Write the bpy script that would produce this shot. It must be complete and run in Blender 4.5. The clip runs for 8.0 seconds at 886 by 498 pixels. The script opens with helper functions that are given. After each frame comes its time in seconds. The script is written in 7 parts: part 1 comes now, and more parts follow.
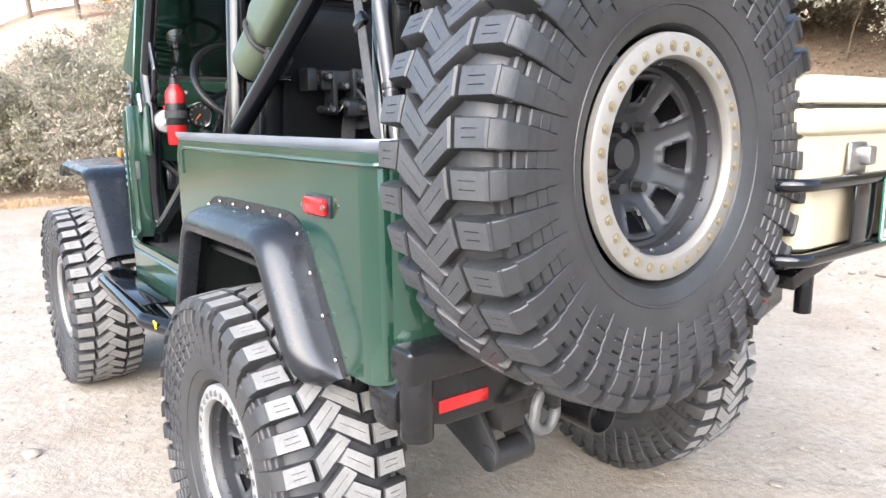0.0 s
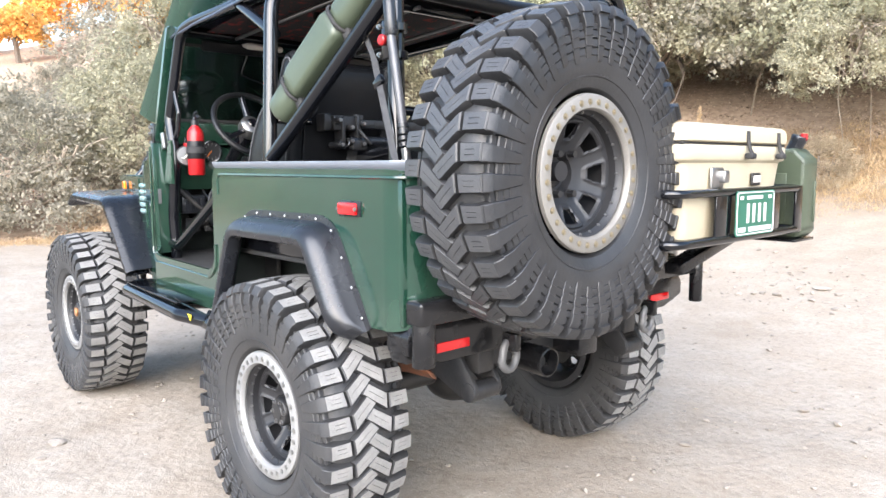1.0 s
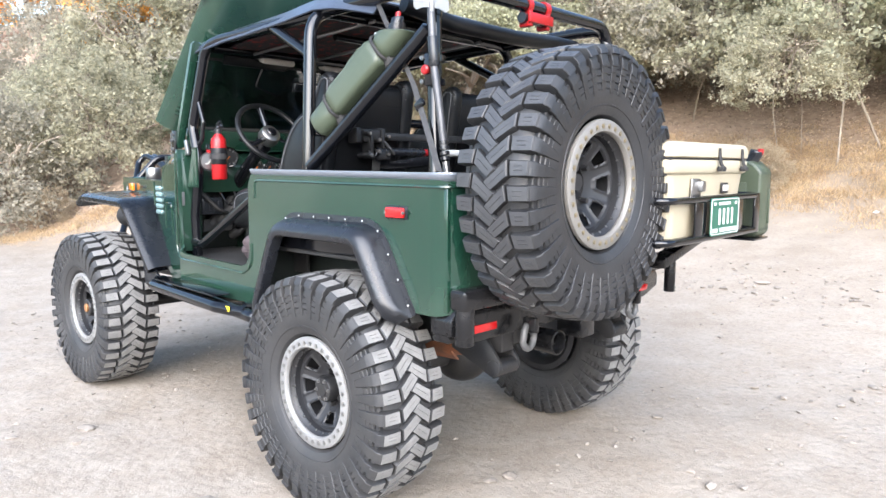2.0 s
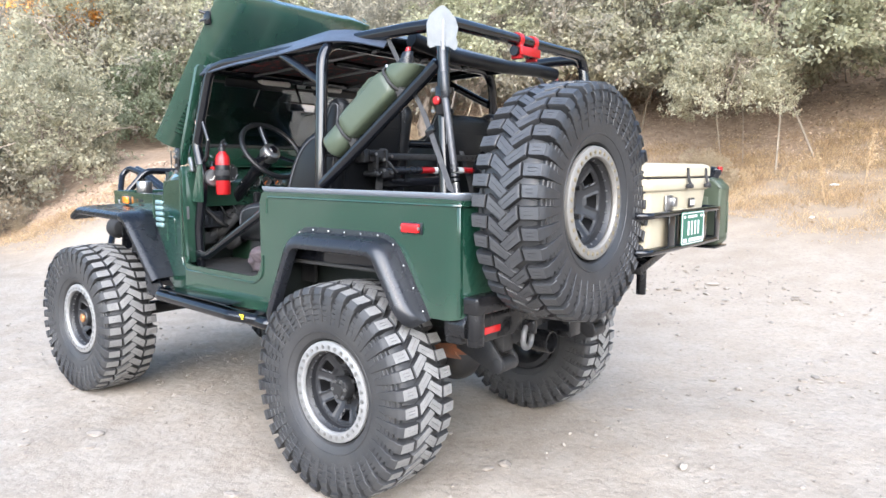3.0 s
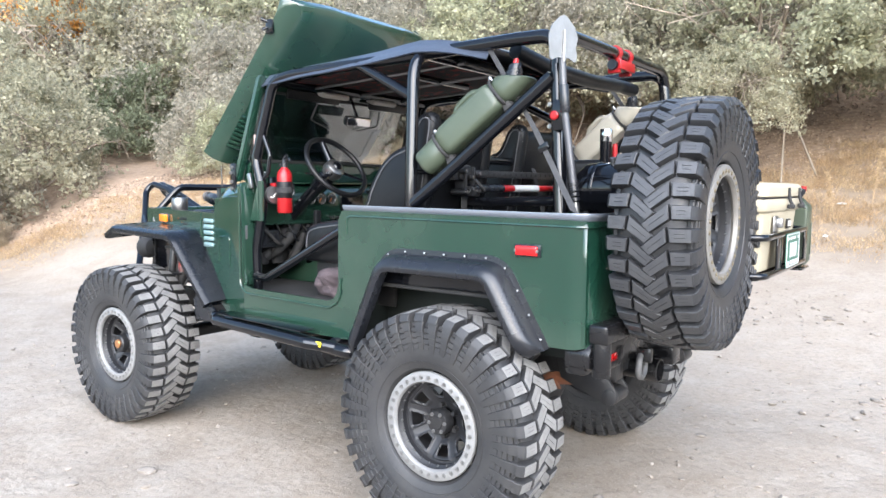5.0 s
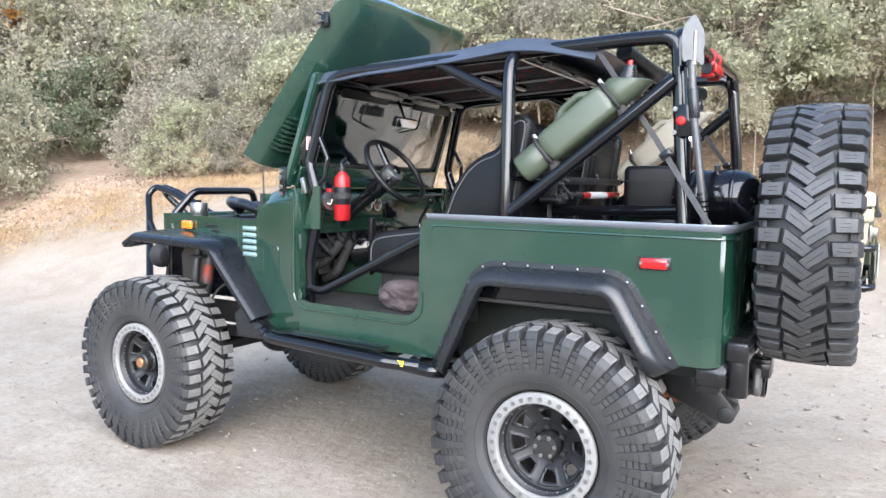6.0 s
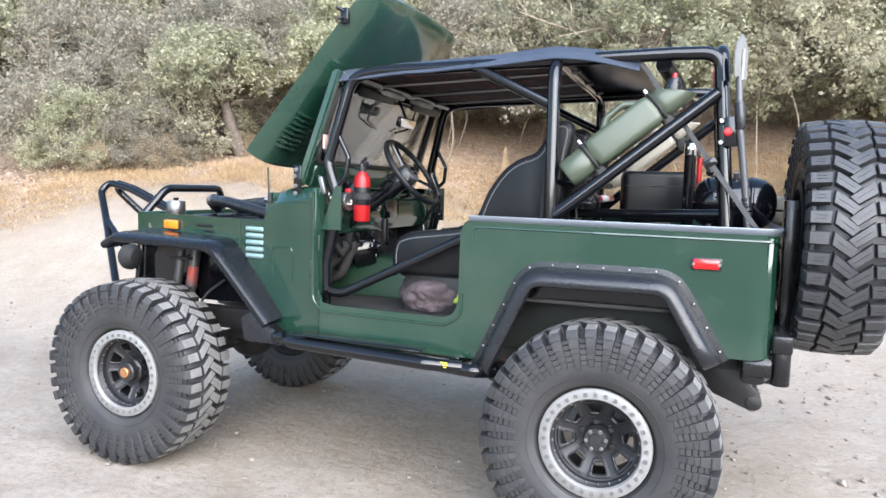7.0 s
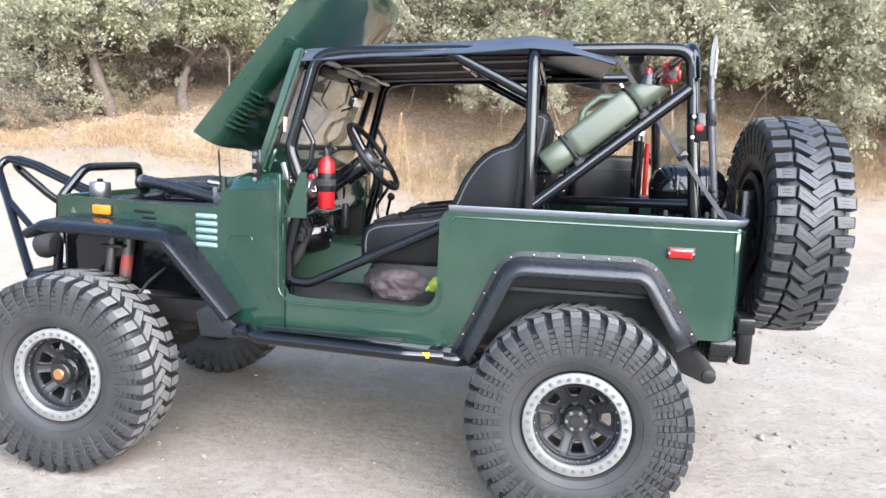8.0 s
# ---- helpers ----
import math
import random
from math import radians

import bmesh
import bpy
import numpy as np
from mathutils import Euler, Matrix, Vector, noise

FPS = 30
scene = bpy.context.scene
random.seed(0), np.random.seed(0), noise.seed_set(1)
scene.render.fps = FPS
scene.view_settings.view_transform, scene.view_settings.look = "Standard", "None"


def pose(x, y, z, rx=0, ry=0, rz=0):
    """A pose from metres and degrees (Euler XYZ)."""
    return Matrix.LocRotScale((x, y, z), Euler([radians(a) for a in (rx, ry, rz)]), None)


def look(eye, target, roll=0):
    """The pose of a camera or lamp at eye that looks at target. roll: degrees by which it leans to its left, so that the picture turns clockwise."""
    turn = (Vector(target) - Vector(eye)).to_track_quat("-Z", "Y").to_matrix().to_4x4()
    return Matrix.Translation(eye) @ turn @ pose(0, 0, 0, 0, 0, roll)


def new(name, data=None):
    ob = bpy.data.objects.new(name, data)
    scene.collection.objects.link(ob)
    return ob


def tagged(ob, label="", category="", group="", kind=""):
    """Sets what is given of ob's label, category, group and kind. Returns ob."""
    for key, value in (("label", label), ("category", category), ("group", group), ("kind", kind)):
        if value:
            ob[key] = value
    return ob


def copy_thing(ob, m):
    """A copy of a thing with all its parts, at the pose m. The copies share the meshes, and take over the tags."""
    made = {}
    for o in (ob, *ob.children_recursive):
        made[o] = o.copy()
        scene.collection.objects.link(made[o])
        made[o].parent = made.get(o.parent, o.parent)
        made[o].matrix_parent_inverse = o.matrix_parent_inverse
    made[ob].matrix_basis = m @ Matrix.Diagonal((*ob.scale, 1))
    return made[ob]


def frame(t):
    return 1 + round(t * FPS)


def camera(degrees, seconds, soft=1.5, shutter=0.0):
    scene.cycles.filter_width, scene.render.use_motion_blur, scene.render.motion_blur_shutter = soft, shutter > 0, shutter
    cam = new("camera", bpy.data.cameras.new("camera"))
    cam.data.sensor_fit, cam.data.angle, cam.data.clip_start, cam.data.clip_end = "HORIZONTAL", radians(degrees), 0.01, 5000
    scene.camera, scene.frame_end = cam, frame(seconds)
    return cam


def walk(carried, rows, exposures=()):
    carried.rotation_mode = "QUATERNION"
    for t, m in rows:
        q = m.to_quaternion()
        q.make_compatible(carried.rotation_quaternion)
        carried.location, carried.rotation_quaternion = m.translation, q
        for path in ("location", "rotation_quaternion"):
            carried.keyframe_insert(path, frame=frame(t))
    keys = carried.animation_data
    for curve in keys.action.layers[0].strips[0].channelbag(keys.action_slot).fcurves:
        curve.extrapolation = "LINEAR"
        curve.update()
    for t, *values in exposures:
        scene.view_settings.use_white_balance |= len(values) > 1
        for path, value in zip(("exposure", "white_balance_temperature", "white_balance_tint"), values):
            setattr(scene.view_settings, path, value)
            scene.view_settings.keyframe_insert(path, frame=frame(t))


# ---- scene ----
cam = camera(64.4, 8.0)
PATH = [
    (0, (-1.682, 1.416, 1.352), (-0.108, 0.236, 0.991), -0.7),
    (0.5, (-1.938, 1.643, 1.333), (-0.421, 0.368, 1.059), -0.3),
    (1, (-2.089, 1.928, 1.299), (-0.61, 0.603, 1.069), -0.3),
    (1.5, (-2.134, 2.166, 1.307), (-0.705, 0.785, 1.079), -0.0),
    (3, (-2.16, 2.777, 1.404), (-0.909, 1.233, 1.18), 0.1),
    (3.5, (-2.169, 2.831, 1.406), (-0.941, 1.265, 1.204), 0.1),
    (4, (-2.128, 2.863, 1.405), (-0.916, 1.282, 1.223), 0.2),
    (4.5, (-1.917, 2.911, 1.363), (-0.717, 1.321, 1.186), 0.4),
    (5, (-1.616, 2.97, 1.41), (-0.435, 1.366, 1.232), 0.4),
    (6.5, (-0.655, 3.314, 1.435), (0.232, 1.53, 1.259), 1.0),
    (7, (-0.357, 3.49, 1.435), (0.343, 1.624, 1.261), 1.5),
    (7.5, (-0.094, 3.624, 1.549), (0.37, 1.687, 1.371), 1.9),
    (8, (0.109, 3.58, 1.554), (0.433, 1.627, 1.27), 2.0),
]
walk(cam, [(t, look(eye, target, roll)) for t, eye, target, roll in PATH], exposures=[(0, 2.66, 6650, 10), (1.5, 2.48, 6450, 10), (4, 2.38, 6250, 9), (7, 2.20, 6250, 9), (8, 2.38, 6250, 9)])

# World axes: x to the front of the vehicle, y to its left, z up; the rear axle stands over the origin.

# ---- light ----
world = bpy.data.worlds.new("sky")
scene.world = world
world.use_nodes = True
wn = world.node_tree.nodes
sky = wn.new("ShaderNodeTexSky")
sky.sky_type = "NISHITA"
sky.sun_disc = False
sky.sun_elevation, sky.sun_rotation = radians(27), radians(-37)
sky.dust_density, sky.air_density = 1.2, 1.1
world.node_tree.links.new(sky.outputs[0], wn["Background"].inputs[0])
wn["Background"].inputs[1].default_value = 0.105
lamp = bpy.data.lights.new("sun", "SUN")
lamp.energy, lamp.angle, lamp.color = 2.5, radians(85), (0.93, 0.94, 1.02)
sun = new("sun", lamp)
sun.matrix_world = look((0, 0, 30), (6, -8, 24.9))


# ---- materials ----
def socket(tree, value, target):
    if isinstance(value, bpy.types.NodeSocket):
        tree.links.new(value, target)
    else:
        target.default_value = value


def material(name, colour, rough=0.5, metal=0.0, second=None, scale=8.0, amount=0.5, bump=0.0, bump_scale=60.0, rough_var=0.0,
             coat=0.0, spec=0.5, dust=None, dust_amount=0.0, dust_scale=3.0, random_value=0.0, island=0.0, detail=6.0):
    """A surface with a two-scale mottling, fine relief, uneven gloss and, where asked, a film of dust."""
    m = bpy.data.materials.new(name)
    m.use_nodes = True
    tree = m.node_tree
    n, link = tree.nodes, tree.links
    b = n["Principled BSDF"]
    b.inputs["Metallic"].default_value = metal
    b.inputs["Specular IOR Level"].default_value = spec
    b.inputs["Coat Weight"].default_value = coat
    b.inputs["Coat Roughness"].default_value = 0.08
    where = n.new("ShaderNodeTexCoord").outputs["Object"]

    def noise_tex(s, d=detail):
        t = n.new("ShaderNodeTexNoise")
        t.inputs["Scale"].default_value, t.inputs["Detail"].default_value = s, d
        link.new(where, t.inputs["Vector"])
        return t.outputs["Fac"]

    def ramp(fac, a, c):
        r = n.new("ShaderNodeMapRange")
        r.inputs["From Min"].default_value, r.inputs["From Max"].default_value = a, c
        link.new(fac, r.inputs["Value"])
        return r.outputs["Result"]

    def mix(fac, a, c):
        x = n.new("ShaderNodeMix")
        x.data_type = "RGBA"
        socket(tree, fac, x.inputs["Factor"])
        socket(tree, a, x.inputs["A"])
        socket(tree, c, x.inputs["B"])
        return x.outputs["Result"]

    base = (*colour, 1)
    if second:
        two = n.new("ShaderNodeMath")
        two.operation = "MULTIPLY"
        link.new(ramp(noise_tex(scale), 0.35, 0.65), two.inputs[0])
        two.inputs[1].default_value = amount
        base = mix(two.outputs[0], base, (*second, 1))
        fine = n.new("ShaderNodeMath")
        fine.operation = "MULTIPLY"
        link.new(ramp(noise_tex(scale * 9), 0.4, 0.7), fine.inputs[0])
        fine.inputs[1].default_value = amount * 0.5
        base = mix(fine.outputs[0], base, (*second, 1))
    if dust:
        d = n.new("ShaderNodeMath")
        d.operation = "MULTIPLY"
        link.new(ramp(noise_tex(dust_scale, 8), 0.38, 0.72), d.inputs[0])
        d.inputs[1].default_value = dust_amount
        base = mix(d.outputs[0], base, (*dust, 1))
    if random_value or island:
        h = n.new("ShaderNodeHueSaturation")
        if island:
            which = n.new("ShaderNodeNewGeometry").outputs["Random Per Island"]
        else:
            which = n.new("ShaderNodeObjectInfo").outputs["Random"]
        r = n.new("ShaderNodeMapRange")
        spread = island or random_value
        r.inputs["To Min"].default_value, r.inputs["To Max"].default_value = 1 - spread, 1 + spread
        link.new(which, r.inputs["Value"])
        link.new(r.outputs["Result"], h.inputs["Value"])
        socket(tree, base, h.inputs["Color"])
        base = h.outputs["Color"]
    socket(tree, base, b.inputs["Base Color"])
    if rough_var:
        r = n.new("ShaderNodeMapRange")
        r.inputs["To Min"].default_value, r.inputs["To Max"].default_value = max(rough - rough_var, 0.03), min(rough + rough_var, 1)
        link.new(noise_tex(14), r.inputs["Value"])
        link.new(r.outputs["Result"], b.inputs["Roughness"])
    else:
        b.inputs["Roughness"].default_value = rough
    if bump:
        k = n.new("ShaderNodeBump")
        k.inputs["Strength"].default_value, k.inputs["Distance"].default_value = bump, 0.01
        link.new(noise_tex(bump_scale, 10), k.inputs["Height"])
        link.new(k.outputs[0], b.inputs["Normal"])
    return m


PAINT = material("green_paint", (0.007, 0.031, 0.0195), 0.12, second=(0.009, 0.036, 0.0235), scale=3, amount=0.5, rough_var=0.05, coat=0.6, dust=(0.09, 0.1, 0.075), dust_amount=0.2)
FLOOR_PAINT = material("floor_paint", (0.012, 0.044, 0.025), 0.45, second=(0.028, 0.046, 0.03), scale=9, amount=0.5, bump=0.15, bump_scale=200)
BLACK = material("gloss_black_powder_coat", (0.0035, 0.004, 0.0055), 0.11, spec=0.4, second=(0.007, 0.007, 0.0085), scale=6, amount=0.4, rough_var=0.05, coat=0.25)
SATIN = material("satin_black_plastic", (0.010, 0.011, 0.014), 0.28, second=(0.018, 0.019, 0.021), scale=4, amount=0.35, rough_var=0.1, bump=0.04, bump_scale=300)
# Black cloth with the sky's bluish sheen mixed into its colour.
CANVAS = material("black_canvas_sky_sheen", (0.040, 0.049, 0.067), 0.3, second=(0.058, 0.070, 0.094), scale=4, amount=0.5, bump=0.12, bump_scale=120)
# Darkened so the spare's tread voids hold their shade in the colour.
RUBBER = material("tyre_rubber", (0.014, 0.0143, 0.0155), 0.46, second=(0.034, 0.034, 0.035), scale=7, amount=0.55, bump=0.1, bump_scale=90)
DUSTY_RUBBER = material("dusty_tyre_rubber", (0.019, 0.0197, 0.0215), 0.55, second=(0.044, 0.042, 0.040), scale=7, amount=0.6, bump=0.1, bump_scale=90)
TREAD_DUST = material("dusty_tread_face", (0.215, 0.209, 0.198), 0.65, second=(0.13, 0.127, 0.121), scale=14, amount=0.7, bump=0.25, bump_scale=140)
# Clean rubber, made paler: sky light painted onto the spare's lug faces.
TREAD_SKYLIT = material("clean_skylit_tread_face", (0.036, 0.037, 0.040), 0.44, second=(0.062, 0.062, 0.062), scale=16, amount=0.5, bump=0.2, bump_scale=140)
RING_METAL = material("machined_aluminium", (0.235, 0.232, 0.224), 0.55, metal=0.15, second=(0.165, 0.162, 0.156), scale=16, amount=0.5, bump=0.05, bump_scale=200)
RING_BRONZE = material("aged_aluminium", (0.215, 0.203, 0.183), 0.5, metal=0.3, second=(0.155, 0.145, 0.13), scale=12, amount=0.5, bump=0.05, bump_scale=200)
BOLT = material("zinc_bolt", (0.19, 0.187, 0.18), 0.4, metal=0.6)
BRASS_BOLT = material("yellow_zinc_bolt", (0.24, 0.205, 0.14), 0.4, metal=0.6)
RIM_BLACK = material("satin_black_wheel_paint", (0.010, 0.0105, 0.012), 0.5, second=(0.017, 0.017, 0.019), scale=9, amount=0.5, rough_var=0.08, dust=(0.06, 0.055, 0.05), dust_amount=0.08, bump=0.03, bump_scale=250)
STEEL = material("bare_steel", (0.30, 0.30, 0.30), 0.35, metal=0.95, second=(0.3, 0.29, 0.28), scale=10, amount=0.6)
CHROME = material("chrome", (0.75, 0.75, 0.75), 0.12, metal=1.0)
DARK_STEEL = material("dark_steel", (0.012, 0.0125, 0.014), 0.42, metal=0.1, second=(0.03, 0.028, 0.026), scale=12, amount=0.6, bump=0.1)
RUST = material("rusty_leaf_spring", (0.28, 0.10, 0.045), 0.8, second=(0.12, 0.07, 0.05), scale=20, amount=0.7, bump=0.2)
RED = material("red_plastic", (0.31, 0.008, 0.010), 0.3, second=(0.23, 0.008, 0.010), scale=20, amount=0.4)
RED_LENS = material("red_reflector", (0.36, 0.003, 0.005), 0.15, second=(0.55, 0.006, 0.008), scale=160, amount=0.8, coat=0.6)
AMBER = material("amber_lens", (0.75, 0.22, 0.01), 0.15, second=(0.6, 0.15, 0.01), scale=90, amount=0.5, coat=0.5)
OLIVE = material("olive_plastic", (0.048, 0.062, 0.040), 0.36, second=(0.066, 0.080, 0.054), scale=5, amount=0.5, bump=0.04, bump_scale=250, rough_var=0.08)
TAN_CAN = material("tan_plastic", (0.42, 0.39, 0.32), 0.5, second=(0.36, 0.33, 0.27), scale=5, amount=0.5)
CREAM = material("cream_rotomoulded_plastic", (0.385, 0.34, 0.245), 0.5, second=(0.345, 0.30, 0.215), scale=4, amount=0.5, bump=0.05, bump_scale=350, dust=(0.5, 0.43, 0.32), dust_amount=0.3)
LEATHER = material("black_vinyl", (0.0045, 0.005, 0.006), 0.36, spec=0.25, second=(0.012, 0.012, 0.0125), scale=5, amount=0.5, bump=0.1, bump_scale=160, dust=(0.03, 0.029, 0.028), dust_amount=0.05)
PIPING = material("grey_piping", (0.075, 0.075, 0.078), 0.6)
WEBBING = material("black_webbing", (0.03, 0.03, 0.032), 0.85, second=(0.06, 0.06, 0.06), scale=60, amount=0.5, bump=0.2, bump_scale=400)
PLATE_GREEN = material("plate_green", (0.012, 0.095, 0.06), 0.4, second=(0.018, 0.11, 0.07), scale=30, amount=0.4)
WHITE = material("white_paint", (0.55, 0.55, 0.53), 0.5, second=(0.48, 0.48, 0.46), scale=30, amount=0.4)
YELLOW = material("yellow_sticker", (0.75, 0.6, 0.03), 0.5)
GREY_CLOTH = material("mauve_grey_fleece", (0.095, 0.072, 0.077), 0.95, second=(0.05, 0.038, 0.041), scale=16, amount=0.7, bump=0.5, bump_scale=90)
LIME_CLOTH = material("lime_cloth", (0.28, 0.36, 0.05), 0.9, second=(0.2, 0.28, 0.04), scale=30, amount=0.5)
MAT_RUBBER = material("black_floor_mat", (0.012, 0.012, 0.0125), 0.75, second=(0.032, 0.030, 0.028), scale=12, amount=0.6, bump=0.3)
BONE = material("pale_label", (0.55, 0.52, 0.47), 0.6)
PINK_LABEL = material("faded_pink_label", (0.62, 0.42, 0.38), 0.6)
COPPER = material("copper_hub_dial", (0.55, 0.27, 0.12), 0.35, metal=0.8)
# Pale blue-grey base paints the sky's sheen onto the dark tub rail.
RAIL_SKY_SHEEN = material("sky_sheen_rail", (0.28, 0.31, 0.36), 0.3, metal=0.6, second=(0.2, 0.225, 0.26), scale=6, amount=0.5)
# Bonnet underside's colour; also paints shade on firewall, far kick panel and housings.
UNDERSIDE_AND_SHADE = material("dull_underside_and_shade", (0.007, 0.010, 0.009), 0.6, second=(0.014, 0.019, 0.016), scale=6, amount=0.5)
SLEEVE = material("orange_red_sleeve", (0.42, 0.035, 0.015), 0.4, second=(0.10, 0.09, 0.09), scale=22, amount=0.9)
FENDER_BLACK = material("gloss_black_fender", (0.004, 0.005, 0.007), 0.27, spec=0.3, second=(0.008, 0.009, 0.011), scale=5, amount=0.5, rough_var=0.1, coat=0.12, bump=0.03, bump_scale=220)
BUMPER_BLACK = material("worn_black_steel", (0.004, 0.0042, 0.005), 0.26, spec=0.35, second=(0.011, 0.011, 0.012), scale=9, amount=0.5, rough_var=0.1, coat=0.2, dust=(0.05, 0.044, 0.038), dust_amount=0.10)
GALVANISED = material("galvanised_steel", (0.13, 0.13, 0.13), 0.5, metal=0.3, second=(0.08, 0.08, 0.08), scale=40, amount=0.6, bump=0.1)
RIVET_STEEL = material("bright_rivet", (0.5, 0.5, 0.49), 0.35, metal=0.7)
GAUGE = material("gauge_face", (0.02, 0.02, 0.02), 0.5)
ORANGE = material("orange_needle", (0.8, 0.2, 0.02), 0.5)
VENT_GREY = material("vent_grey_green", (0.20, 0.29, 0.29), 0.4, second=(0.16, 0.24, 0.24), scale=20, amount=0.4)


def glass_material():
    m = bpy.data.materials.new("windscreen_glass")
    m.use_nodes = True
    n = m.node_tree.nodes
    b = n["Principled BSDF"]
    b.inputs["Base Color"].default_value = (0.5, 0.54, 0.54, 1)
    b.inputs["Roughness"].default_value = 0.02
    b.inputs["Transmission Weight"].default_value = 1.0
    b.inputs["IOR"].default_value = 1.1
    b.inputs["Coat Weight"].default_value = 1.0
    b.inputs["Coat IOR"].default_value = 1.9
    return m


GLASS = glass_material()
LINER = material("red_woven_liner", (0.011, 0.0105, 0.0115), 0.9, second=(0.20, 0.013, 0.012), scale=24, amount=0.9)
for node in LINER.node_tree.nodes:
    if node.type == "MAP_RANGE":
        node.inputs["From Min"].default_value, node.inputs["From Max"].default_value = 0.585, 0.62


def ground_material():
    m = bpy.data.materials.new("dirt_ground")
    m.use_nodes = True
    tree = m.node_tree
    n, link = tree.nodes, tree.links
    b = n["Principled BSDF"]
    where = n.new("ShaderNodeTexCoord").outputs["Object"]

    def tex(s, d=8.0, lo=0.35, hi=0.65):
        t = n.new("ShaderNodeTexNoise")
        t.inputs["Scale"].default_value, t.inputs["Detail"].default_value = s, d
        link.new(where, t.inputs["Vector"])
        r = n.new("ShaderNodeMapRange")
        r.inputs["From Min"].default_value, r.inputs["From Max"].default_value = lo, hi
        link.new(t.outputs["Fac"], r.inputs["Value"])
        return r.outputs["Result"], t.outputs["Fac"]

    def mix(fac, a, c):
        x = n.new("ShaderNodeMix")
        x.data_type = "RGBA"
        socket(tree, fac, x.inputs["Factor"])
        socket(tree, a, x.inputs["A"])
        socket(tree, c, x.inputs["B"])
        return x.outputs["Result"]

    def times(v, k):
        x = n.new("ShaderNodeMath")
        x.operation = "MULTIPLY"
        socket(tree, v, x.inputs[0])
        socket(tree, k, x.inputs[1])
        return x.outputs[0]

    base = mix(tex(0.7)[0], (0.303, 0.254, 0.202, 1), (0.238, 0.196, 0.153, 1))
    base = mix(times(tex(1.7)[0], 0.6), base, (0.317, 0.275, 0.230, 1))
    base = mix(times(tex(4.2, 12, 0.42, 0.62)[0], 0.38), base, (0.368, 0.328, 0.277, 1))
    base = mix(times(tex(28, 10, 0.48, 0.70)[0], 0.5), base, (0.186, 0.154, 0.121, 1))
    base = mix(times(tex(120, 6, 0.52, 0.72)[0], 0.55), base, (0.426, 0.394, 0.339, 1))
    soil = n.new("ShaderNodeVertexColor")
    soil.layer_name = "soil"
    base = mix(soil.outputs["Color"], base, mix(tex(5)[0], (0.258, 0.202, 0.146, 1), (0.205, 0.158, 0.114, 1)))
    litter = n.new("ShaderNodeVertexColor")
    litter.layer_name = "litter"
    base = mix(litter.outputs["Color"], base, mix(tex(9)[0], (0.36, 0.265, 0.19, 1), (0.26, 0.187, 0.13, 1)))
    link.new(base, b.inputs["Base Color"])
    b.inputs["Roughness"].default_value = 0.95
    b.inputs["Specular IOR Level"].default_value = 0.2
    k = n.new("ShaderNodeBump")
    k.inputs["Strength"].default_value, k.inputs["Distance"].default_value = 0.35, 0.018
    link.new(tex(22, 12)[1], k.inputs["Height"])
    k0 = n.new("ShaderNodeBump")
    k0.inputs["Strength"].default_value, k0.inputs["Distance"].default_value = 0.3, 0.05
    link.new(tex(5.5, 6)[1], k0.inputs["Height"])
    link.new(k0.outputs[0], k.inputs["Normal"])
    k2 = n.new("ShaderNodeBump")
    k2.inputs["Strength"].default_value, k2.inputs["Distance"].default_value = 0.55, 0.007
    link.new(tex(130, 8)[1], k2.inputs["Height"])
    link.new(k.outputs[0], k2.inputs["Normal"])
    link.new(k2.outputs[0], b.inputs["Normal"])
    return m


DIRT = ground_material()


def leaf_material(name, colour, second, spread=0.22):
    """Matt leaves through which part of the light passes."""
    m = material(name, colour, 0.6, second=second, scale=0.9, amount=0.8, island=spread, spec=0.3)
    n, link = m.node_tree.nodes, m.node_tree.links
    b = n["Principled BSDF"]
    plain = b.inputs["Base Color"].links[0].from_socket
    whole = n.new("ShaderNodeHueSaturation")
    span = n.new("ShaderNodeMapRange")
    span.inputs["To Min"].default_value, span.inputs["To Max"].default_value = 0.88, 1.12
    link.new(n.new("ShaderNodeObjectInfo").outputs["Random"], span.inputs["Value"])
    link.new(span.outputs["Result"], whole.inputs["Value"])
    link.new(plain, whole.inputs["Color"])
    link.new(whole.outputs["Color"], b.inputs["Base Color"])
    thin = n.new("ShaderNodeBsdfTranslucent")
    link.new(b.inputs["Base Color"].links[0].from_socket, thin.inputs["Color"])
    both = n.new("ShaderNodeMixShader")
    both.inputs[0].default_value = 0.55
    link.new(b.outputs[0], both.inputs[1])
    link.new(thin.outputs[0], both.inputs[2])
    link.new(both.outputs[0], n["Material Output"].inputs["Surface"])
    return m


LEAF_SAGE = leaf_material("sage_leaf", (0.385, 0.365, 0.25), (0.485, 0.45, 0.325))
LEAF_GREEN = leaf_material("oak_leaf", (0.36, 0.36, 0.23), (0.465, 0.445, 0.31))
LEAF_GREY = leaf_material("grey_leaf", (0.30, 0.275, 0.21), (0.38, 0.345, 0.27))
LEAF_DARK = leaf_material("dark_green_leaf", (0.17, 0.19, 0.115), (0.25, 0.265, 0.175))
LEAF_DRY = leaf_material("dry_leaf", (0.43, 0.345, 0.235), (0.50, 0.41, 0.29))
# Bright orange: low sunlight painted into the far trees' leaf colour.
LEAF_SUNLIT = leaf_material("sunlit_orange_leaf", (0.85, 0.45, 0.12), (0.8, 0.52, 0.2), 0.25)
LITTER = material("fallen_leaves", (0.43, 0.325, 0.235), 0.85, second=(0.31, 0.225, 0.16), scale=2.2, amount=0.8, island=0.55)
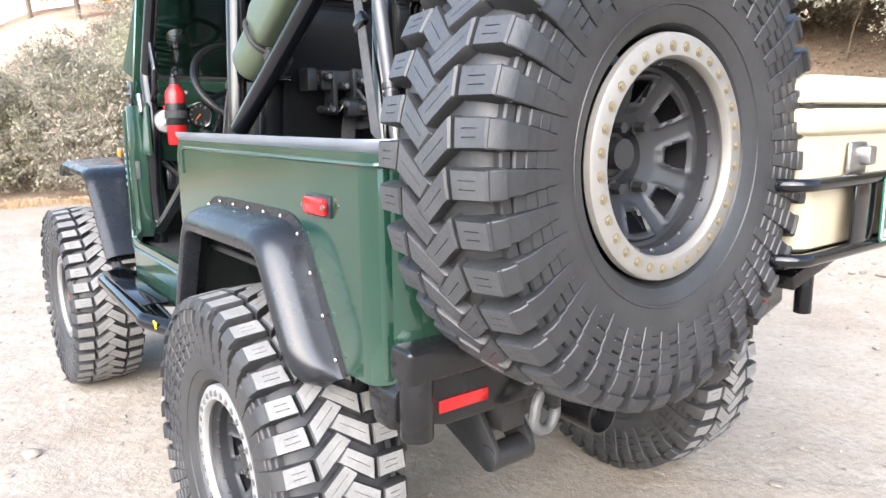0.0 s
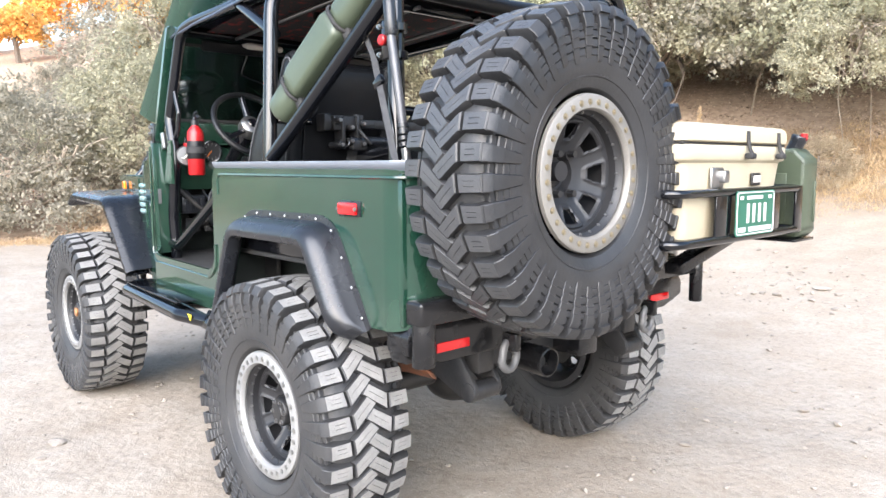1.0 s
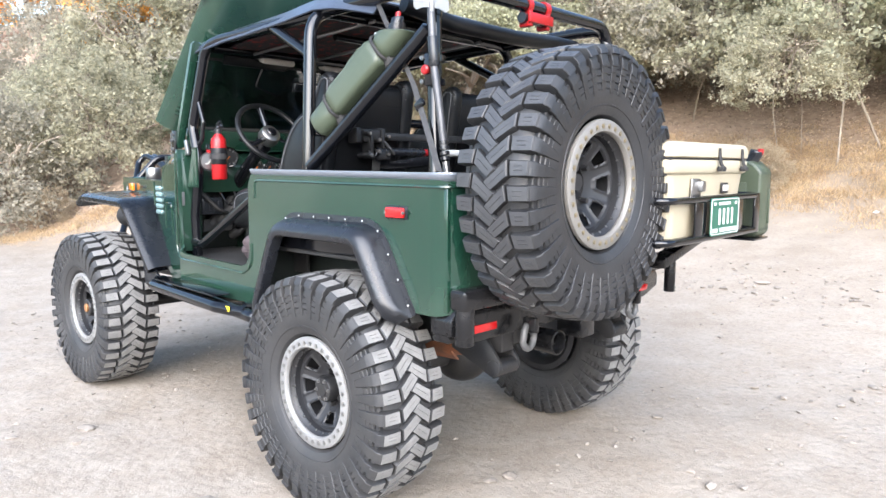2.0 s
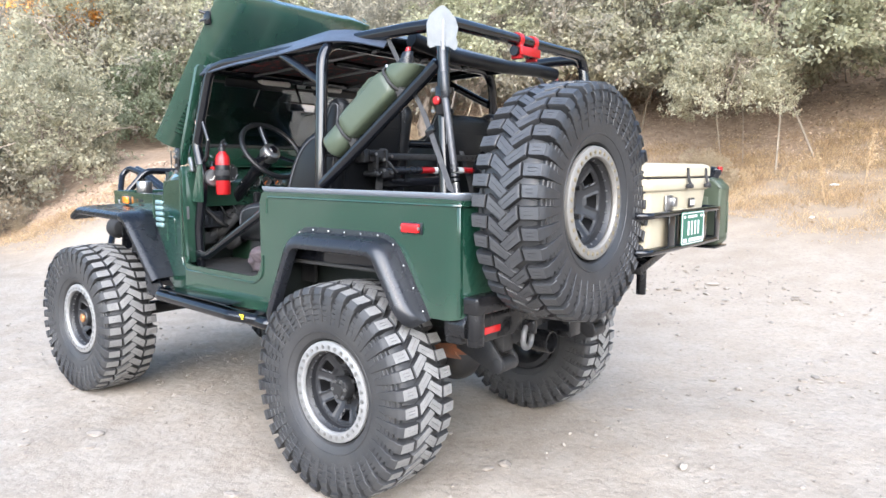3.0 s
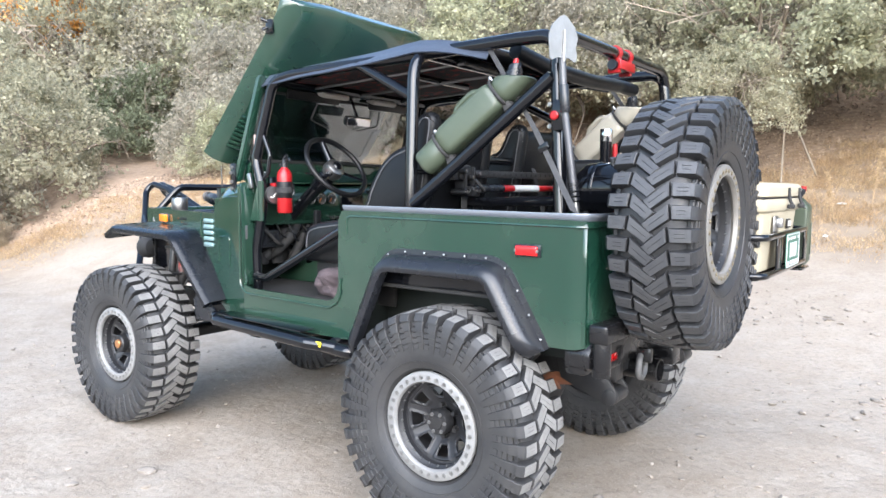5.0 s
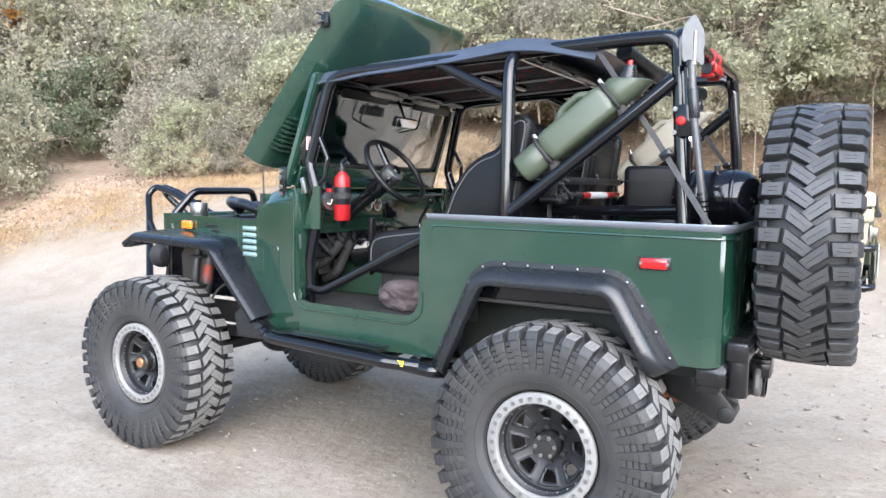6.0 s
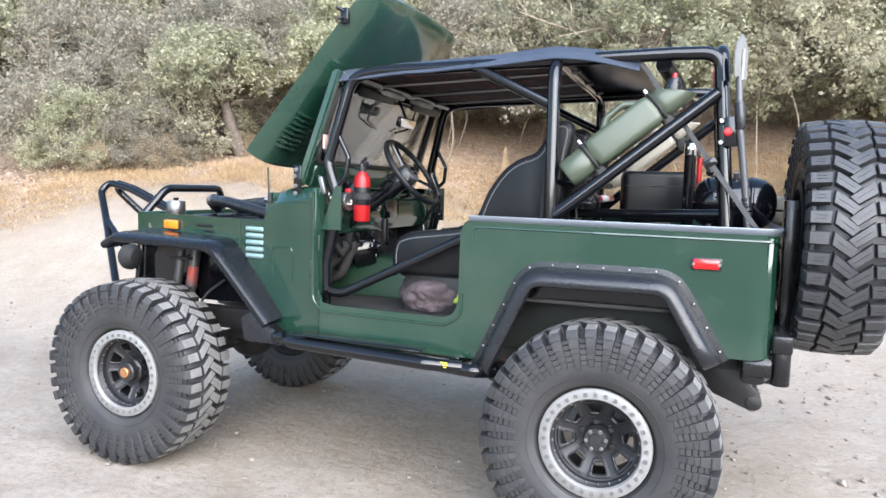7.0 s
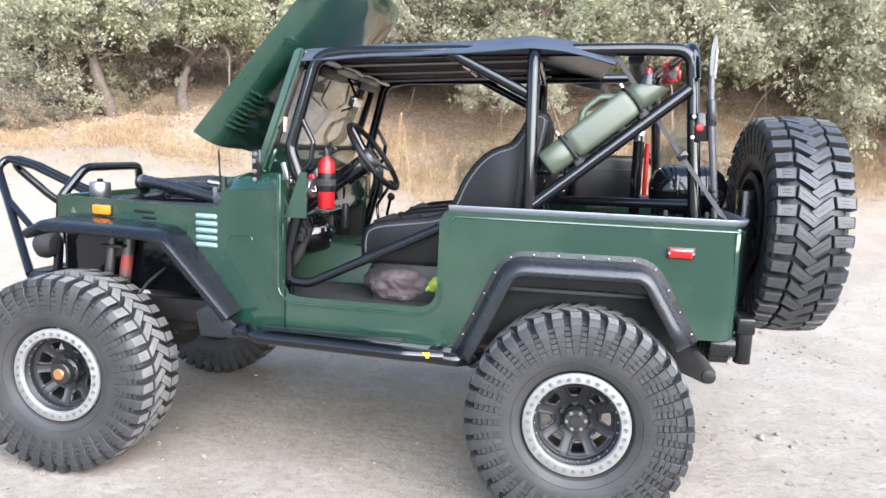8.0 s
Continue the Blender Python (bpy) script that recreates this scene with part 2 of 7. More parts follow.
GRASS_DRY = material("dry_grass", (0.40, 0.29, 0.165), 0.85, second=(0.29, 0.185, 0.095), scale=2.5, amount=0.85, island=0.42)
TWIG = material("pale_twig", (0.29, 0.24, 0.185), 0.9, second=(0.17, 0.135, 0.10), scale=12, amount=0.7)
BARK = material("grey_bark", (0.165, 0.135, 0.108), 0.9, second=(0.08, 0.062, 0.047), scale=30, amount=0.7, bump=0.5, bump_scale=70)
STONE = material("pale_stone", (0.27, 0.235, 0.198), 0.9, second=(0.2, 0.172, 0.142), scale=40, amount=0.7, bump=0.4, bump_scale=90, island=0.18)


# ---- mesh helpers ----
def link_mesh(name, bm, mats, parent=None, smooth=None):
    me = bpy.data.meshes.new(name)
    bmesh.ops.recalc_face_normals(bm, faces=bm.faces)
    bm.to_mesh(me)
    bm.free()
    for m in mats if isinstance(mats, (list, tuple)) else [mats]:
        me.materials.append(m)
    if smooth is not None:
        me.shade_smooth()
        me.set_sharp_from_angle(angle=radians(smooth))
    ob = new(name, me)
    if parent:
        ob.parent = parent
    return ob


def part(name, bm, mat, parent, label="", smooth=35):
    ob = link_mesh(name, bm, mat, parent, smooth)
    if label:
        tagged(ob, label)
    return ob


def empty(name, label, category, group="", at=(0, 0, 0)):
    ob = new(name)
    ob.empty_display_size = 0.1
    ob.location = at
    return tagged(ob, label, category, group)


def box(x0, x1, y0, y1, z0, z1, bevel=0.0, seg=2, m=None, bm=None):
    mine = bmesh.new()
    bmesh.ops.create_cube(mine, size=1)
    bmesh.ops.transform(mine, matrix=Matrix.Translation(((x0 + x1) / 2, (y0 + y1) / 2, (z0 + z1) / 2)) @ Matrix.Diagonal((abs(x1 - x0), abs(y1 - y0), abs(z1 - z0), 1)), verts=mine.verts)
    if bevel:
        bmesh.ops.bevel(mine, geom=list(mine.edges), offset=bevel, segments=seg, affect="EDGES", profile=0.5)
    return merged(mine, m, bm)


def merged(mine, m, bm):
    if m is not None:
        bmesh.ops.transform(mine, matrix=m, verts=mine.verts)
    if bm is None:
        return mine
    me = bpy.data.meshes.new("tmp")
    mine.to_mesh(me)
    mine.free()
    bm.from_mesh(me)
    bpy.data.meshes.remove(me)
    return bm


def rod(a, b, r, r2=None, seg=12, bm=None, bevel=0.0):
    """A round bar from a to b."""
    a, b = Vector(a), Vector(b)
    mine = bmesh.new()
    bmesh.ops.create_cone(mine, cap_ends=True, segments=seg, radius1=r, radius2=r if r2 is None else r2, depth=(b - a).length)
    if bevel:
        rims = [e for e in mine.edges if any(len(f.verts) > 4 for f in e.link_faces)]
        bmesh.ops.bevel(mine, geom=rims, offset=bevel, segments=2, affect="EDGES", profile=0.5)
    m = Matrix.Translation((a + b) / 2) @ (b - a).to_track_quat("Z", "Y").to_matrix().to_4x4()
    return merged(mine, m, bm)


def rounded(points, radius=0.06, seg=6):
    """A polyline whose inner corners are turned into arcs."""
    pts = [Vector(p) for p in points]
    out = [pts[0]]
    for i in range(1, len(pts) - 1):
        r = radius[i] if isinstance(radius, (list, tuple)) else radius
        a, p, c = pts[i - 1], pts[i], pts[i + 1]
        u, v = (a - p).normalized(), (c - p).normalized()
        turn = math.pi - u.angle(v)
        if turn < 0.05 or r <= 0:
            out.append(p)
            continue
        cut = min(r * math.tan(turn / 2), (a - p).length * 0.48, (c - p).length * 0.48)
        p0, p1 = p + u * cut, p + v * cut
        for k in range(seg + 1):
            t = k / seg
            out.append(p0 * (1 - t) ** 2 + p * 2 * t * (1 - t) + p1 * t * t)
    out.append(pts[-1])
    return out


def tube(points, r=0.024, radius=0.06, seg=12, corner=6, bm=None, closed=False, flat=1.0):
    """A bent tube along the points. flat below 1 makes a strap of it."""
    pts = rounded(points, radius, corner) if not closed else [Vector(p) for p in points]
    mine = bm or bmesh.new()
    n = len(pts)
    tang = []
    for i in range(n):
        a = pts[(i - 1) % n] if (closed or i) else pts[0]
        c = pts[(i + 1) % n] if (closed or i < n - 1) else pts[-1]
        tang.append((c - a).normalized())
    side = tang[0].orthogonal().normalized()
    rings = []
    for i in range(n):
        side = (side - tang[i] * side.dot(tang[i])).normalized()
        up = tang[i].cross(side)
        rings.append([mine.verts.new(pts[i] + r * (math.cos(2 * math.pi * k / seg) * side + flat * math.sin(2 * math.pi * k / seg) * up)) for k in range(seg)])
    for i in range(n if closed else n - 1):
        a, b = rings[i], rings[(i + 1) % n]
        for k in range(seg):
            mine.faces.new((a[k], a[(k + 1) % seg], b[(k + 1) % seg], b[k]))
    if not closed:
        mine.faces.new(rings[0][::-1])
        mine.faces.new(rings[-1])
    return mine


def strap(points, width=0.04, thick=0.003, across=(0, 1, 0), radius=0.0):
    """A flat webbing strap along the points, as wide as told along across."""
    pts = rounded(points, radius) if radius else [Vector(p) for p in points]
    bm = bmesh.new()
    w = Vector(across).normalized() * width / 2
    rows = []
    for i, p in enumerate(pts):
        d = (pts[min(i + 1, len(pts) - 1)] - pts[max(i - 1, 0)]).normalized()
        k = d.cross(w).normalized() * thick / 2
        rows.append([bm.verts.new(p + q) for q in (w + k, -w + k, -w - k, w - k)])
    for a, b in zip(rows, rows[1:]):
        for k in range(4):
            bm.faces.new((a[k], a[(k + 1) % 4], b[(k + 1) % 4], b[k]))
    bm.faces.new(rows[0][::-1])
    bm.faces.new(rows[-1])
    return bm


def lathe(profile, seg=48, m=None, bm=None, closed=False):
    """Turns a profile of (radius, height) about z."""
    mine = bmesh.new()
    rings = []
    for r, z in profile:
        if r < 1e-5:
            rings.append([mine.verts.new((0, 0, z))] * seg)
        else:
            rings.append([mine.verts.new((r * math.cos(2 * math.pi * k / seg), r * math.sin(2 * math.pi * k / seg), z)) for k in range(seg)])
    pairs = list(zip(rings, rings[1:])) + ([(rings[-1], rings[0])] if closed else [])
    for a, b in pairs:
        for k in range(seg):
            vs = []
            for v in (a[k], a[(k + 1) % seg], b[(k + 1) % seg], b[k]):
                if v not in vs:
                    vs.append(v)
            if len(vs) > 2:
                mine.faces.new(vs)
    return merged(mine, m, bm)


def prism(outline, depth, axis="y", at=0.0, bevel=0.0, m=None, bm=None):
    """A flat outline, of (x, z) for axis y, (y, z) for x and (x, y) for z, given a thickness along the axis."""
    mine = bmesh.new()
    put = {"y": lambda a, b, c: (a, c, b), "x": lambda a, b, c: (c, a, b), "z": lambda a, b, c: (a, b, c)}[axis]
    lo = [mine.verts.new(put(a, b, at)) for a, b in outline]
    hi = [mine.verts.new(put(a, b, at + depth)) for a, b in outline]
    n = len(outline)
    mine.faces.new(lo)
    mine.faces.new(hi[::-1])
    for k in range(n):
        mine.faces.new((lo[k], hi[k], hi[(k + 1) % n], lo[(k + 1) % n]))
    bmesh.ops.recalc_face_normals(mine, faces=mine.faces)
    if bevel:
        bmesh.ops.bevel(mine, geom=list(mine.edges), offset=bevel, segments=2, affect="EDGES", profile=0.5)
    return merged(mine, m, bm)


def loft(curves, closed=False, thick=0.0):
    """A skin through curves of equal length."""
    bm = bmesh.new()
    rows = [[bm.verts.new(p) for p in c] for c in curves]
    for a, b in zip(rows, rows[1:]):
        for k in range(len(a) - (0 if closed else 1)):
            j = (k + 1) % len(a)
            bm.faces.new((a[k], a[j], b[j], b[k]))
    if thick:
        thicken(bm, thick)
    return bm


def thicken(bm, thick):
    bmesh.ops.recalc_face_normals(bm, faces=bm.faces)
    bmesh.ops.solidify(bm, geom=list(bm.faces), thickness=thick)


def softened(points, times=2):
    """Cuts the corners of an open outline, again and again."""
    pts = [Vector(p) for p in points]
    for _ in range(times):
        cut = [pts[0]]
        for a, b in zip(pts, pts[1:]):
            cut += [a.lerp(b, 0.25), a.lerp(b, 0.75)]
        pts = cut + [pts[-1]]
    return pts


def lerp_table(x, table):
    for (a, u), (b, v) in zip(table, table[1:]):
        if x <= b:
            return u if x <= a else u + (v - u) * (x - a) / (b - a)
    return table[-1][1]


def rounded_rect(w, h, r, seg=4):
    out = []
    for cx, cy, a0 in ((w / 2 - r, h / 2 - r, 0), (-w / 2 + r, h / 2 - r, 90), (-w / 2 + r, -h / 2 + r, 180), (w / 2 - r, -h / 2 + r, 270)):
        for k in range(seg + 1):
            a = radians(a0 + 90 * k / seg)
            out.append((cx + r * math.cos(a), cy + r * math.sin(a)))
    return out


# ---- ground ----
def soft_plus(v, k=0.6):
    return k * math.log1p(math.exp(min(v / k, 40)))


def ease(v):
    v = min(1.0, max(0.0, v))
    return v * v * (3 - 2 * v)


def ground_height(x, y):
    """The parking place is level; it climbs to a bank on the vehicle's right and ahead."""
    h = 0.027 + 0.22 * soft_plus(-y - 2.9) + 0.26 * soft_plus(-y - 7.0) + 0.02 * soft_plus(x - 6) + 0.2 * soft_plus(x - 13.0)
    h += 1.05 * ease((x - 1.5) / 5) * ease((-y - 0.8) / 3.6)
    h += 0.03 * math.sin(x * 0.9 + 1) * math.sin(y * 0.7) * min(1.0, max(0.0, (abs(y) + abs(x - 1) - 4) / 4))
    far = math.hypot(x, y)
    if far > 90:
        h = 10.5
    return min(h, 10.5)


EDGE = [(-8, -7.2), (-3.5, -6.6), (-0.4, -5.9), (2.4, -5.4), (4.0, -4.85), (5.5, -3.9), (6.6, -3.55), (8.1, -2.8), (9.5, -1.5), (10.3, -0.6), (10.8, 1.0), (11.5, 4), (12, 9)]


def past_edge(x, y):
    """How far a place lies beyond the bare dirt, on the side of the bank."""
    return (lerp_table(x, EDGE) - y) * 0.8 + 0.5 * noise.noise(Vector((x * 0.7, y * 0.7, 3)))


def litter_from(x):
    """How far past the edge the dry grass gives way to fallen leaves under the trees."""
    return lerp_table(x, [(-2, 2.3), (3, 1.9), (5, 1.1), (8, 0.9), (12, 1.4)])


def build_ground():
    xs = np.concatenate([np.linspace(-400, -30, 12), np.linspace(-24, -5, 20), np.linspace(-4.8, 13, 180), np.linspace(13.5, 40, 40), np.linspace(48, 400, 10)])
    ys = np.concatenate([np.linspace(-400, -45, 10), np.linspace(-40, -9, 50), np.linspace(-8.9, 4.5, 140), np.linspace(5, 24, 20), np.linspace(30, 400, 10)])
    verts, soil, litter = [], [], []
    for y in ys:
        for x in xs:
            near = abs(x) < 14 and abs(y) < 14
            p = Vector((x, y, 0))
            rough = 0.012 * noise.noise(p * 2.1) + 0.006 * noise.noise(p * 6.3) if near else 0
            if abs(y) < 1.1 and -0.7 < x < 3:
                rough *= 0.4
            h = ground_height(x, y)
            verts.append((x, y, h + rough - (0.004 if near else 0)))
            inside = abs(x) < 60 and abs(y) < 60
            soil.append(0.25 * ease((past_edge(x, y) + 3.0) / 2.5) + 0.75 * ease((past_edge(x, y) + 0.9) / 2.2) if inside else 1)
            litter.append(ease((past_edge(x, y) - litter_from(x) + 0.5) / 1.0) if inside else 1)
    w = len(xs)
    faces = [(j * w + i, j * w + i + 1, (j + 1) * w + i + 1, (j + 1) * w + i) for j in range(len(ys) - 1) for i in range(w - 1)]
    me = bpy.data.meshes.new("ground")
    me.from_pydata(verts, [], faces)
    for name, values in (("soil", soil), ("litter", litter)):
        layer = me.color_attributes.new(name, "FLOAT_COLOR", "POINT")
        layer.data.foreach_set("color", np.repeat(np.array(values), 4).astype(np.float32))
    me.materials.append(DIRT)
    me.shade_smooth()
    return tagged(new("ground", me), "pale dusty dirt pull-out rising to a bank", "ground", kind="structure")


build_ground()


# ---- plants ----
def quads_object(name, centres, normals, lengths, widths, mat, turn=None):
    """Many small pointed leaves, each a bent diamond of its own."""
    n = len(centres)
    rng = np.random.default_rng(n)
    t = rng.normal(size=(n, 3))
    t -= (t * normals).sum(1, keepdims=True) * normals
    t /= np.linalg.norm(t, axis=1, keepdims=True) + 1e-9
    b = np.cross(normals, t)
    L, W = lengths[:, None] / 2, widths[:, None] / 2
    v = np.stack([centres - t * L, centres + b * W + normals * W * 0.5, centres + t * L, centres - b * W + normals * W * 0.5], 1).reshape(-1, 3)
    me = bpy.data.meshes.new(name)
    me.vertices.add(4 * n)
    me.vertices.foreach_set("co", v.astype(np.float32).ravel())
    me.loops.add(4 * n)
    me.loops.foreach_set("vertex_index", np.arange(4 * n, dtype=np.int32))
    me.polygons.add(n)
    me.polygons.foreach_set("loop_start", np.arange(0, 4 * n, 4, dtype=np.int32))
    me.update(calc_edges=True)
    me.materials.append(mat)
    return me


def bush_meshes(seed, rx, ry, rz, leaves, leaf=0.04, mat=LEAF_SAGE, dead=0.0):
    """Stems that fork from one base, and leaves in clumps along their outer twigs."""
    rng = np.random.default_rng(seed)
    stems = bmesh.new()
    for k in range(9):
        a = rng.uniform(0, 2 * math.pi)
        lean = rng.uniform(0.2, 0.9)
        base = Vector((0.15 * math.cos(a) * rx, 0.15 * math.sin(a) * ry, 0.25 * rz))
        if k < 2:
            base = Vector((rng.uniform(-0.3, 0.3) * rx, rng.uniform(-0.5, 0.1) * ry, -0.9))
        mid = Vector((math.cos(a) * rx * lean * 0.5, math.sin(a) * ry * lean * 0.5, rz * rng.uniform(0.45, 0.7)))
        end = Vector((math.cos(a) * rx * lean, math.sin(a) * ry * lean, rz * rng.uniform(0.7, 1.1)))
        bend = Vector(rng.normal(size=3)) * 0.12
        tube([base, base.lerp(mid, 0.5) + bend, mid, end], rng.uniform(0.006, 0.013) if k < 2 else rng.uniform(0.010, 0.024), 0.5, seg=5, corner=4, bm=stems)
        for j in range(4):
            f = rng.uniform(0.3, 0.9)
            s = mid.lerp(end, f)
            e = s + Vector(rng.normal(size=3) * 0.28 * min(rx, rz))
            tube([s, (s + e) / 2 + Vector(rng.normal(size=3) * 0.06), e], 0.008, 0.1, seg=4, corner=2, bm=stems)
            for i in range(5):
                a0 = s.lerp(e, rng.uniform(0.2, 1.0))
                rod(a0, a0 + Vector(rng.normal(size=3) * 0.17 * min(rx, rz)), 0.0042, 0.002, 3, stems)
    # clump centres on an uneven dome
    count = 240
    u = rng.normal(size=(count, 3))
    u /= np.linalg.norm(u, axis=1, keepdims=True)
    u[:, 2] = np.abs(u[:, 2]) * 1.1 - 0.25
    lump = np.array([1 + 0.42 * noise.noise(Vector(d) * 1.7 + Vector((seed, 0, 0))) for d in u])
    shell = rng.uniform(0.5, 1.05, count) ** 0.6
    cc = u * np.array([rx, ry, rz * 1.5]) * (lump * shell)[:, None] + np.array([0, 0, rz * 0.45])
    size = rng.uniform(0.10, 0.26, count) * (rx + ry + rz) / 3 * 0.9
    pick = rng.integers(0, count, leaves)
    off = rng.normal(size=(leaves, 3))
    off *= (rng.uniform(0.25, 1, leaves) ** 0.5 / (np.linalg.norm(off, axis=1) + 1e-9))[:, None] * size[pick][:, None]
    off[:, 2] *= 0.75
    # leaves sit in small rosettes at the twigs' ends
    group = np.arange(leaves) // 9
    off = off[group * 9]
    pick = pick[group * 9]
    c = cc[pick] + off + rng.normal(size=(leaves, 3)) * leaf * 0.75
    nrm = off / (np.linalg.norm(off, axis=1, keepdims=True) + 1e-9) * 0.6 + rng.normal(size=(leaves, 3)) * 0.7 + np.array([0, 0, 0.35])
    nrm /= np.linalg.norm(nrm, axis=1, keepdims=True)
    lengths = leaf * rng.uniform(0.7, 1.5, leaves)
    leaf_mesh = quads_object("leaves", c, nrm, lengths, lengths * rng.uniform(0.45, 0.7, leaves), mat)
    return stems, leaf_mesh


def bush(label, category, seed, rx, ry, rz, leaves, leaf, mat):
    top = empty("bush", label, category, "bushes on the bank")
    stems, leaf_mesh = bush_meshes(seed, rx, ry, rz, leaves, leaf, mat)
    part("branchwork", stems, TWIG, top)
    crown = new("crown", leaf_mesh)
    crown.parent = top
    return top


BUSHES = [
    bush("silvery sage-green scrub bush on the bank", "bush", 11, 1.3, 1.3, 1.2, 24000, 0.047, LEAF_SAGE),
    bush("olive-green scrub oak bush on the bank", "bush", 12, 1.4, 1.2, 1.3, 24000, 0.047, LEAF_GREEN),
    bush("dusty grey-green brush with dry twigs", "bush", 13, 1.5, 1.3, 1.0, 24000, 0.045, LEAF_GREY),
    bush("straw-brown dried brush at the road's edge", "bush", 14, 1.0, 1.0, 0.8, 16000, 0.035, LEAF_DRY),
    bush("silvery sage-green scrub farther up the slope", "bush", 15, 1.3, 1.3, 1.2, 12500, 0.048, LEAF_SAGE),
    bush("olive-green scrub farther up the slope", "bush", 16, 1.4, 1.2, 1.3, 12500, 0.048, LEAF_GREEN),
    bush("dusty grey-green brush farther up the slope", "bush", 17, 1.5, 1.3, 1.0, 12500, 0.048, LEAF_GREY),
    bush("dark green leafy bush beside the dirt path", "bush", 18, 1.3, 1.2, 1.2, 20000, 0.06, LEAF_DARK),
]
# x, y, kind, size, turn
PLACES = [
    (-5.2, -8.4, 0, 1.2, 20), (-3.4, -9.4, 1, 1.4, 100), (-1.2, -8.9, 0, 1.35, 200), (0.7, -8.2, 1, 1.35, 310), (2.4, -8.9, 0, 1.3, 60), (0.9, -7.1, 0, 0.62, 20),
    (4.0, -8.4, 2, 1.2, 150), (5.3, -7.5, 1, 1.15, 260), (6.7, -6.8, 2, 0.95, 10), (7.8, -6.2, 0, 0.95, 80), (9.1, -5.4, 2, 0.95, 45), (8.3, -7.6, 2, 1.4, 15), (10.4, -6.6, 2, 1.4, 145),
    (12.3, -2.9, 0, 1.3, 140), (12.4, -1.1, 2, 1.35, 240), (12.8, 0.8, 0, 1.05, 330), (13.2, 2.6, 2, 1.0, 30), (13.6, 4.4, 0, 1.0, 90),
    (13.4, -5.6, 7, 0.85, 190), (15.6, -5.9, 0, 1.9, 20), (-1.9, -8.0, 2, 0.4, 250),
    (7.9, -5.2, 2, 0.6, 35), (8.8, -4.75, 1, 0.58, 200),
]
LIFTED = {(-3.4, -9.4): 0.6, (-1.2, -8.9): 0.9, (0.7, -8.2): 1.0, (2.4, -8.9): 0.7, (4.0, -8.4): 0.4, (5.3, -7.5): 0.7, (6.7, -6.8): 0.75, (0.9, -7.1): 1.0}


def grow():
    rng = random.Random(5)
    spots = list(PLACES)
    for x in np.arange(-7, 14, 2.1):
        for row, y in enumerate((-10.6, -13.2, -16.4)):
            spots.append((x + rng.uniform(-0.6, 0.6), y + rng.uniform(-0.5, 0.5), rng.choice((4, 5, 6, 4)), 1.45 + 0.3 * row, rng.uniform(0, 360)))
    for y in np.arange(-8.5, 8, 2.2):
        for row, x in enumerate((14.6, 17.4, 20.8)):
            size = 0.95 - 0.1 * row if y > -4.6 else 1.6 + 0.3 * row
            spots.append((x + rng.uniform(-0.6, 0.6), y + rng.uniform(-0.5, 0.5), rng.choice((4, 5, 6, 6)), size, rng.uniform(0, 360)))
    for x in np.arange(12.5, 25, 2.6):
        for row, y in enumerate((-9.4, -12.4, -15.5)):
            spots.append((x + rng.uniform(-0.7, 0.7), y + rng.uniform(-0.6, 0.6), rng.choice((4, 5, 6, 4)), 1.9 + 0.3 * row, rng.uniform(0, 360)))
    used = set()
    for x, y, kind, size, turn in spots:
        first = BUSHES[kind]
        lift = LIFTED.get((x, y), -0.05)
        m = pose(x, y, ground_height(x, y) + lift, 0, 0, turn) @ Matrix.Diagonal((size, size, size * rng.uniform(0.95, 1.15), 1))
        if kind in used:
            ob = copy_thing(first, pose(0, 0, 0))
        else:
            ob = first
            used.add(kind)
        ob.matrix_basis = m
    dry = [(-2.0, -7.2, 0.55), (6.9, -6.3, 0.3), (9.2, -5.2, 0.5), (11.0, -1.7, 0.5), (4.6, -6.9, 0.5), (1.2, -7.0, 0.5), (6.2, -6.5, 0.25), (7.5, -5.1, 0.42), (8.35, -4.7, 0.4)]
    for k, (x, y, s) in enumerate(dry):
        ob = copy_thing(BUSHES[3], pose(0, 0, 0)) if k else BUSHES[3]
        ob.matrix_basis = pose(x, y, ground_height(x, y) - 0.05, 0, 0, 70 * k) @ Matrix.Diagonal((s, s, s, 1))


grow()


def far_tree(x, y, seed, height, mat, label):
    top = empty("tree", label, "tree", "far trees")
    rng = np.random.default_rng(seed)
    trunk = tube([(0, 0, -0.5), (0.1, 0.1, height * 0.4), (0.3, -0.1, height * 0.8)], 0.12, 0.5, seg=6)
    for k in range(6):
        a = rng.uniform(0, 6.28)
        tube([(0.1, 0, height * 0.4), (math.cos(a) * height * 0.15, math.sin(a) * height * 0.15, height * 0.6), (math.cos(a) * height * 0.3, math.sin(a) * height * 0.3, height * 0.8)], 0.05, 0.3, seg=5, bm=trunk)
    part("trunk", trunk, BARK, top)
    stems, leaves = bush_meshes(seed, height * 0.38, height * 0.38, height * 0.36, 4500, 0.15, mat)
    stems.free()
    crown = new("crown", leaves)
    crown.parent = top
    crown.location.z = height * 0.35
    top.location = (x, y, ground_height(x, y))
    return top


# the leaf colour stands in for sun on the far slope
for k, (x, y, tall) in enumerate(((33, -6.3, 3.0), (34, -8.6, 3.6), (35, -3.6, 2.9), (36, -0.8, 2.6), (34, 2.0, 2.6), (31, -4.8, 2.4))):
    far_tree(x, y, 41 + k, tall, LEAF_SUNLIT, "tree on the far slope, its leaves coloured orange as if sunlit")
far_tree(17.5, -6.2, 55, 4.2, LEAF_SUNLIT, "small tree above the brush, orange sunlight in its leaf colour")
far_tree(19.5, -7.4, 56, 4.6, LEAF_SUNLIT, "small tree above the brush, orange sunlight in its leaf colour")
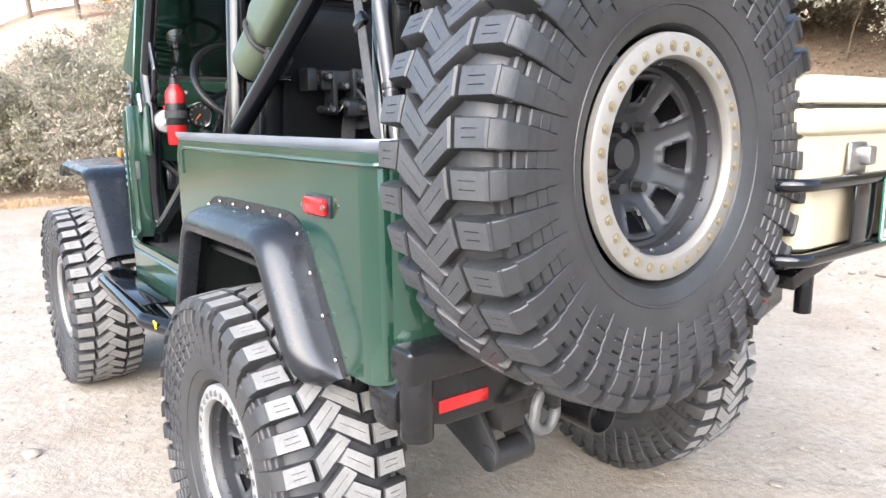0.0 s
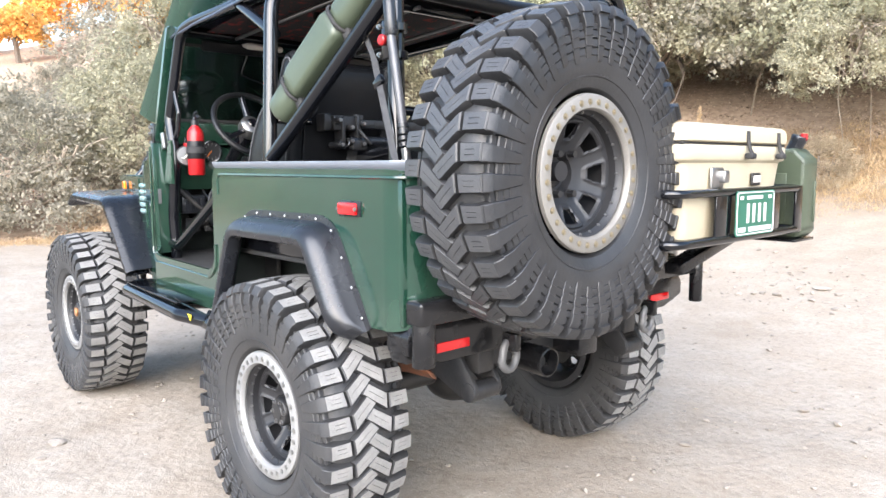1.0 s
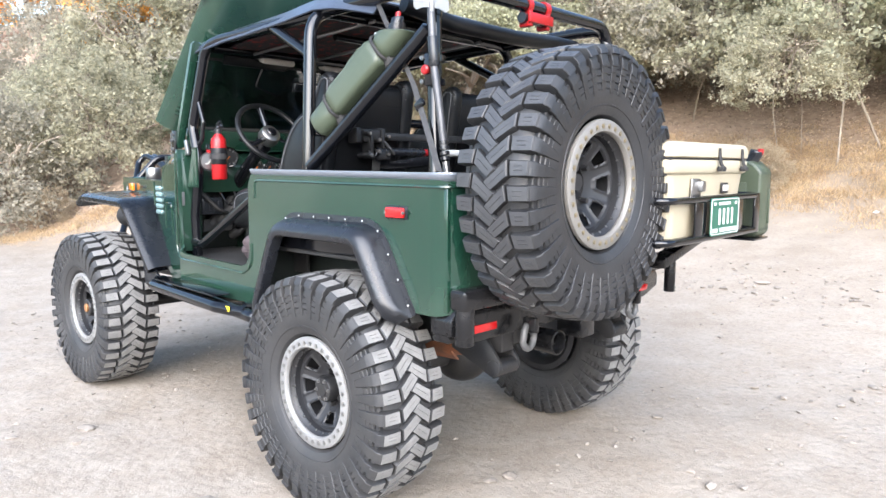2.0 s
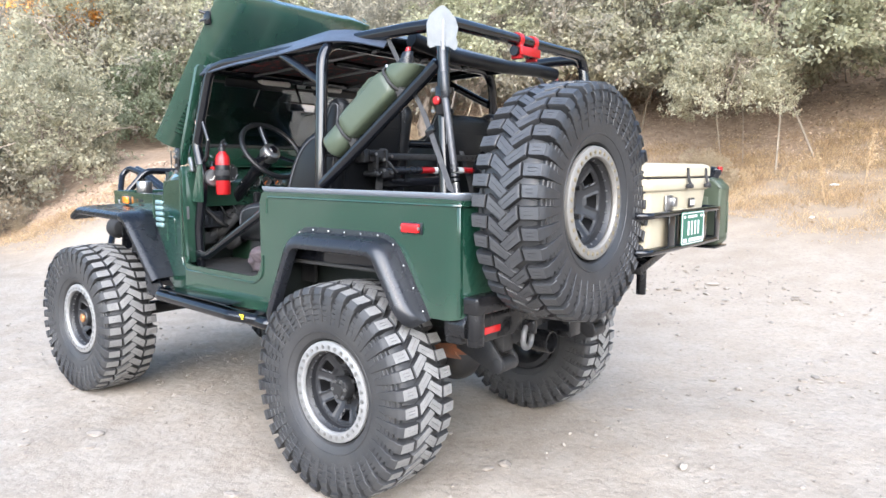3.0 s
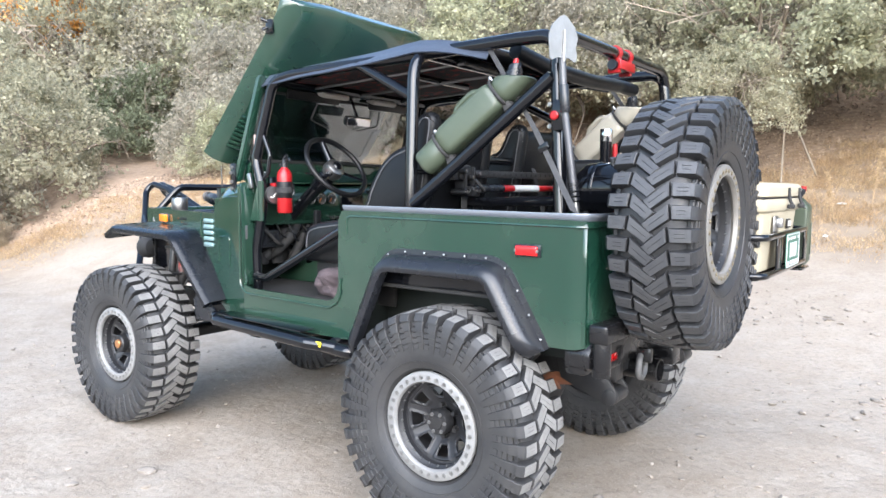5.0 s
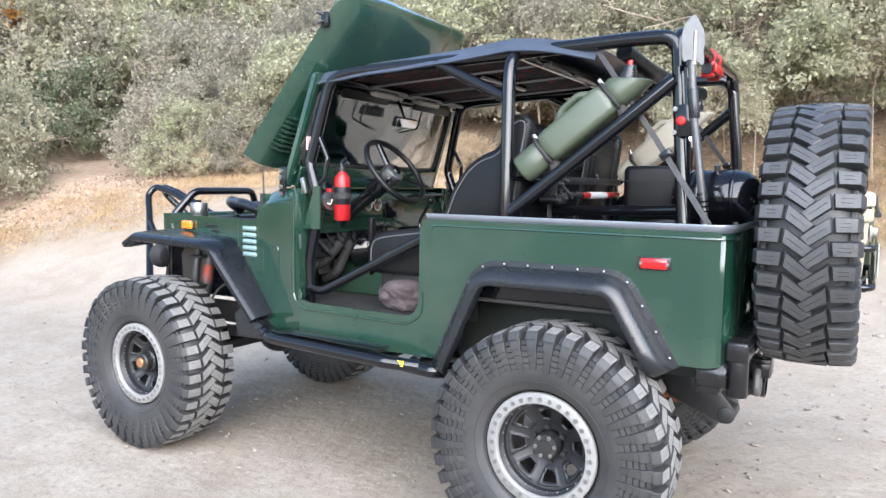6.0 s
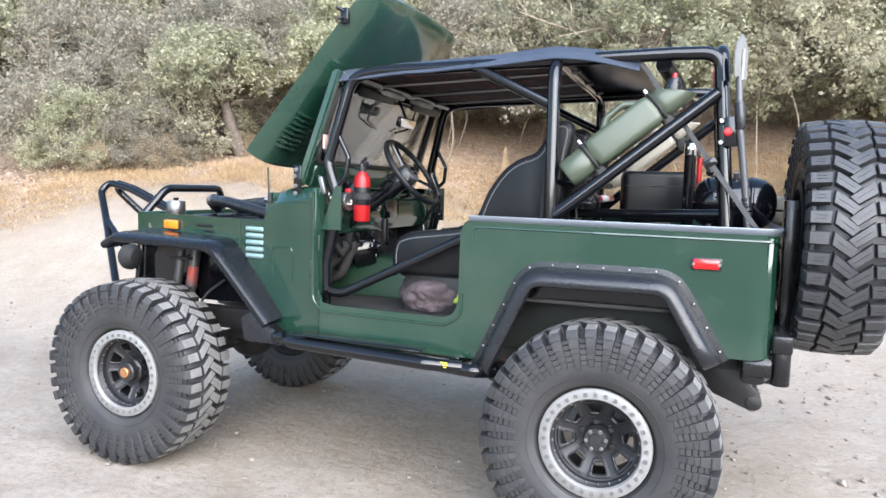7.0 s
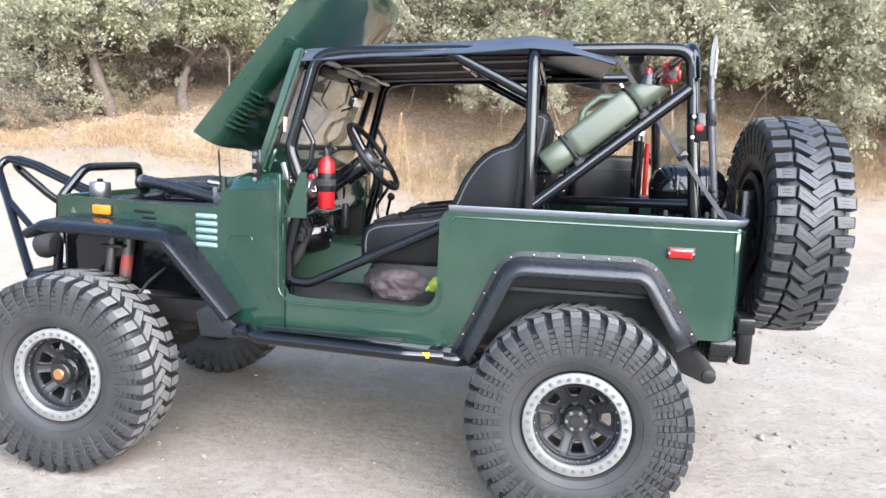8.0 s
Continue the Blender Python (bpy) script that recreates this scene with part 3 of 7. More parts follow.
far_tree(32, -10.5, 57, 6, LEAF_GREEN, "dark green tree on the far slope")


def oak_tree(foot, knee, tip, thick, spread, seed, mat):
    """A leaning oak on the bank: tapered trunk, limbs, and a crown of leaf clumps over its tip."""
    foot, knee, tip = Vector(foot), Vector(knee), Vector(tip)
    root = empty("tree", "leaning grey-barked oak on the bank", "tree", "oaks on the bank", at=foot)
    rng = np.random.default_rng(seed)

    def limb(points, r0, r1):
        bm = bmesh.new()
        pts = rounded(points, 0.5, 6)
        for a, b, k in zip(pts, pts[1:], range(len(pts))):
            f, g = k / (len(pts) - 1), (k + 1) / (len(pts) - 1)
            rod(a, b + (b - a) * 0.08, r0 + (r1 - r0) * f, r0 + (r1 - r0) * g, 9, bm)
        for v in bm.verts:
            v.co += Vector((1, 1, 0.3)) * 0.25 * r0 * noise.noise(v.co * 9)
        return bm

    part("trunk", limb([Vector((0, 0, -0.25)), (knee - foot) * 0.5 + Vector((0.05, 0.04, 0)), knee - foot, tip - foot], thick, thick * 0.5), BARK, root, smooth=60)
    for k in range(5):
        start = (knee - foot).lerp(tip - foot, rng.uniform(0.1, 0.9))
        end = tip - foot + Vector(rng.normal(size=3)) * spread * 0.6
        part("limb", limb([start, (start + end) / 2 + Vector(rng.normal(size=3)) * 0.12, end], thick * 0.4, thick * 0.12), BARK, root, smooth=60)
    stems, leaves = bush_meshes(seed, spread, spread, spread * 0.7, 15000, 0.05, mat)
    stems.free()
    crown = new("crown", leaves)
    crown.parent = root
    crown.location = tip - foot - Vector((0, 0, spread * 0.35))


oak_tree((6.75, -6.25, 1.85), (7.0, -6.05, 2.55), (7.2, -6.0, 3.15), 0.12, 0.95, 71, LEAF_GREEN)
oak_tree((4.78, -7.91, 2.14), (4.33, -8.08, 2.59), (3.7, -8.25, 3.2), 0.085, 1.1, 72, LEAF_SAGE)
oak_tree((6.0, -6.83, 2.0), (6.01, -6.8, 2.5), (5.7, -6.9, 3.3), 0.10, 0.95, 73, LEAF_GREEN)


def scatter():
    rng = np.random.default_rng(7)
    # dry grass in tufts, each a loose fan of fine blades
    roots, lean_of, tall_of = [], [], []
    while len(roots) < 17000:
        x, y = rng.uniform(-7.5, 12.5), rng.uniform(-10.5, 4)
        d = past_edge(x, y)
        end = litter_from(x) + 0.9
        if d < -0.15 or d > end:
            continue
        thick = min(1, 0.12 + 1.1 * max(0.0, d)) * min(1, (end - d) / 0.8) * (0.62 + 1.15 * noise.noise(Vector((x * 1.9, y * 1.9, 0))))
        if rng.uniform() > thick:
            continue
        roots.append((x, y, ground_height(x, y)))
        tall_of.append((0.055 + 0.09 * rng.uniform() ** 2) * min(1, 0.35 + 0.7 * max(0.0, d)))
        lean_of.append(rng.normal(size=2) * 0.12)
    per = 15
    c = np.repeat(np.array(roots), per, 0)
    n = len(c)
    c[:, :2] += rng.normal(size=(n, 2)) * 0.085
    h = np.repeat(np.array(tall_of), per) * rng.uniform(0.4, 1.15, n)
    lean = np.repeat(np.array(lean_of), per, 0) + rng.normal(size=(n, 2)) * 0.55
    side = rng.normal(size=(n, 3)) * [1, 1, 0]
    side /= np.linalg.norm(side, axis=1, keepdims=True)
    w = rng.uniform(0.0012, 0.0042, n)[:, None]
    tip = c + np.stack([lean[:, 0] * h, lean[:, 1] * h, h * 0.92], 1)
    v = np.stack([c - side * w, c + side * w, tip], 1).reshape(-1, 3)
    me = bpy.data.meshes.new("dry_grass")
    me.from_pydata(v.tolist(), [], np.arange(3 * n).reshape(-1, 3).tolist())
    me.materials.append(GRASS_DRY)
    tagged(new("dry_grass", me), "straw-coloured dry grass along the foot of the bank", "grass", kind="stuff")
    # fallen leaves and twigs under the trees
    spots = []
    while len(spots) < 26000:
        x, y = rng.uniform(-7, 12), rng.uniform(-11.5, 0)
        if past_edge(x, y) > litter_from(x) - 0.6 + 1.2 * rng.uniform() ** 2 and past_edge(x, y) < 4.6:
            spots.append((x, y, ground_height(x, y) + 0.012 * rng.uniform()))
    c = np.array(spots)
    up = rng.normal(size=c.shape) * 0.45 + [0, 0.2, 1]
    up /= np.linalg.norm(up, axis=1, keepdims=True)
    long = rng.uniform(0.025, 0.06, len(c))
    long[::9] *= 1.9
    wide = long * rng.uniform(0.4, 0.7, len(c))
    wide[::9] = 0.005
    tagged(new("leaf_litter", quads_object("leaf_litter", c, up, long, wide, LITTER)), "brown fallen leaves and twigs under the brush", "leaf litter", kind="stuff")
    # gravel: small flattened stones
    verts, faces = [], []
    ico = bmesh.new()
    bmesh.ops.create_icosphere(ico, subdivisions=1, radius=1)
    iv = np.array([v.co for v in ico.verts])
    ifc = [[v.index for v in f.verts] for f in ico.faces]
    ico.free()
    for k in range(11000):
        x, y = rng.uniform(-3.2, 6.5), rng.uniform(-5.6, 3.6)
        if rng.uniform() > 0.45 + 1.3 * noise.noise(Vector((x * 0.8, y * 0.8, 9))):
            continue
        s = 0.0025 + 0.014 * rng.uniform() ** 6
        if k % 110 == 0:
            s = 0.014 + 0.026 * rng.uniform() ** 2
        jit = iv * (1 + rng.uniform(-0.45, 0.35, (len(iv), 1))) * s * [1.2, 0.9, 0.5]
        a = rng.uniform(0, 6.28)
        rot = np.array([[math.cos(a), -math.sin(a), 0], [math.sin(a), math.cos(a), 0], [0, 0, 1]])
        faces += [[i + len(verts) for i in f] for f in ifc]
        verts += (jit @ rot.T + [x, y, ground_height(x, y) + s * 0.15]).tolist()
    # pebbles pressed into the dirt where wheels have sorted them into streaks
    for k in range(5200):
        x, y = rng.uniform(-3.0, 4.5), rng.uniform(-4.6, 3.0)
        streak = noise.noise(Vector((x * 0.5 + y * 0.25, y * 2.2, 4)))
        if rng.uniform() > max(0.0, streak) * 1.8:
            continue
        s = 0.004 + 0.012 * rng.uniform() ** 3
        jit = iv * (1 + rng.uniform(-0.5, 0.3, (len(iv), 1))) * s * [1.35, 0.9, 0.55]
        a = rng.uniform(0, 6.28)
        rot = np.array([[math.cos(a), -math.sin(a), 0], [math.sin(a), math.cos(a), 0], [0, 0, 1]])
        faces += [[i + len(verts) for i in f] for f in ifc]
        verts += (jit @ rot.T + [x, y, ground_height(x, y) + s * 0.05]).tolist()
    # rubble in loose heaps
    heaps = [(0.1, -4.0, 0.5, 110), (1.5, -4.4, 0.6, 60), (-0.7, -3.9, 0.5, 50), (-1.2, -2.2, 0.5, 50), (-0.6, 1.9, 0.5, 40), (0.5, 2.3, 0.4, 30), (-1.9, -0.4, 0.5, 40)]
    for hx, hy, wide, many in heaps:
        for k in range(many):
            x, y = hx + rng.normal() * wide, hy + rng.normal() * wide * 0.6
            s = 0.007 + 0.022 * rng.uniform() ** 3
            jit = iv * (1 + rng.uniform(-0.45, 0.35, (len(iv), 1))) * s * [1.3, 0.9, 0.6]
            a = rng.uniform(0, 6.28)
            rot = np.array([[math.cos(a), -math.sin(a), 0], [math.sin(a), math.cos(a), 0], [0, 0, 1]])
            faces += [[i + len(verts) for i in f] for f in ifc]
            verts += (jit @ rot.T + [x, y, ground_height(x, y) + s * 0.1]).tolist()
    me = bpy.data.meshes.new("gravel")
    me.from_pydata(verts, [], faces)
    me.materials.append(STONE)
    tagged(new("gravel", me), "loose pale gravel scattered over the dirt", "gravel", kind="stuff")


scatter()


def dry_stalk(x, y, tall, lean):
    """A dead weed: one thin stem with a feathery seed head."""
    rng = np.random.default_rng(int(x * 100) % 97 + 3)
    root = empty("dry_stalk", "tall straw-coloured dead weed stalk on the bank", "weed", "dry stalks", at=(x, y, ground_height(x, y) - 0.02))
    tip = Vector((lean * tall, lean * tall * 0.4, tall))
    part("stem", tube([(0, 0, 0), tip * 0.5 + Vector((0, 0, 0.05 * tall)), tip], 0.006, 0.3, seg=5), GRASS_DRY, root)
    n = 420
    f = rng.uniform(0.45, 1.02, n)
    c = np.outer(f, np.array(tip)) + rng.normal(size=(n, 3)) * (0.012 + 0.03 * (1.02 - f))[:, None]
    nrm = rng.normal(size=(n, 3))
    nrm /= np.linalg.norm(nrm, axis=1, keepdims=True)
    size = rng.uniform(0.014, 0.034, n)
    head = new("seed_head", quads_object("seed_head", c, nrm, size, size * 0.4, GRASS_DRY))
    head.parent = root
    tagged(head, kind="stuff")


for x, y, tall, lean in ((2.25, -6.3, 0.95, 0.12), (2.55, -6.5, 1.05, -0.08), (2.0, -6.7, 0.8, 0.2), (1.7, -6.2, 0.7, -0.15), (2.8, -6.2, 0.65, 0.1), (-0.35, -6.9, 0.6, 0.15), (-0.7, -7.3, 0.75, -0.1)):
    dry_stalk(x, y, tall, lean)


def flat_stone(x, y, long, wide, turn, seed):
    bm = bmesh.new()
    bmesh.ops.create_icosphere(bm, subdivisions=2, radius=1)
    for v in bm.verts:
        k = 1 + 0.35 * noise.noise(v.co * 1.6 + Vector((seed, 0, 0)))
        v.co = Vector((v.co.x * long * k, v.co.y * wide * k, v.co.z * 0.35 * wide * k))
    root = link_mesh("stone", bm, STONE, None, 40)
    root.matrix_basis = pose(x, y, ground_height(x, y) + 0.004, 0, 0, turn)
    tagged(root, "pale flat stone half sunk in the dirt", "stone", "loose stones")


for k, (x, y, long, wide, turn) in enumerate(((1.48, 1.16, 0.055, 0.036, 20), (-0.36, 0.22, 0.030, 0.022, 70), (-0.52, -0.96, 0.034, 0.022, 10), (0.04, -4.10, 0.065, 0.048, 40),
                                              (-0.72, -3.98, 0.036, 0.028, 5), (-1.24, -2.21, 0.040, 0.026, 120), (1.61, 1.46, 0.028, 0.020, 60), (-0.2, -3.7, 0.04, 0.03, 90))):
    flat_stone(x, y, long, wide, turn, k + 1)


def paper_scrap(x, y, size, turn):
    bm = bmesh.new()
    bmesh.ops.create_icosphere(bm, subdivisions=2, radius=1)
    for v in bm.verts:
        v.co = Vector((v.co.x * size, v.co.y * size * 0.5, v.co.z * size * 0.28)) * (1 + 0.5 * noise.noise(v.co * 2.5 + Vector((turn, 0, 0))))
    ob = link_mesh("paper_scrap", bm, WHITE, None, 20)
    ob.matrix_basis = pose(x, y, ground_height(x, y) + 0.06, 10, 0, turn)
    tagged(ob, "crumpled white scrap lying in the dry grass", "paper scrap", "scraps in the grass")


paper_scrap(-0.38, -7.3, 0.05, 20)
paper_scrap(-0.36, -6.2, 0.045, 70)

# ---- wheels ----
TYRE_R, TREAD_R = 0.488, 0.465
PITCHES = 39


def tyre_mesh(rubber, tread, name, wide):
    """A mud tyre about z: carcass, chevron centre lugs, stepped shoulder lugs and sidewall ribs. z is its width."""
    bm = bmesh.new()
    side = [(0.222, 0.118), (0.232, 0.135), (0.25, 0.146), (0.29, 0.159), (0.31, 0.1605), (0.34, 0.1605), (0.365, 0.159), (0.385, 0.156), (0.41, 0.150), (0.437, 0.138), (0.450, 0.122)]
    prof = side + [(0.461, 0.10), (TREAD_R, 0.05), (TREAD_R, 0), (TREAD_R, -0.05), (0.461, -0.10)] + [(r, -z) for r, z in side[::-1]] + [(0.215, -0.10), (0.215, 0.10)]
    lathe(prof, 108, bm=bm, closed=True)
    pitch = 2 * math.pi / PITCHES

    def at(s, w, r):
        """s: angle in pitches"""
        a = s * pitch
        return (r * math.cos(a), r * math.sin(a), w)

    def lug(corners, tops, base, slots, span, grow=0.06):
        """A tread block between four (s, w) corners, with narrow slots sunk into its face."""
        us = [0.0, 0.045]
        for c in slots:
            us += [c - 0.018, c - 0.012, c + 0.012, c + 0.018]
        us += [0.955, 1.0]
        vs = [0.0, 0.045] + ([span[0], span[0] + 0.02, span[1] - 0.02, span[1]] if slots else []) + [0.955, 1.0]

        def blend(u, v, k):
            a, b, c, d = (q[k] for q in corners)
            return (a * (1 - u) + b * u) * (1 - v) + (d * (1 - u) + c * u) * v

        grid = []
        for v in vs:
            row = []
            for u in us:
                r = (tops[0] * (1 - u) + tops[1] * u) * (1 - v) + (tops[3] * (1 - u) + tops[2] * u) * v
                if u in (0.0, 1.0) or v in (0.0, 1.0):
                    r -= 0.004
                elif slots and span[0] < v < span[1] and min(abs(u - c) for c in slots) < 0.0125:
                    r -= 0.004
                row.append((bm.verts.new(at(blend(u, v, 0), blend(u, v, 1), r)), r))
            grid.append(row)
        high = max(tops)
        for j in range(len(vs) - 1):
            for i in range(len(us) - 1):
                q = (grid[j][i], grid[j][i + 1], grid[j + 1][i + 1], grid[j + 1][i])
                f = bm.faces.new([x[0] for x in q])
                cu, cv = (us[i] + us[i + 1]) / 2, (vs[j] + vs[j + 1]) / 2
                deep = slots and span[0] < cv < span[1] and min(abs(cu - c) for c in slots) < 0.0125
                if not deep and 0.03 < cu < 0.97 and 0.03 < cv < 0.97:
                    f.material_index = 1
        edge = [x[0] for x in grid[0]] + [r[-1][0] for r in grid[1:]] + [x[0] for x in grid[-1][-2::-1]] + [r[0][0] for r in grid[-2:0:-1]]
        ms, mw = sum(c[0] for c in corners) / 4, sum(c[1] for c in corners) / 4
        foot = []
        for v in edge:
            ang = math.atan2(v.co.y, v.co.x) / pitch
            ang += round((ms - ang) / PITCHES) * PITCHES
            foot.append(bm.verts.new(at(ms + (ang - ms) * (1 + 2 * grow), mw + (v.co.z - mw) * (1 + grow), base)))
        for k in range(len(edge)):
            j = (k + 1) % len(edge)
            bm.faces.new((edge[k], edge[j], foot[j], foot[k]))

    def bar(s, half, sg, rows, sink):
        """A rib down the sidewall through (radius, width, half-width factor) rows."""
        lines = []
        for r, w, f in rows:
            lines.append([bm.verts.new(at(s + half * f * 1.08, sg * (w - sink), r)), bm.verts.new(at(s + half * f, sg * (w - 0.002), r)), bm.verts.new(at(s + half * f * 0.9, sg * w, r)),
                          bm.verts.new(at(s - half * f * 0.9, sg * w, r)), bm.verts.new(at(s - half * f, sg * (w - 0.002), r)), bm.verts.new(at(s - half * f * 1.08, sg * (w - sink), r))])
        for a, b in zip(lines, lines[1:]):
            for k in range(5):
                bm.faces.new((a[k], a[k + 1], b[k + 1], b[k]))
        bm.faces.new(lines[-1][::-1])
        bm.faces.new(lines[0])

    rng = random.Random(8)
    for i in range(PITCHES):
        for sg in (1, -1):
            s = i + (0.0 if sg > 0 else 0.5)
            long = i % 2 == 0
            w0, edge = (0.079, 0.168) if long else (0.085, 0.163)
            j1, j2 = rng.uniform(-0.02, 0.02), rng.uniform(-0.002, 0.002)
            # shoulder lug across the tread's edge, with two slots
            lug([(s - 0.32, sg * w0), (s + 0.305, sg * (w0 + 0.006)), (s + 0.285, sg * (edge + j2)), (s - 0.325, sg * (edge + j2))], [TYRE_R, TYRE_R, TYRE_R - 0.009, TYRE_R - 0.009], 0.440, (0.36, 0.64), (0.25, 0.70))
            # the lug steps down the shoulder and runs far into the sidewall
            rows = [(0.477, edge - 0.003, 0.98), (0.463, edge + 0.0095, 1.02), (0.4475, edge + 0.0145, 1.04), (0.4455, 0.1705, 1.0), (0.425, 0.1765, 0.98), (0.4035, 0.1780, 0.96), (0.4018, 0.1740, 0.94),
                    (0.380, 0.1742, 0.92), (0.3783, 0.1708, 0.90), (0.352, 0.1700, 0.88), (0.3503, 0.1672, 0.84), (0.318 if long else 0.328, 0.1652, 0.76), (0.306 if long else 0.316, 0.1625, 0.60)]
            bar(s - 0.02, 0.30, sg, rows, 0.034)
            # low stepped blocks in the gaps between the lugs
            for r0, r1, w, half in ((0.440, 0.4190, 0.1580, 0.195), (0.4182, 0.3960, 0.1665, 0.205), (0.3952, 0.3720, 0.1690, 0.215), (0.3712, 0.3465, 0.1678, 0.235), (0.3457, 0.3230, 0.1640, 0.260)):
                bar(s + 0.48, half, sg, [(r0, w - 0.006, 0.96), (r0 - 0.003, w - 0.001, 1.0), (r1 + 0.002, w, 1.0), (r1, w - 0.004, 0.96)], 0.014)
            # steep centre block in line with its lug, hooked past the middle
            reach = 0.0725 if long else 0.0785
            lug([(s + 0.54 + j1, sg * -0.027), (s + 0.89 + j1, sg * 0.007), (s + 0.30, sg * (reach + 0.003)), (s - 0.36, sg * (reach - 0.004))], [TYRE_R + 0.002] * 4, 0.444, (0.5,), (0.16, 0.84), 0.04)
    # raised ring and bars of moulded lettering
    for z in (1, -1):
        lathe([(0.262, z * 0.148), (0.264, z * 0.1535), (0.268, z * 0.1545), (0.270, z * 0.151)], 72, bm=bm)
    # fit to the true section: 0.91 m tall on a 15 inch rim
    for v in bm.verts:
        r = math.hypot(v.co.x, v.co.y)
        k = (0.215 + (r - 0.215) * 0.879) / r
        v.co = Vector((v.co.x * k, v.co.y * k, v.co.z * wide))
    me = bpy.data.meshes.new(name)
    bmesh.ops.recalc_face_normals(bm, faces=bm.faces)
    bm.to_mesh(me)
    bm.free()
    me.materials.append(rubber)
    me.materials.append(tread)
    me.shade_smooth()
    me.set_sharp_from_angle(angle=radians(28))
    return me


def mesh_of(name, bm, mat, smooth=35):
    ob = link_mesh(name, bm, mat, None, smooth)
    me = ob.data
    bpy.data.objects.remove(ob)
    return me


def rim_mesh():
    """Barrel and pressed dish with eight rounded windows."""
    bm = bmesh.new()
    lathe([(0.218, -0.13), (0.205, -0.125), (0.178, -0.10), (0.170, -0.02), (0.172, 0.03), (0.186, 0.075), (0.20, 0.095), (0.205, 0.10), (0.195, 0.104),
           (0.178, 0.098), (0.170, 0.082), (0.163, 0.078), (0.160, 0.03), (0.160, -0.05), (0.166, -0.11), (0.19, -0.135)], 64, bm=bm, closed=True)
    rows = [0.0, 0.038, 0.046, 0.052, 0.060, 0.070, 0.078, 0.084, 0.089, 0.093, 0.100, 0.110, 0.122, 0.133, 0.139, 0.143, 0.148, 0.154, 0.162]
    high = [(0.0, -0.02), (0.046, -0.018), (0.052, 0.006), (0.070, 0.012), (0.084, 0.018), (0.105, 0.030), (0.13, 0.043), (0.145, 0.052), (0.162, 0.056)]
    n = 160
    grid = []
    for r in rows:
        line = []
        for k in range(n):
            a = 2 * math.pi * k / n
            off = abs((k + 10) % 20 - 10) / 20 * (2 * math.pi / 8) * r
            lift = 0.007 * max(0.0, 1 - abs(off - 0.4 * r + 0.021) / 0.006) if 0.090 < r < 0.15 else 0
            if off < 0.4 * r - 0.021 and (0.088 < r < 0.0935 or 0.1425 < r < 0.1485):
                lift = 0.006
            line.append(bm.verts.new((r * math.cos(a), r * math.sin(a), lerp_table(r, high) + lift)) if r else None)
        grid.append(line)
    centre = bm.verts.new((0, 0, -0.02))
    faces = []
    for i in range(len(rows) - 1):
        rm = (rows[i] + rows[i + 1]) / 2
        for k in range(n):
            off = abs((k + 0.5 + 10) % 20 - 10) / 20 * (2 * math.pi / 8) * rm
            half = 0.4 * rm - 0.0255
            if 0.099 < rm < 0.139 and off < half - (0.008 if rm < 0.104 or rm > 0.138 else 0):
                continue
            j = (k + 1) % n
            if rm < 0.04:
                continue
            if i == 0:
                faces.append(bm.faces.new((centre, grid[1][k], grid[1][j])))
            else:
                faces.append(bm.faces.new((grid[i][k], grid[i][j], grid[i + 1][j], grid[i + 1][k])))
    bmesh.ops.recalc_face_normals(bm, faces=faces)
    bmesh.ops.solidify(bm, geom=faces, thickness=0.014)
    return mesh_of("rim", bm, RIM_BLACK, 40)


def ring_mesh(mat):
    return mesh_of("beadlock_ring", lathe([(0.171, 0.104), (0.173, 0.115), (0.177, 0.119), (0.208, 0.119), (0.214, 0.115), (0.216, 0.104), (0.206, 0.092), (0.178, 0.092)], 72, closed=True), mat, 40)


def bolt_mesh(mat, r=0.0075, h=0.007):
    bm = rod((0, 0, -0.004), (0, 0, h), r, r * 0.9, 6)
    rod((0, 0, -0.004), (0, 0, 0.002), r * 1.35, seg=12, bm=bm)
    return mesh_of("bolt", bm, mat, 30)


def hub_mesh(front):
    bm = bmesh.new()
    if front:
        lathe([(0.062, 0.02), (0.062, 0.05), (0.052, 0.058), (0.050, 0.088), (0.044, 0.094), (0, 0.094)], 36, bm=bm)
        for k in range(6):
            a = math.pi / 3 * k
            rod((0.052 * math.cos(a), 0.052 * math.sin(a), 0.05), (0.052 * math.cos(a), 0.052 * math.sin(a), 0.064), 0.007, seg=6, bm=bm)
    else:
        lathe([(0.050, 0.02), (0.050, 0.058), (0.045, 0.066), (0.026, 0.067), (0.024, 0.071), (0, 0.072)], 36, bm=bm)
    return mesh_of("hub", bm, DARK_STEEL, 40)


TYRE_ROAD = tyre_mesh(DUSTY_RUBBER, TREAD_DUST, "tyre", 0.885)
TYRE_SPARE = tyre_mesh(RUBBER, TREAD_SKYLIT, "tyre", 0.825)
RIM = rim_mesh()
RING_ROAD, RING_SPARE = ring_mesh(RING_METAL), ring_mesh(RING_BRONZE)
BOLT_ROAD, BOLT_SPARE = bolt_mesh(BOLT, 0.0066, 0.004), bolt_mesh(BRASS_BOLT, 0.0062, 0.004)
NUT = bolt_mesh(DARK_STEEL, 0.0115, 0.024)
HUB_FRONT, HUB_REAR = hub_mesh(True), hub_mesh(False)
DIAL = mesh_of("hub_dial", lathe([(0.026, 0.09), (0.026, 0.101), (0.022, 0.104), (0, 0.104)], 24), COPPER, 30)
SMALL_BOLT = bolt_mesh(STEEL, 0.006, 0.008)
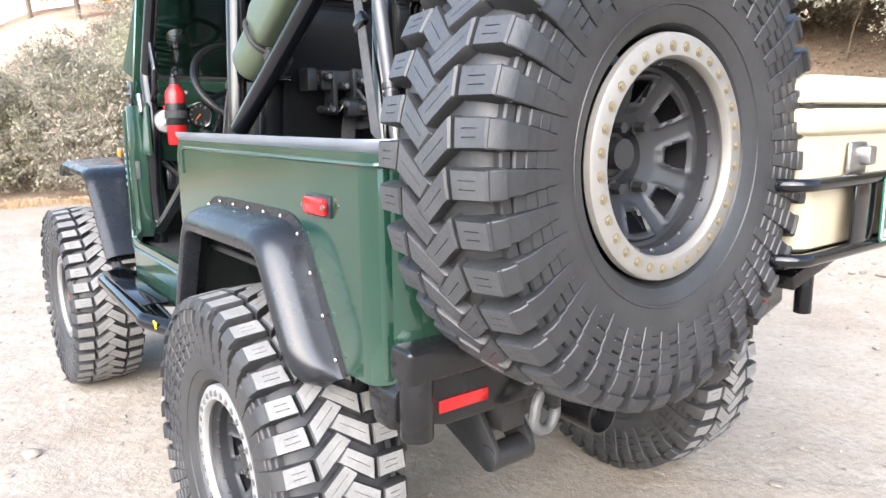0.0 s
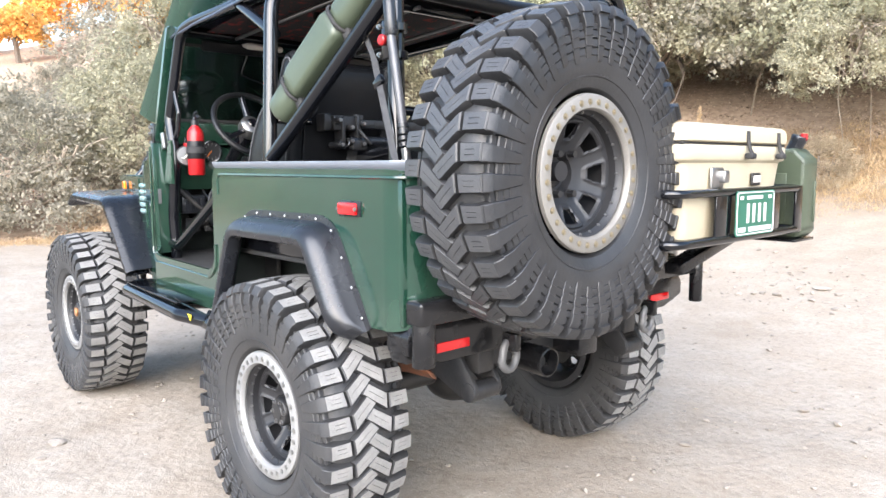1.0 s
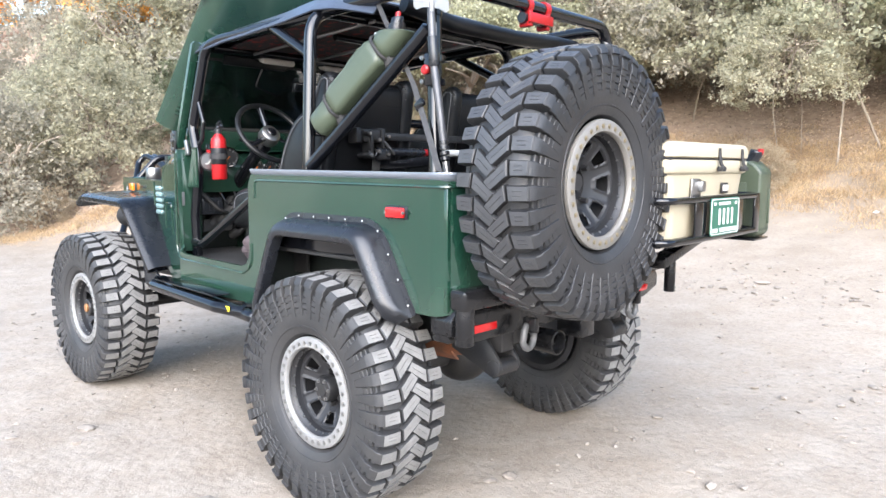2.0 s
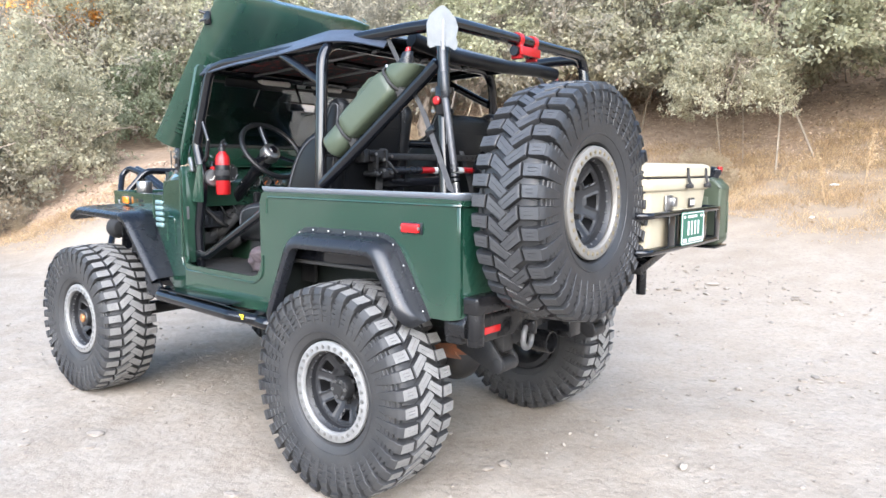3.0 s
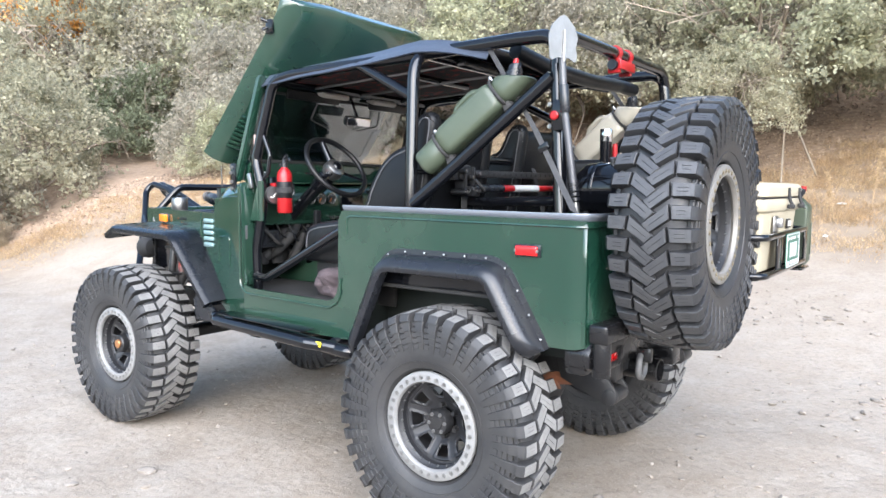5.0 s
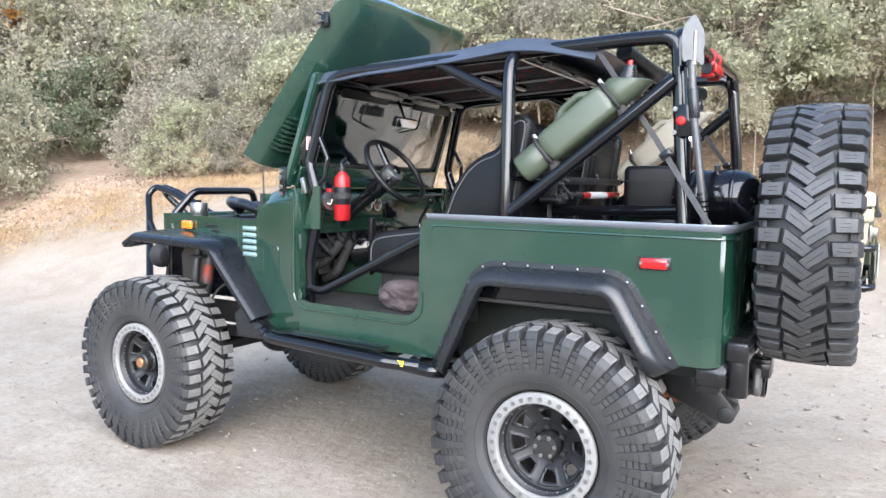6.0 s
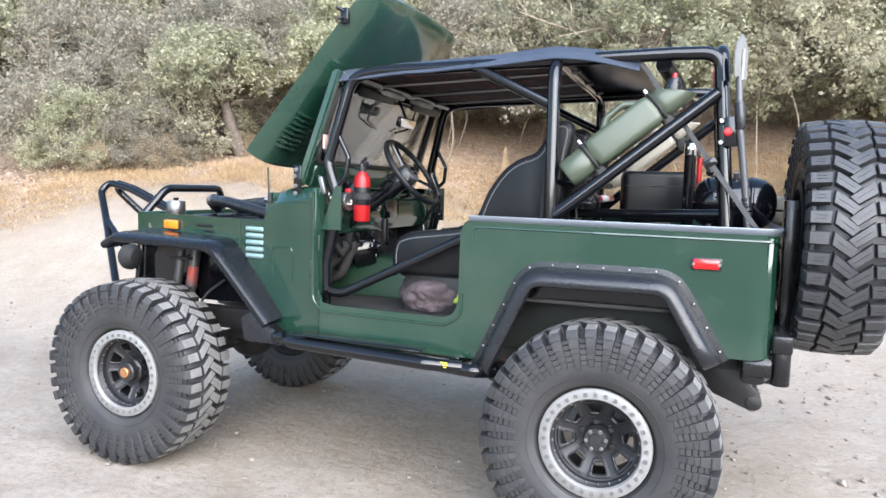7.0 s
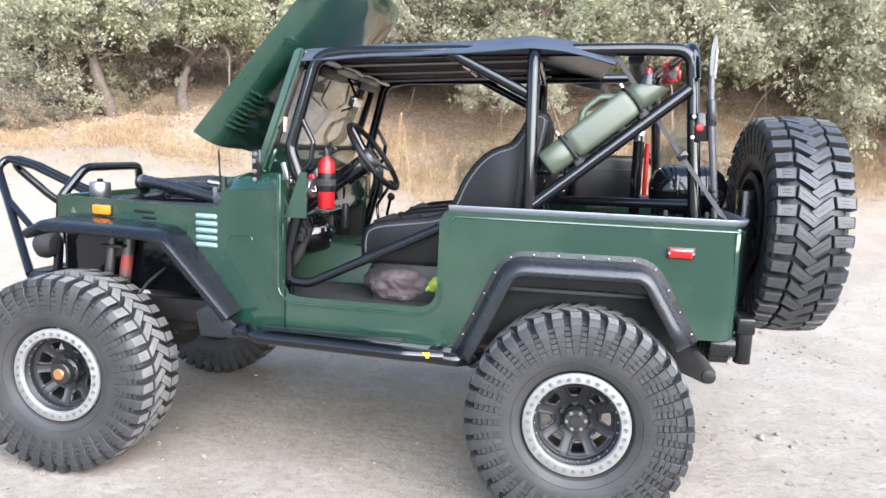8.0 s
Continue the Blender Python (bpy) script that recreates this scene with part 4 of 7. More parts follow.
RIVET = mesh_of("rivet", lathe([(0.0065, 0), (0.006, 0.003), (0.003, 0.005), (0, 0.0055)], 12), RIVET_STEEL, 60)


def child(name, me, parent, m=None, label=""):
    ob = new(name, me)
    ob.parent = parent
    if m is not None:
        ob.matrix_basis = m
    if label:
        tagged(ob, label)
    return ob


def dress_wheel(root, spare=False, front=False):
    child("tyre", TYRE_SPARE if spare else TYRE_ROAD, root, None, "clean black mud tyre with deep chevron lugs" if spare else "black mud tyre with dust on its chevron lugs")
    child("beadlock_ring", RING_SPARE if spare else RING_ROAD, root, None, "pale machined aluminium beadlock ring")
    for k in range(32):
        a = 2 * math.pi * (k + 0.5) / 32
        child("bolt", BOLT_SPARE if spare else BOLT_ROAD, root, pose(0.1925 * math.cos(a), 0.1925 * math.sin(a), 0.119))
    for k in range(24):
        a = 2 * math.pi * k / 24
        child("stud", SMALL_BOLT, root, pose(0.1665 * math.cos(a), 0.1665 * math.sin(a), 0.079) @ Matrix.Diagonal((0.6, 0.6, 0.6, 1)))
    for k in range(6):
        a = math.pi / 3 * (k + 0.5)
        if spare and k in (1, 4):
            continue
        child("lug_nut", NUT, root, pose(0.064 * math.cos(a), 0.064 * math.sin(a), 0.010))
    if not spare:
        hub = child("hub", HUB_FRONT if front else HUB_REAR, root)
        if front:
            child("hub_dial", DIAL, root, None, "copper locking hub dial")
        else:
            for k in range(6):
                a = math.pi / 3 * k
                child("hub_bolt", SMALL_BOLT, root, pose(0.038 * math.cos(a), 0.038 * math.sin(a), 0.066))


vehicle = empty("offroad_vehicle", "dark green short open-top off-road vehicle parked on dirt with raised bonnet", "off-road vehicle")
WHEEL_Y, HUB_Z = 0.742, 0.480
for x, sg, front, spin in ((0.0, 1, False, 6), (2.305, 1, True, 21), (0.0, -1, False, 33), (2.305, -1, True, 50)):
    wheel = child("wheel", RIM, vehicle, pose(x, sg * WHEEL_Y, HUB_Z, -90 * sg, 0, 0) @ pose(0, 0, 0, 0, 0, spin), "black eight-window beadlock wheel with mud tyre")
    dress_wheel(wheel, False, front)

spare = empty("spare_wheel", "clean black mud tyre on a black rim at the tail", "spare wheel", at=(-0.82, 0.353, 1.279))
child("rim", RIM, spare, pose(0, 0, 0, 0, -90, 0))
for ob in spare.children:
    dress_wheel(ob, True)


# ---- body ----
BODY_Y = 0.745


def plan_y(x):
    """Half width of the body at x: straight tub, cowl and apron tapering to the nose."""
    return BODY_Y if x < 1.28 else BODY_Y - 0.025 - (x - 1.28) * 0.19


LOW = [(-0.62, 0.838), (-0.445, 0.838), (-0.341, 1.015), (-0.262, 1.118), (-0.225, 1.137), (-0.137, 1.147), (0.253, 1.143), (0.295, 1.136), (0.325, 1.112), (0.417, 0.939), (0.515, 0.735),
       (0.53, 0.728), (1.40, 0.728), (1.49, 0.742), (1.58, 0.79), (1.70, 0.92), (1.84, 1.06), (1.92, 1.10), (2.56, 1.10)]
TOP = [(-0.62, 1.298), (0.565, 1.304), (0.580, 1.292), (0.598, 1.255), (0.600, 0.975), (0.608, 0.935), (0.628, 0.905), (0.67, 0.890), (1.20, 0.897), (1.255, 0.908), (1.285, 0.935), (1.293, 0.98), (1.300, 1.375), (1.60, 1.335), (1.622, 1.255), (2.56, 1.262)]
STEP = sorted({round(v, 4) for t in (LOW, TOP) for v, _ in t} | {round(-0.62 + 0.02 * k, 4) for k in range(160) if -0.62 + 0.02 * k < 2.56})


def side_panel(x0, x1, sg, low=LOW, top=TOP, thick=0.012):
    """The body's skin between two stations, its edges following the openings."""
    xs = [x for x in STEP if x0 - 1e-6 <= x <= x1 + 1e-6]
    curves = []
    for x in xs:
        lo, hi = lerp_table(x, low), lerp_table(x, top)
        curves.append([Vector((x, sg * plan_y(x), lo + (hi - lo) * k / 4)) for k in range(5)])
    return loft(curves, thick=thick)


for sg in (1, -1):
    part("quarter_panel", side_panel(-0.52, 0.60, sg), PAINT, vehicle)
    part("sill", side_panel(0.60, 1.3, sg), PAINT, vehicle)
    part("cowl_side", side_panel(1.3, 1.78, sg), PAINT, vehicle)
    part("apron", side_panel(1.78, 2.56, sg), PAINT, vehicle)


def rear_corner(sg):
    curves = []
    for k in range(9):
        a = radians(90 * k / 8)
        x, y = -0.52 - 0.085 * math.sin(a), sg * (BODY_Y - 0.085 + 0.085 * math.cos(a))
        low = 0.838 + 0.055 * (1 - math.sqrt(1 - (k / 8) ** 2))
        curves.append([Vector((x, y, low + (1.298 - low) * j / 4)) for j in range(5)])
    return loft(curves, thick=0.012)


for sg in (1, -1):
    part("rear_corner", rear_corner(sg), PAINT, vehicle)
part("tail_panel", box(-0.605, -0.593, -0.66, 0.66, 0.893, 1.298, 0.003), PAINT, vehicle)


def top_rail(sg):
    """Folded lip along the tub's top edge, round the corner to the tail."""
    pts = [(0.56, sg * (BODY_Y - 0.005), 1.308), (-0.605, sg * (BODY_Y - 0.005), 1.301), (-0.600, 0.0, 1.301)]
    return tube(pts, 0.024, 0.09, seg=12, corner=8, flat=0.35)


for sg in (1, -1):
    part("tub_rail", top_rail(sg), RAIL_SKY_SHEEN, vehicle, "rail on the tub's top, pale with painted sky sheen")
    crease = tube([(0.545, sg * (BODY_Y + 0.001), 1.20), (0.545, sg * (BODY_Y + 0.001), 1.278), (-0.605, sg * (BODY_Y + 0.001), 1.272), (-0.606, sg * 0.60, 1.272)], 0.005, [0, 0.03, 0.085, 0], seg=6)
    part("swage_line", crease, PAINT, vehicle)
    door_lip = tube([(1.308, sg * 0.728, 1.38), (1.302, sg * 0.735, 0.905), (1.24, sg * 0.748, 0.868), (0.66, sg * 0.748, 0.858), (0.585, sg * 0.748, 0.90), (0.583, sg * 0.748, 1.0)], 0.006, 0.07, seg=6)
    part("door_lip", door_lip, PAINT, vehicle)


# ---- wheel arch flares ----
def inset_path(path, d):
    """Moves a path in the x-z plane to the side of the arch's middle."""
    out = []
    for i, p in enumerate(path):
        a, b = path[max(i - 1, 0)], path[min(i + 1, len(path) - 1)]
        t = (b - a).normalized()
        n = Vector((t.z, 0, -t.x))
        out.append(p + n * d)
    return out


def refined(path, step=0.02):
    out = [path[0]]
    for a, b in zip(path, path[1:]):
        n = max(1, int((b - a).length / step))
        out += [a.lerp(b, (k + 1) / n) for k in range(n)]
    return out


def flare(sg, points, radius, sections, name, m=None):
    path = refined(rounded([(x, 0, z) for x, z in points], radius, 6))
    curves, run = [], [0.0]
    for a, b in zip(path, path[1:]):
        run.append(run[-1] + (b - a).length)
    for d, y in sections:
        row, n = [], len(path)
        for k, p in enumerate(inset_path(path, d)):
            # both lower ends roll back to the body
            away = min(run[k], run[-1] - run[k]) / 0.10
            near = min(1.0, max(0.0, away))
            f = 0.15 + 0.85 * math.sqrt(1 - (1 - near) ** 2)
            row.append(Vector((p.x, sg * (0.748 + (y - 0.748) * f), p.z)))
        curves.append(row)
    bm = loft(curves, thick=0.006)
    return part(name, bm, SATIN, vehicle, "satin black plastic wheel-arch flare"), path


REAR_ARCH = [(-0.452, 0.832), (-0.265, 1.150), (0.325, 1.150), (0.530, 0.705)]
# the path runs from the tail forwards, so the arch's middle lies below it
for sg in (1, -1):
    rear, path = flare(sg, REAR_ARCH, 0.15, [(-0.004, 0.748), (0.017, 0.751), (0.019, 0.764), (0.021, 0.785), (0.026, 0.804), (0.034, 0.820), (0.046, 0.832), (0.060, 0.839), (0.074, 0.841), (0.084, 0.836), (0.088, 0.826), (0.086, 0.79)], "rear_flare")
    length = 0
    for a, b in zip(path, path[1:]):
        length += (b - a).length
    run, want = 0.0, 0.04
    for a, b in zip(path, path[1:]):
        d = (b - a).length
        while want < run + d and want < length - 0.02:
            p = a.lerp(b, (want - run) / d)
            n = Vector(((b - a).normalized().z, 0, -(b - a).normalized().x)) * 0.008
            child("rivet", RIVET, rear, pose(p.x + n.x, sg * 0.757, p.z + n.z, -90 * sg, 0, 0) @ Matrix.Diagonal((0.65, 0.65, 0.6, 1)))
            want += 0.098
        run += d

FRONT_ARCH = [(1.50, 0.80), (1.82, 1.15), (2.42, 1.168), (2.50, 1.125)]
for sg in (1, -1):
    path = refined(rounded([(x, 0, z) for x, z in FRONT_ARCH], [0, 0.16, 0.08, 0], 8), 0.03)[::-1]
    curves = []
    for f, (d, y) in enumerate([(-0.012, None), (-0.008, 0.68), (-0.004, 0.76), (0.004, 0.785), (0.016, 0.80), (0.034, 0.801), (0.044, 0.792), (0.045, 0.76), (0.035, 0.62)]):
        ins = inset_path(path, -d)
        curves.append([Vector((p.x, sg * (plan_y(p.x) - 0.03 if y is None else max(y, plan_y(p.x) + 0.012)), p.z)) for p in ins])
    bm = loft(curves, thick=0.006)
    part("front_flare", bm, FENDER_BLACK, vehicle, "glossy black wide front fender")


# ---- windscreen, bonnet, cage and soft top ----
def windscreen():
    low, high = (1.425, 0.655, 1.425), (1.245, 0.635, 1.955)
    for sg in (1, -1):
        m = bmesh.new()
        d = Vector(high) - Vector(low)
        rows = []
        for f in (0, 1):
            p = Vector(low) + d * f
            rows.append([m.verts.new((p.x + a, sg * (p.y + b), p.z)) for a, b in ((-0.019, -0.030), (0.022, -0.030), (0.022, 0.01), (-0.019, 0.01))])
        for k in range(4):
            m.faces.new((rows[0][k], rows[0][(k + 1) % 4], rows[1][(k + 1) % 4], rows[1][k]))
        m.faces.new(rows[0])
        m.faces.new(rows[1][::-1])
        bmesh.ops.bevel(m, geom=list(m.edges), offset=0.008, segments=2, affect="EDGES")
        part("windscreen_pillar", m, PAINT, vehicle)
        for k, (x, z) in enumerate(((1.432, 1.50), (1.440, 1.47), (1.436, 1.425), (1.436, 1.39))):
            child("bolt", SMALL_BOLT, vehicle, pose(x, sg * 0.674, z, -90 * sg, 0, 0) @ Matrix.Diagonal((1.25, 1.25, 1.2, 1)), "bright hinge bolt")
        part("windscreen_hinge", box(1.41, 1.45, sg * 0.66, sg * 0.672, 1.37, 1.52, 0.004), BLACK, vehicle)
    tilt = math.degrees(math.atan2(0.18, 0.53))
    head = pose(1.335, 0, 1.69, 0, -tilt, 0)
    part("windscreen_header", box(-0.03, 0.03, -0.6, 0.6, 0.215, 0.28, 0.01, m=head), PAINT, vehicle)
    part("windscreen_base", box(-0.032, 0.03, -0.612, 0.612, -0.275, -0.165, 0.01, m=head), PAINT, vehicle)
    part("windscreen_glass", box(-0.004, 0.004, -0.6, 0.6, -0.166, 0.216, m=head), GLASS, vehicle, "clear windscreen glass")
    seal = bmesh.new()
    outline = [(y, z) for y, z in rounded_rect(1.19, 0.372, 0.05)]
    tube([head @ Vector((-0.012, y, z + 0.025)) for y, z in outline], 0.012, seg=6, bm=seal, closed=True)
    part("windscreen_seal", seal, MAT_RUBBER, vehicle)
    for sg in (1, -1):
        wiper = tube([head @ Vector((-0.04, sg * 0.25, 0.20)), head @ Vector((-0.03, sg * 0.27, 0.09)), head @ Vector((-0.02, sg * 0.12, 0.05))], 0.005, 0.02, seg=6)
        part("wiper_arm", wiper, BLACK, vehicle)
        visor = box(-0.075, -0.055, sg * 0.12, sg * 0.5, 0.195, 0.245, 0.009, m=head)
        part("sun_visor", visor, LEATHER, vehicle)
        part("visor_lamp", box(-0.12, -0.05, sg * 0.10, sg * 0.30, 0.232, 0.262, 0.012, m=head), BONE, vehicle)
    mirror = box(-0.13, -0.105, -0.10, 0.10, 0.10, 0.155, 0.01, m=head)
    mir = part("rear_view_mirror", mirror, BLACK, vehicle)
    part("mirror_glass", box(-0.1345, -0.1305, -0.092, 0.092, 0.106, 0.149, 0.0015, m=head), CHROME, mir, "silvered mirror glass")
    part("mirror_stem", rod(head @ Vector((-0.11, 0, 0.15)), head @ Vector((-0.03, 0, 0.235)), 0.007), BLACK, mir)
    part("sticker", box(1.318, 1.330, 0.585, 0.615, 1.60, 1.665, 0.002, m=None), PINK_LABEL, vehicle, "faded pink paper sticker")


windscreen()

HOOD_UP, HOOD_OUT = Vector((-0.629, 0, 0.777)), Vector((0.777, 0, 0.629))
HOOD_BASE, HOOD_LONG = Vector((1.653, 0, 1.505)), 0.95


def hood_point(l, w, d):
    return HOOD_BASE + HOOD_UP * l + Vector((0, w, 0)) + HOOD_OUT * d


def bonnet():
    section = [(-0.612, 0.135), (-0.606, 0.115), (-0.585, 0.075), (-0.55, 0.045), (-0.49, 0.028), (-0.40, 0.020), (-0.325, 0.016), (-0.295, 0.010), (-0.265, 0.0), (-0.1, -0.004), (0, -0.005)]
    section = section + [(-w, d) for w, d in section[-2::-1]]
    curves = []
    for k in range(13):
        f = k / 12
        l = f * HOOD_LONG
        shrink = 1 - 0.095 * f
        lip = 0.0 if f < 0.99 else 0.02
        curves.append([hood_point(l + 0.045 * f ** 3 * (1 - (abs(w) / 0.612) ** 4), w * shrink, d + lip) for w, d in section])
    # rolled front edge
    last = curves[-1]
    curves.append([p + HOOD_UP * 0.010 + HOOD_OUT * 0.010 for p in last])
    curves.append([p + HOOD_UP * 0.010 + HOOD_OUT * 0.050 for p in last])
    curves.append([p + HOOD_UP * 0.002 + HOOD_OUT * 0.060 for p in last])
    hood = part("bonnet", loft(curves, thick=0.008), PAINT, vehicle, "raised dark green bonnet leaning on the windscreen", smooth=40)
    inside = []
    for k in range(9):
        l = 0.02 + 0.9 * HOOD_LONG * k / 8
        inside.append([hood_point(l, w * (1 - 0.095 * l / HOOD_LONG), d + 0.022) for w, d in section[3:-3]])
    part("underside", loft(inside, thick=0.004), UNDERSIDE_AND_SHADE, hood, "dull black underside of the bonnet", smooth=40)
    for k in range(8):
        for sg in (1, -1):
            l = 0.115 + 0.027 * k
            sh = 1 - 0.095 * l / HOOD_LONG
            pts = [hood_point(l, sg * w * sh, d) for w, d in ((0.572, 0.052), (0.53, 0.026), (0.46, 0.012))]
            part("louvre", tube(pts, 0.0085, 0.03, seg=8), PAINT, hood)
    for sg in (1, -1):
        p = hood_point(0.80, sg * 0.568, 0.125)
        latch = box(-0.02, 0.02, -0.012, 0.012, -0.035, 0.035, 0.005, m=Matrix.Translation(p))
        rod(p + Vector((0, 0, 0.02)), p + Vector((0.03, sg * 0.03, 0.035)), 0.008, bm=latch)
        rod(p, p + Vector((0.02, sg * 0.035, -0.02)), 0.006, bm=latch)
        part("bonnet_latch", latch, BLACK, hood, "black rubber bonnet latch")
        rib = tube([hood_point(0.05, sg * 0.3, 0.03), hood_point(0.88, sg * 0.28, 0.03)], 0.014, seg=6)
        part("stiffener", rib, PAINT, hood)
    part("prop_rod", rod((1.64, 0.58, 1.27), (1.655, 0.575, 1.51), 0.004), BLACK, vehicle)


bonnet()


def cowl_top():
    curves = []
    for x, z in ((1.30, 1.425), (1.42, 1.425), (1.50, 1.418), (1.55, 1.405), (1.59, 1.38), (1.615, 1.345), (1.628, 1.29), (1.630, 1.20)):
        h = plan_y(x) + 0.002
        row = []
        for k in range(41):
            a = -1 + 2 * k / 40
            e = max(0.0, (abs(a) - 0.84) / 0.16)
            row.append(Vector((x, a * h, z - 0.075 * (1 - math.sqrt(max(0.0, 1 - e * e))))))
        curves.append(row)
    return loft(curves, thick=0.008)


part("cowl", cowl_top(), PAINT, vehicle, smooth=50)

CAGE_R = 0.026


def cage_bar(points, radius=0.09, r=CAGE_R, name="cage_tube"):
    return part(name, tube(points, r, radius, seg=14, corner=8), BLACK, vehicle)


for sg in (1, -1):
    cage_bar([(1.295, sg * 0.63, 0.86), (1.297, sg * 0.635, 1.07), (1.232, sg * 0.64, 1.31), (1.236, sg * 0.64, 1.39), (1.288, sg * 0.635, 1.53), (1.185, sg * 0.605, 1.925), (1.05, sg * 0.60, 1.945), (-0.20, sg * 0.575, 1.975), (-0.37, sg * 0.575, 1.972), (-0.43, sg * 0.625, 1.22)], [0, 0.10, 0.06, 0.06, 0.10, 0.10, 0.3, 0.3, 0.075, 0])
    cage_bar([(0.225, sg * 0.68, 1.335), (-0.368, sg * 0.60, 1.818)], 0)
    cage_bar([(0.615, sg * 0.598, 1.955), (0.262, sg * 0.632, 1.78)], 0, r=0.022)
    cage_bar([(1.282, sg * 0.65, 0.945), (1.19, sg * 0.66, 0.940), (0.60, sg * 0.685, 1.225)], 0.12, r=0.021, name="door_bar")
    cage_bar([(1.240, sg * 0.625, 1.66), (1.185, sg * 0.63, 1.56), (1.195, sg * 0.635, 1.47), (1.275, sg * 0.635, 1.40)], 0.03, r=0.011, name="grab_handle")
cage_bar([(0.235, 0.685, 1.12), (0.24, 0.68, 1.35), (0.252, 0.645, 1.968), (0.252, -0.645, 1.968), (0.24, -0.68, 1.35), (0.235, -0.685, 1.12)], [0, 0.2, 0.13, 0.13, 0.2, 0], name="main_hoop")
cage_bar([(-0.385, 0.585, 1.86), (-0.372, 0.572, 1.985), (-0.372, -0.572, 1.985), (-0.385, -0.60, 1.80)], 0.11)
cage_bar([(1.17, -0.59, 1.925), (1.17, 0.59, 1.925)], 0)
cage_bar([(0.24, 0.66, 1.535), (0.24, -0.66, 1.535)], 0, r=0.02, name="harness_bar")
cage_bar([(0.22, 0.30, 1.335), (-0.41, 0.60, 1.36)], 0, r=0.02)
cage_bar([(0.60, 0.25, 1.95), (0.60, -0.25, 1.95)], 0, r=0.016)


def soft_top():
    base = [(-0.075, 1.962), (0.05, 1.992), (0.15, 2.008), (0.26, 2.018), (0.45, 2.002), (0.75, 1.985), (1.0, 1.972), (1.21, 1.960), (1.285, 1.945)]
    xs = [-0.075 + 1.36 * k / 40 for k in range(41)]
    curves = []
    rng = random.Random(3)
    for x in xs:
        b = lerp_table(x, base)
        w = 0.632 if x > 0.1 else 0.60 + 0.03 * (x + 0.075) / 0.175
        row = []
        for k in range(29):
            a = -1 + 2 * k / 28
            y = a * w
            z = b + 0.018 * (1 - a * a) - (0.0 if abs(a) < 0.93 else 0.052 * ((abs(a) - 0.93) / 0.07) ** 1.5)
            z += 0.006 * noise.noise(Vector((x * 5, y * 4, 0.3)))
            if x < 0.0:
                z -= 0.03 * (1 - abs(a)) * (-x / 0.075)
            row.append(Vector((x, y, z)))
        curves.append(row)
    top = part("soft_top", loft(curves, thick=0.006), CANVAS, vehicle, "black canvas soft top stretched over the cage", smooth=60)
    under = [[p + Vector((0, 0, -0.035)) for p in row[3:-3]] for row in curves[9:-3]]
    part("liner", loft(under, thick=0.004), LINER, top, "dark headliner with red woven pattern", smooth=60)
    for sg in (1, -1):
        part("roof_strap", strap([(-0.05, sg * 0.575, 1.975), (-0.075, sg * 0.575, 1.95), (-0.30, sg * 0.605, 1.63), (-0.52, sg * 0.700, 1.318)], 0.042, across=(0.55, 0, 0.3)), WEBBING, vehicle)
        part("strap_buckle", box(-0.022, 0.022, -0.008, 0.008, -0.014, 0.014, 0.004, m=pose(-0.355, sg * 0.630, 1.555, 0, 35, 0)), BLACK, vehicle)
    part("rolled_canvas", tube([(-0.16, 0.52, 1.945), (-0.20, 0.30, 1.90), (-0.21, -0.1, 1.895), (-0.21, -0.40, 1.91), (-0.24, -0.52, 1.90)], 0.032, 0.2, seg=14), LEATHER, vehicle, "rolled black canvas hung under the cage")
    for y in (0.35, 0.0, -0.35):
        part("roof_slat", rod((0.2, y, 1.955), (1.17, y, 1.915), 0.008), STEEL, vehicle)


soft_top()


# ---- body details ----
def side_lamp(sg):
    root = part("side_reflector", box(-0.415, -0.307, sg * 0.742, sg * 0.752, 1.157, 1.203, 0.004), SATIN, vehicle)
    part("lens", box(-0.405, -0.315, sg * 0.750, sg * 0.764, 1.162, 1.198, 0.005), RED_LENS, root, "red reflector lens")
    for x in (-0.405, -0.317):
        child("screw", SMALL_BOLT, root, pose(x, sg * 0.762, 1.18, -90 * sg, 0, 0) @ Matrix.Diagonal((0.8, 0.8, 0.5, 1)))


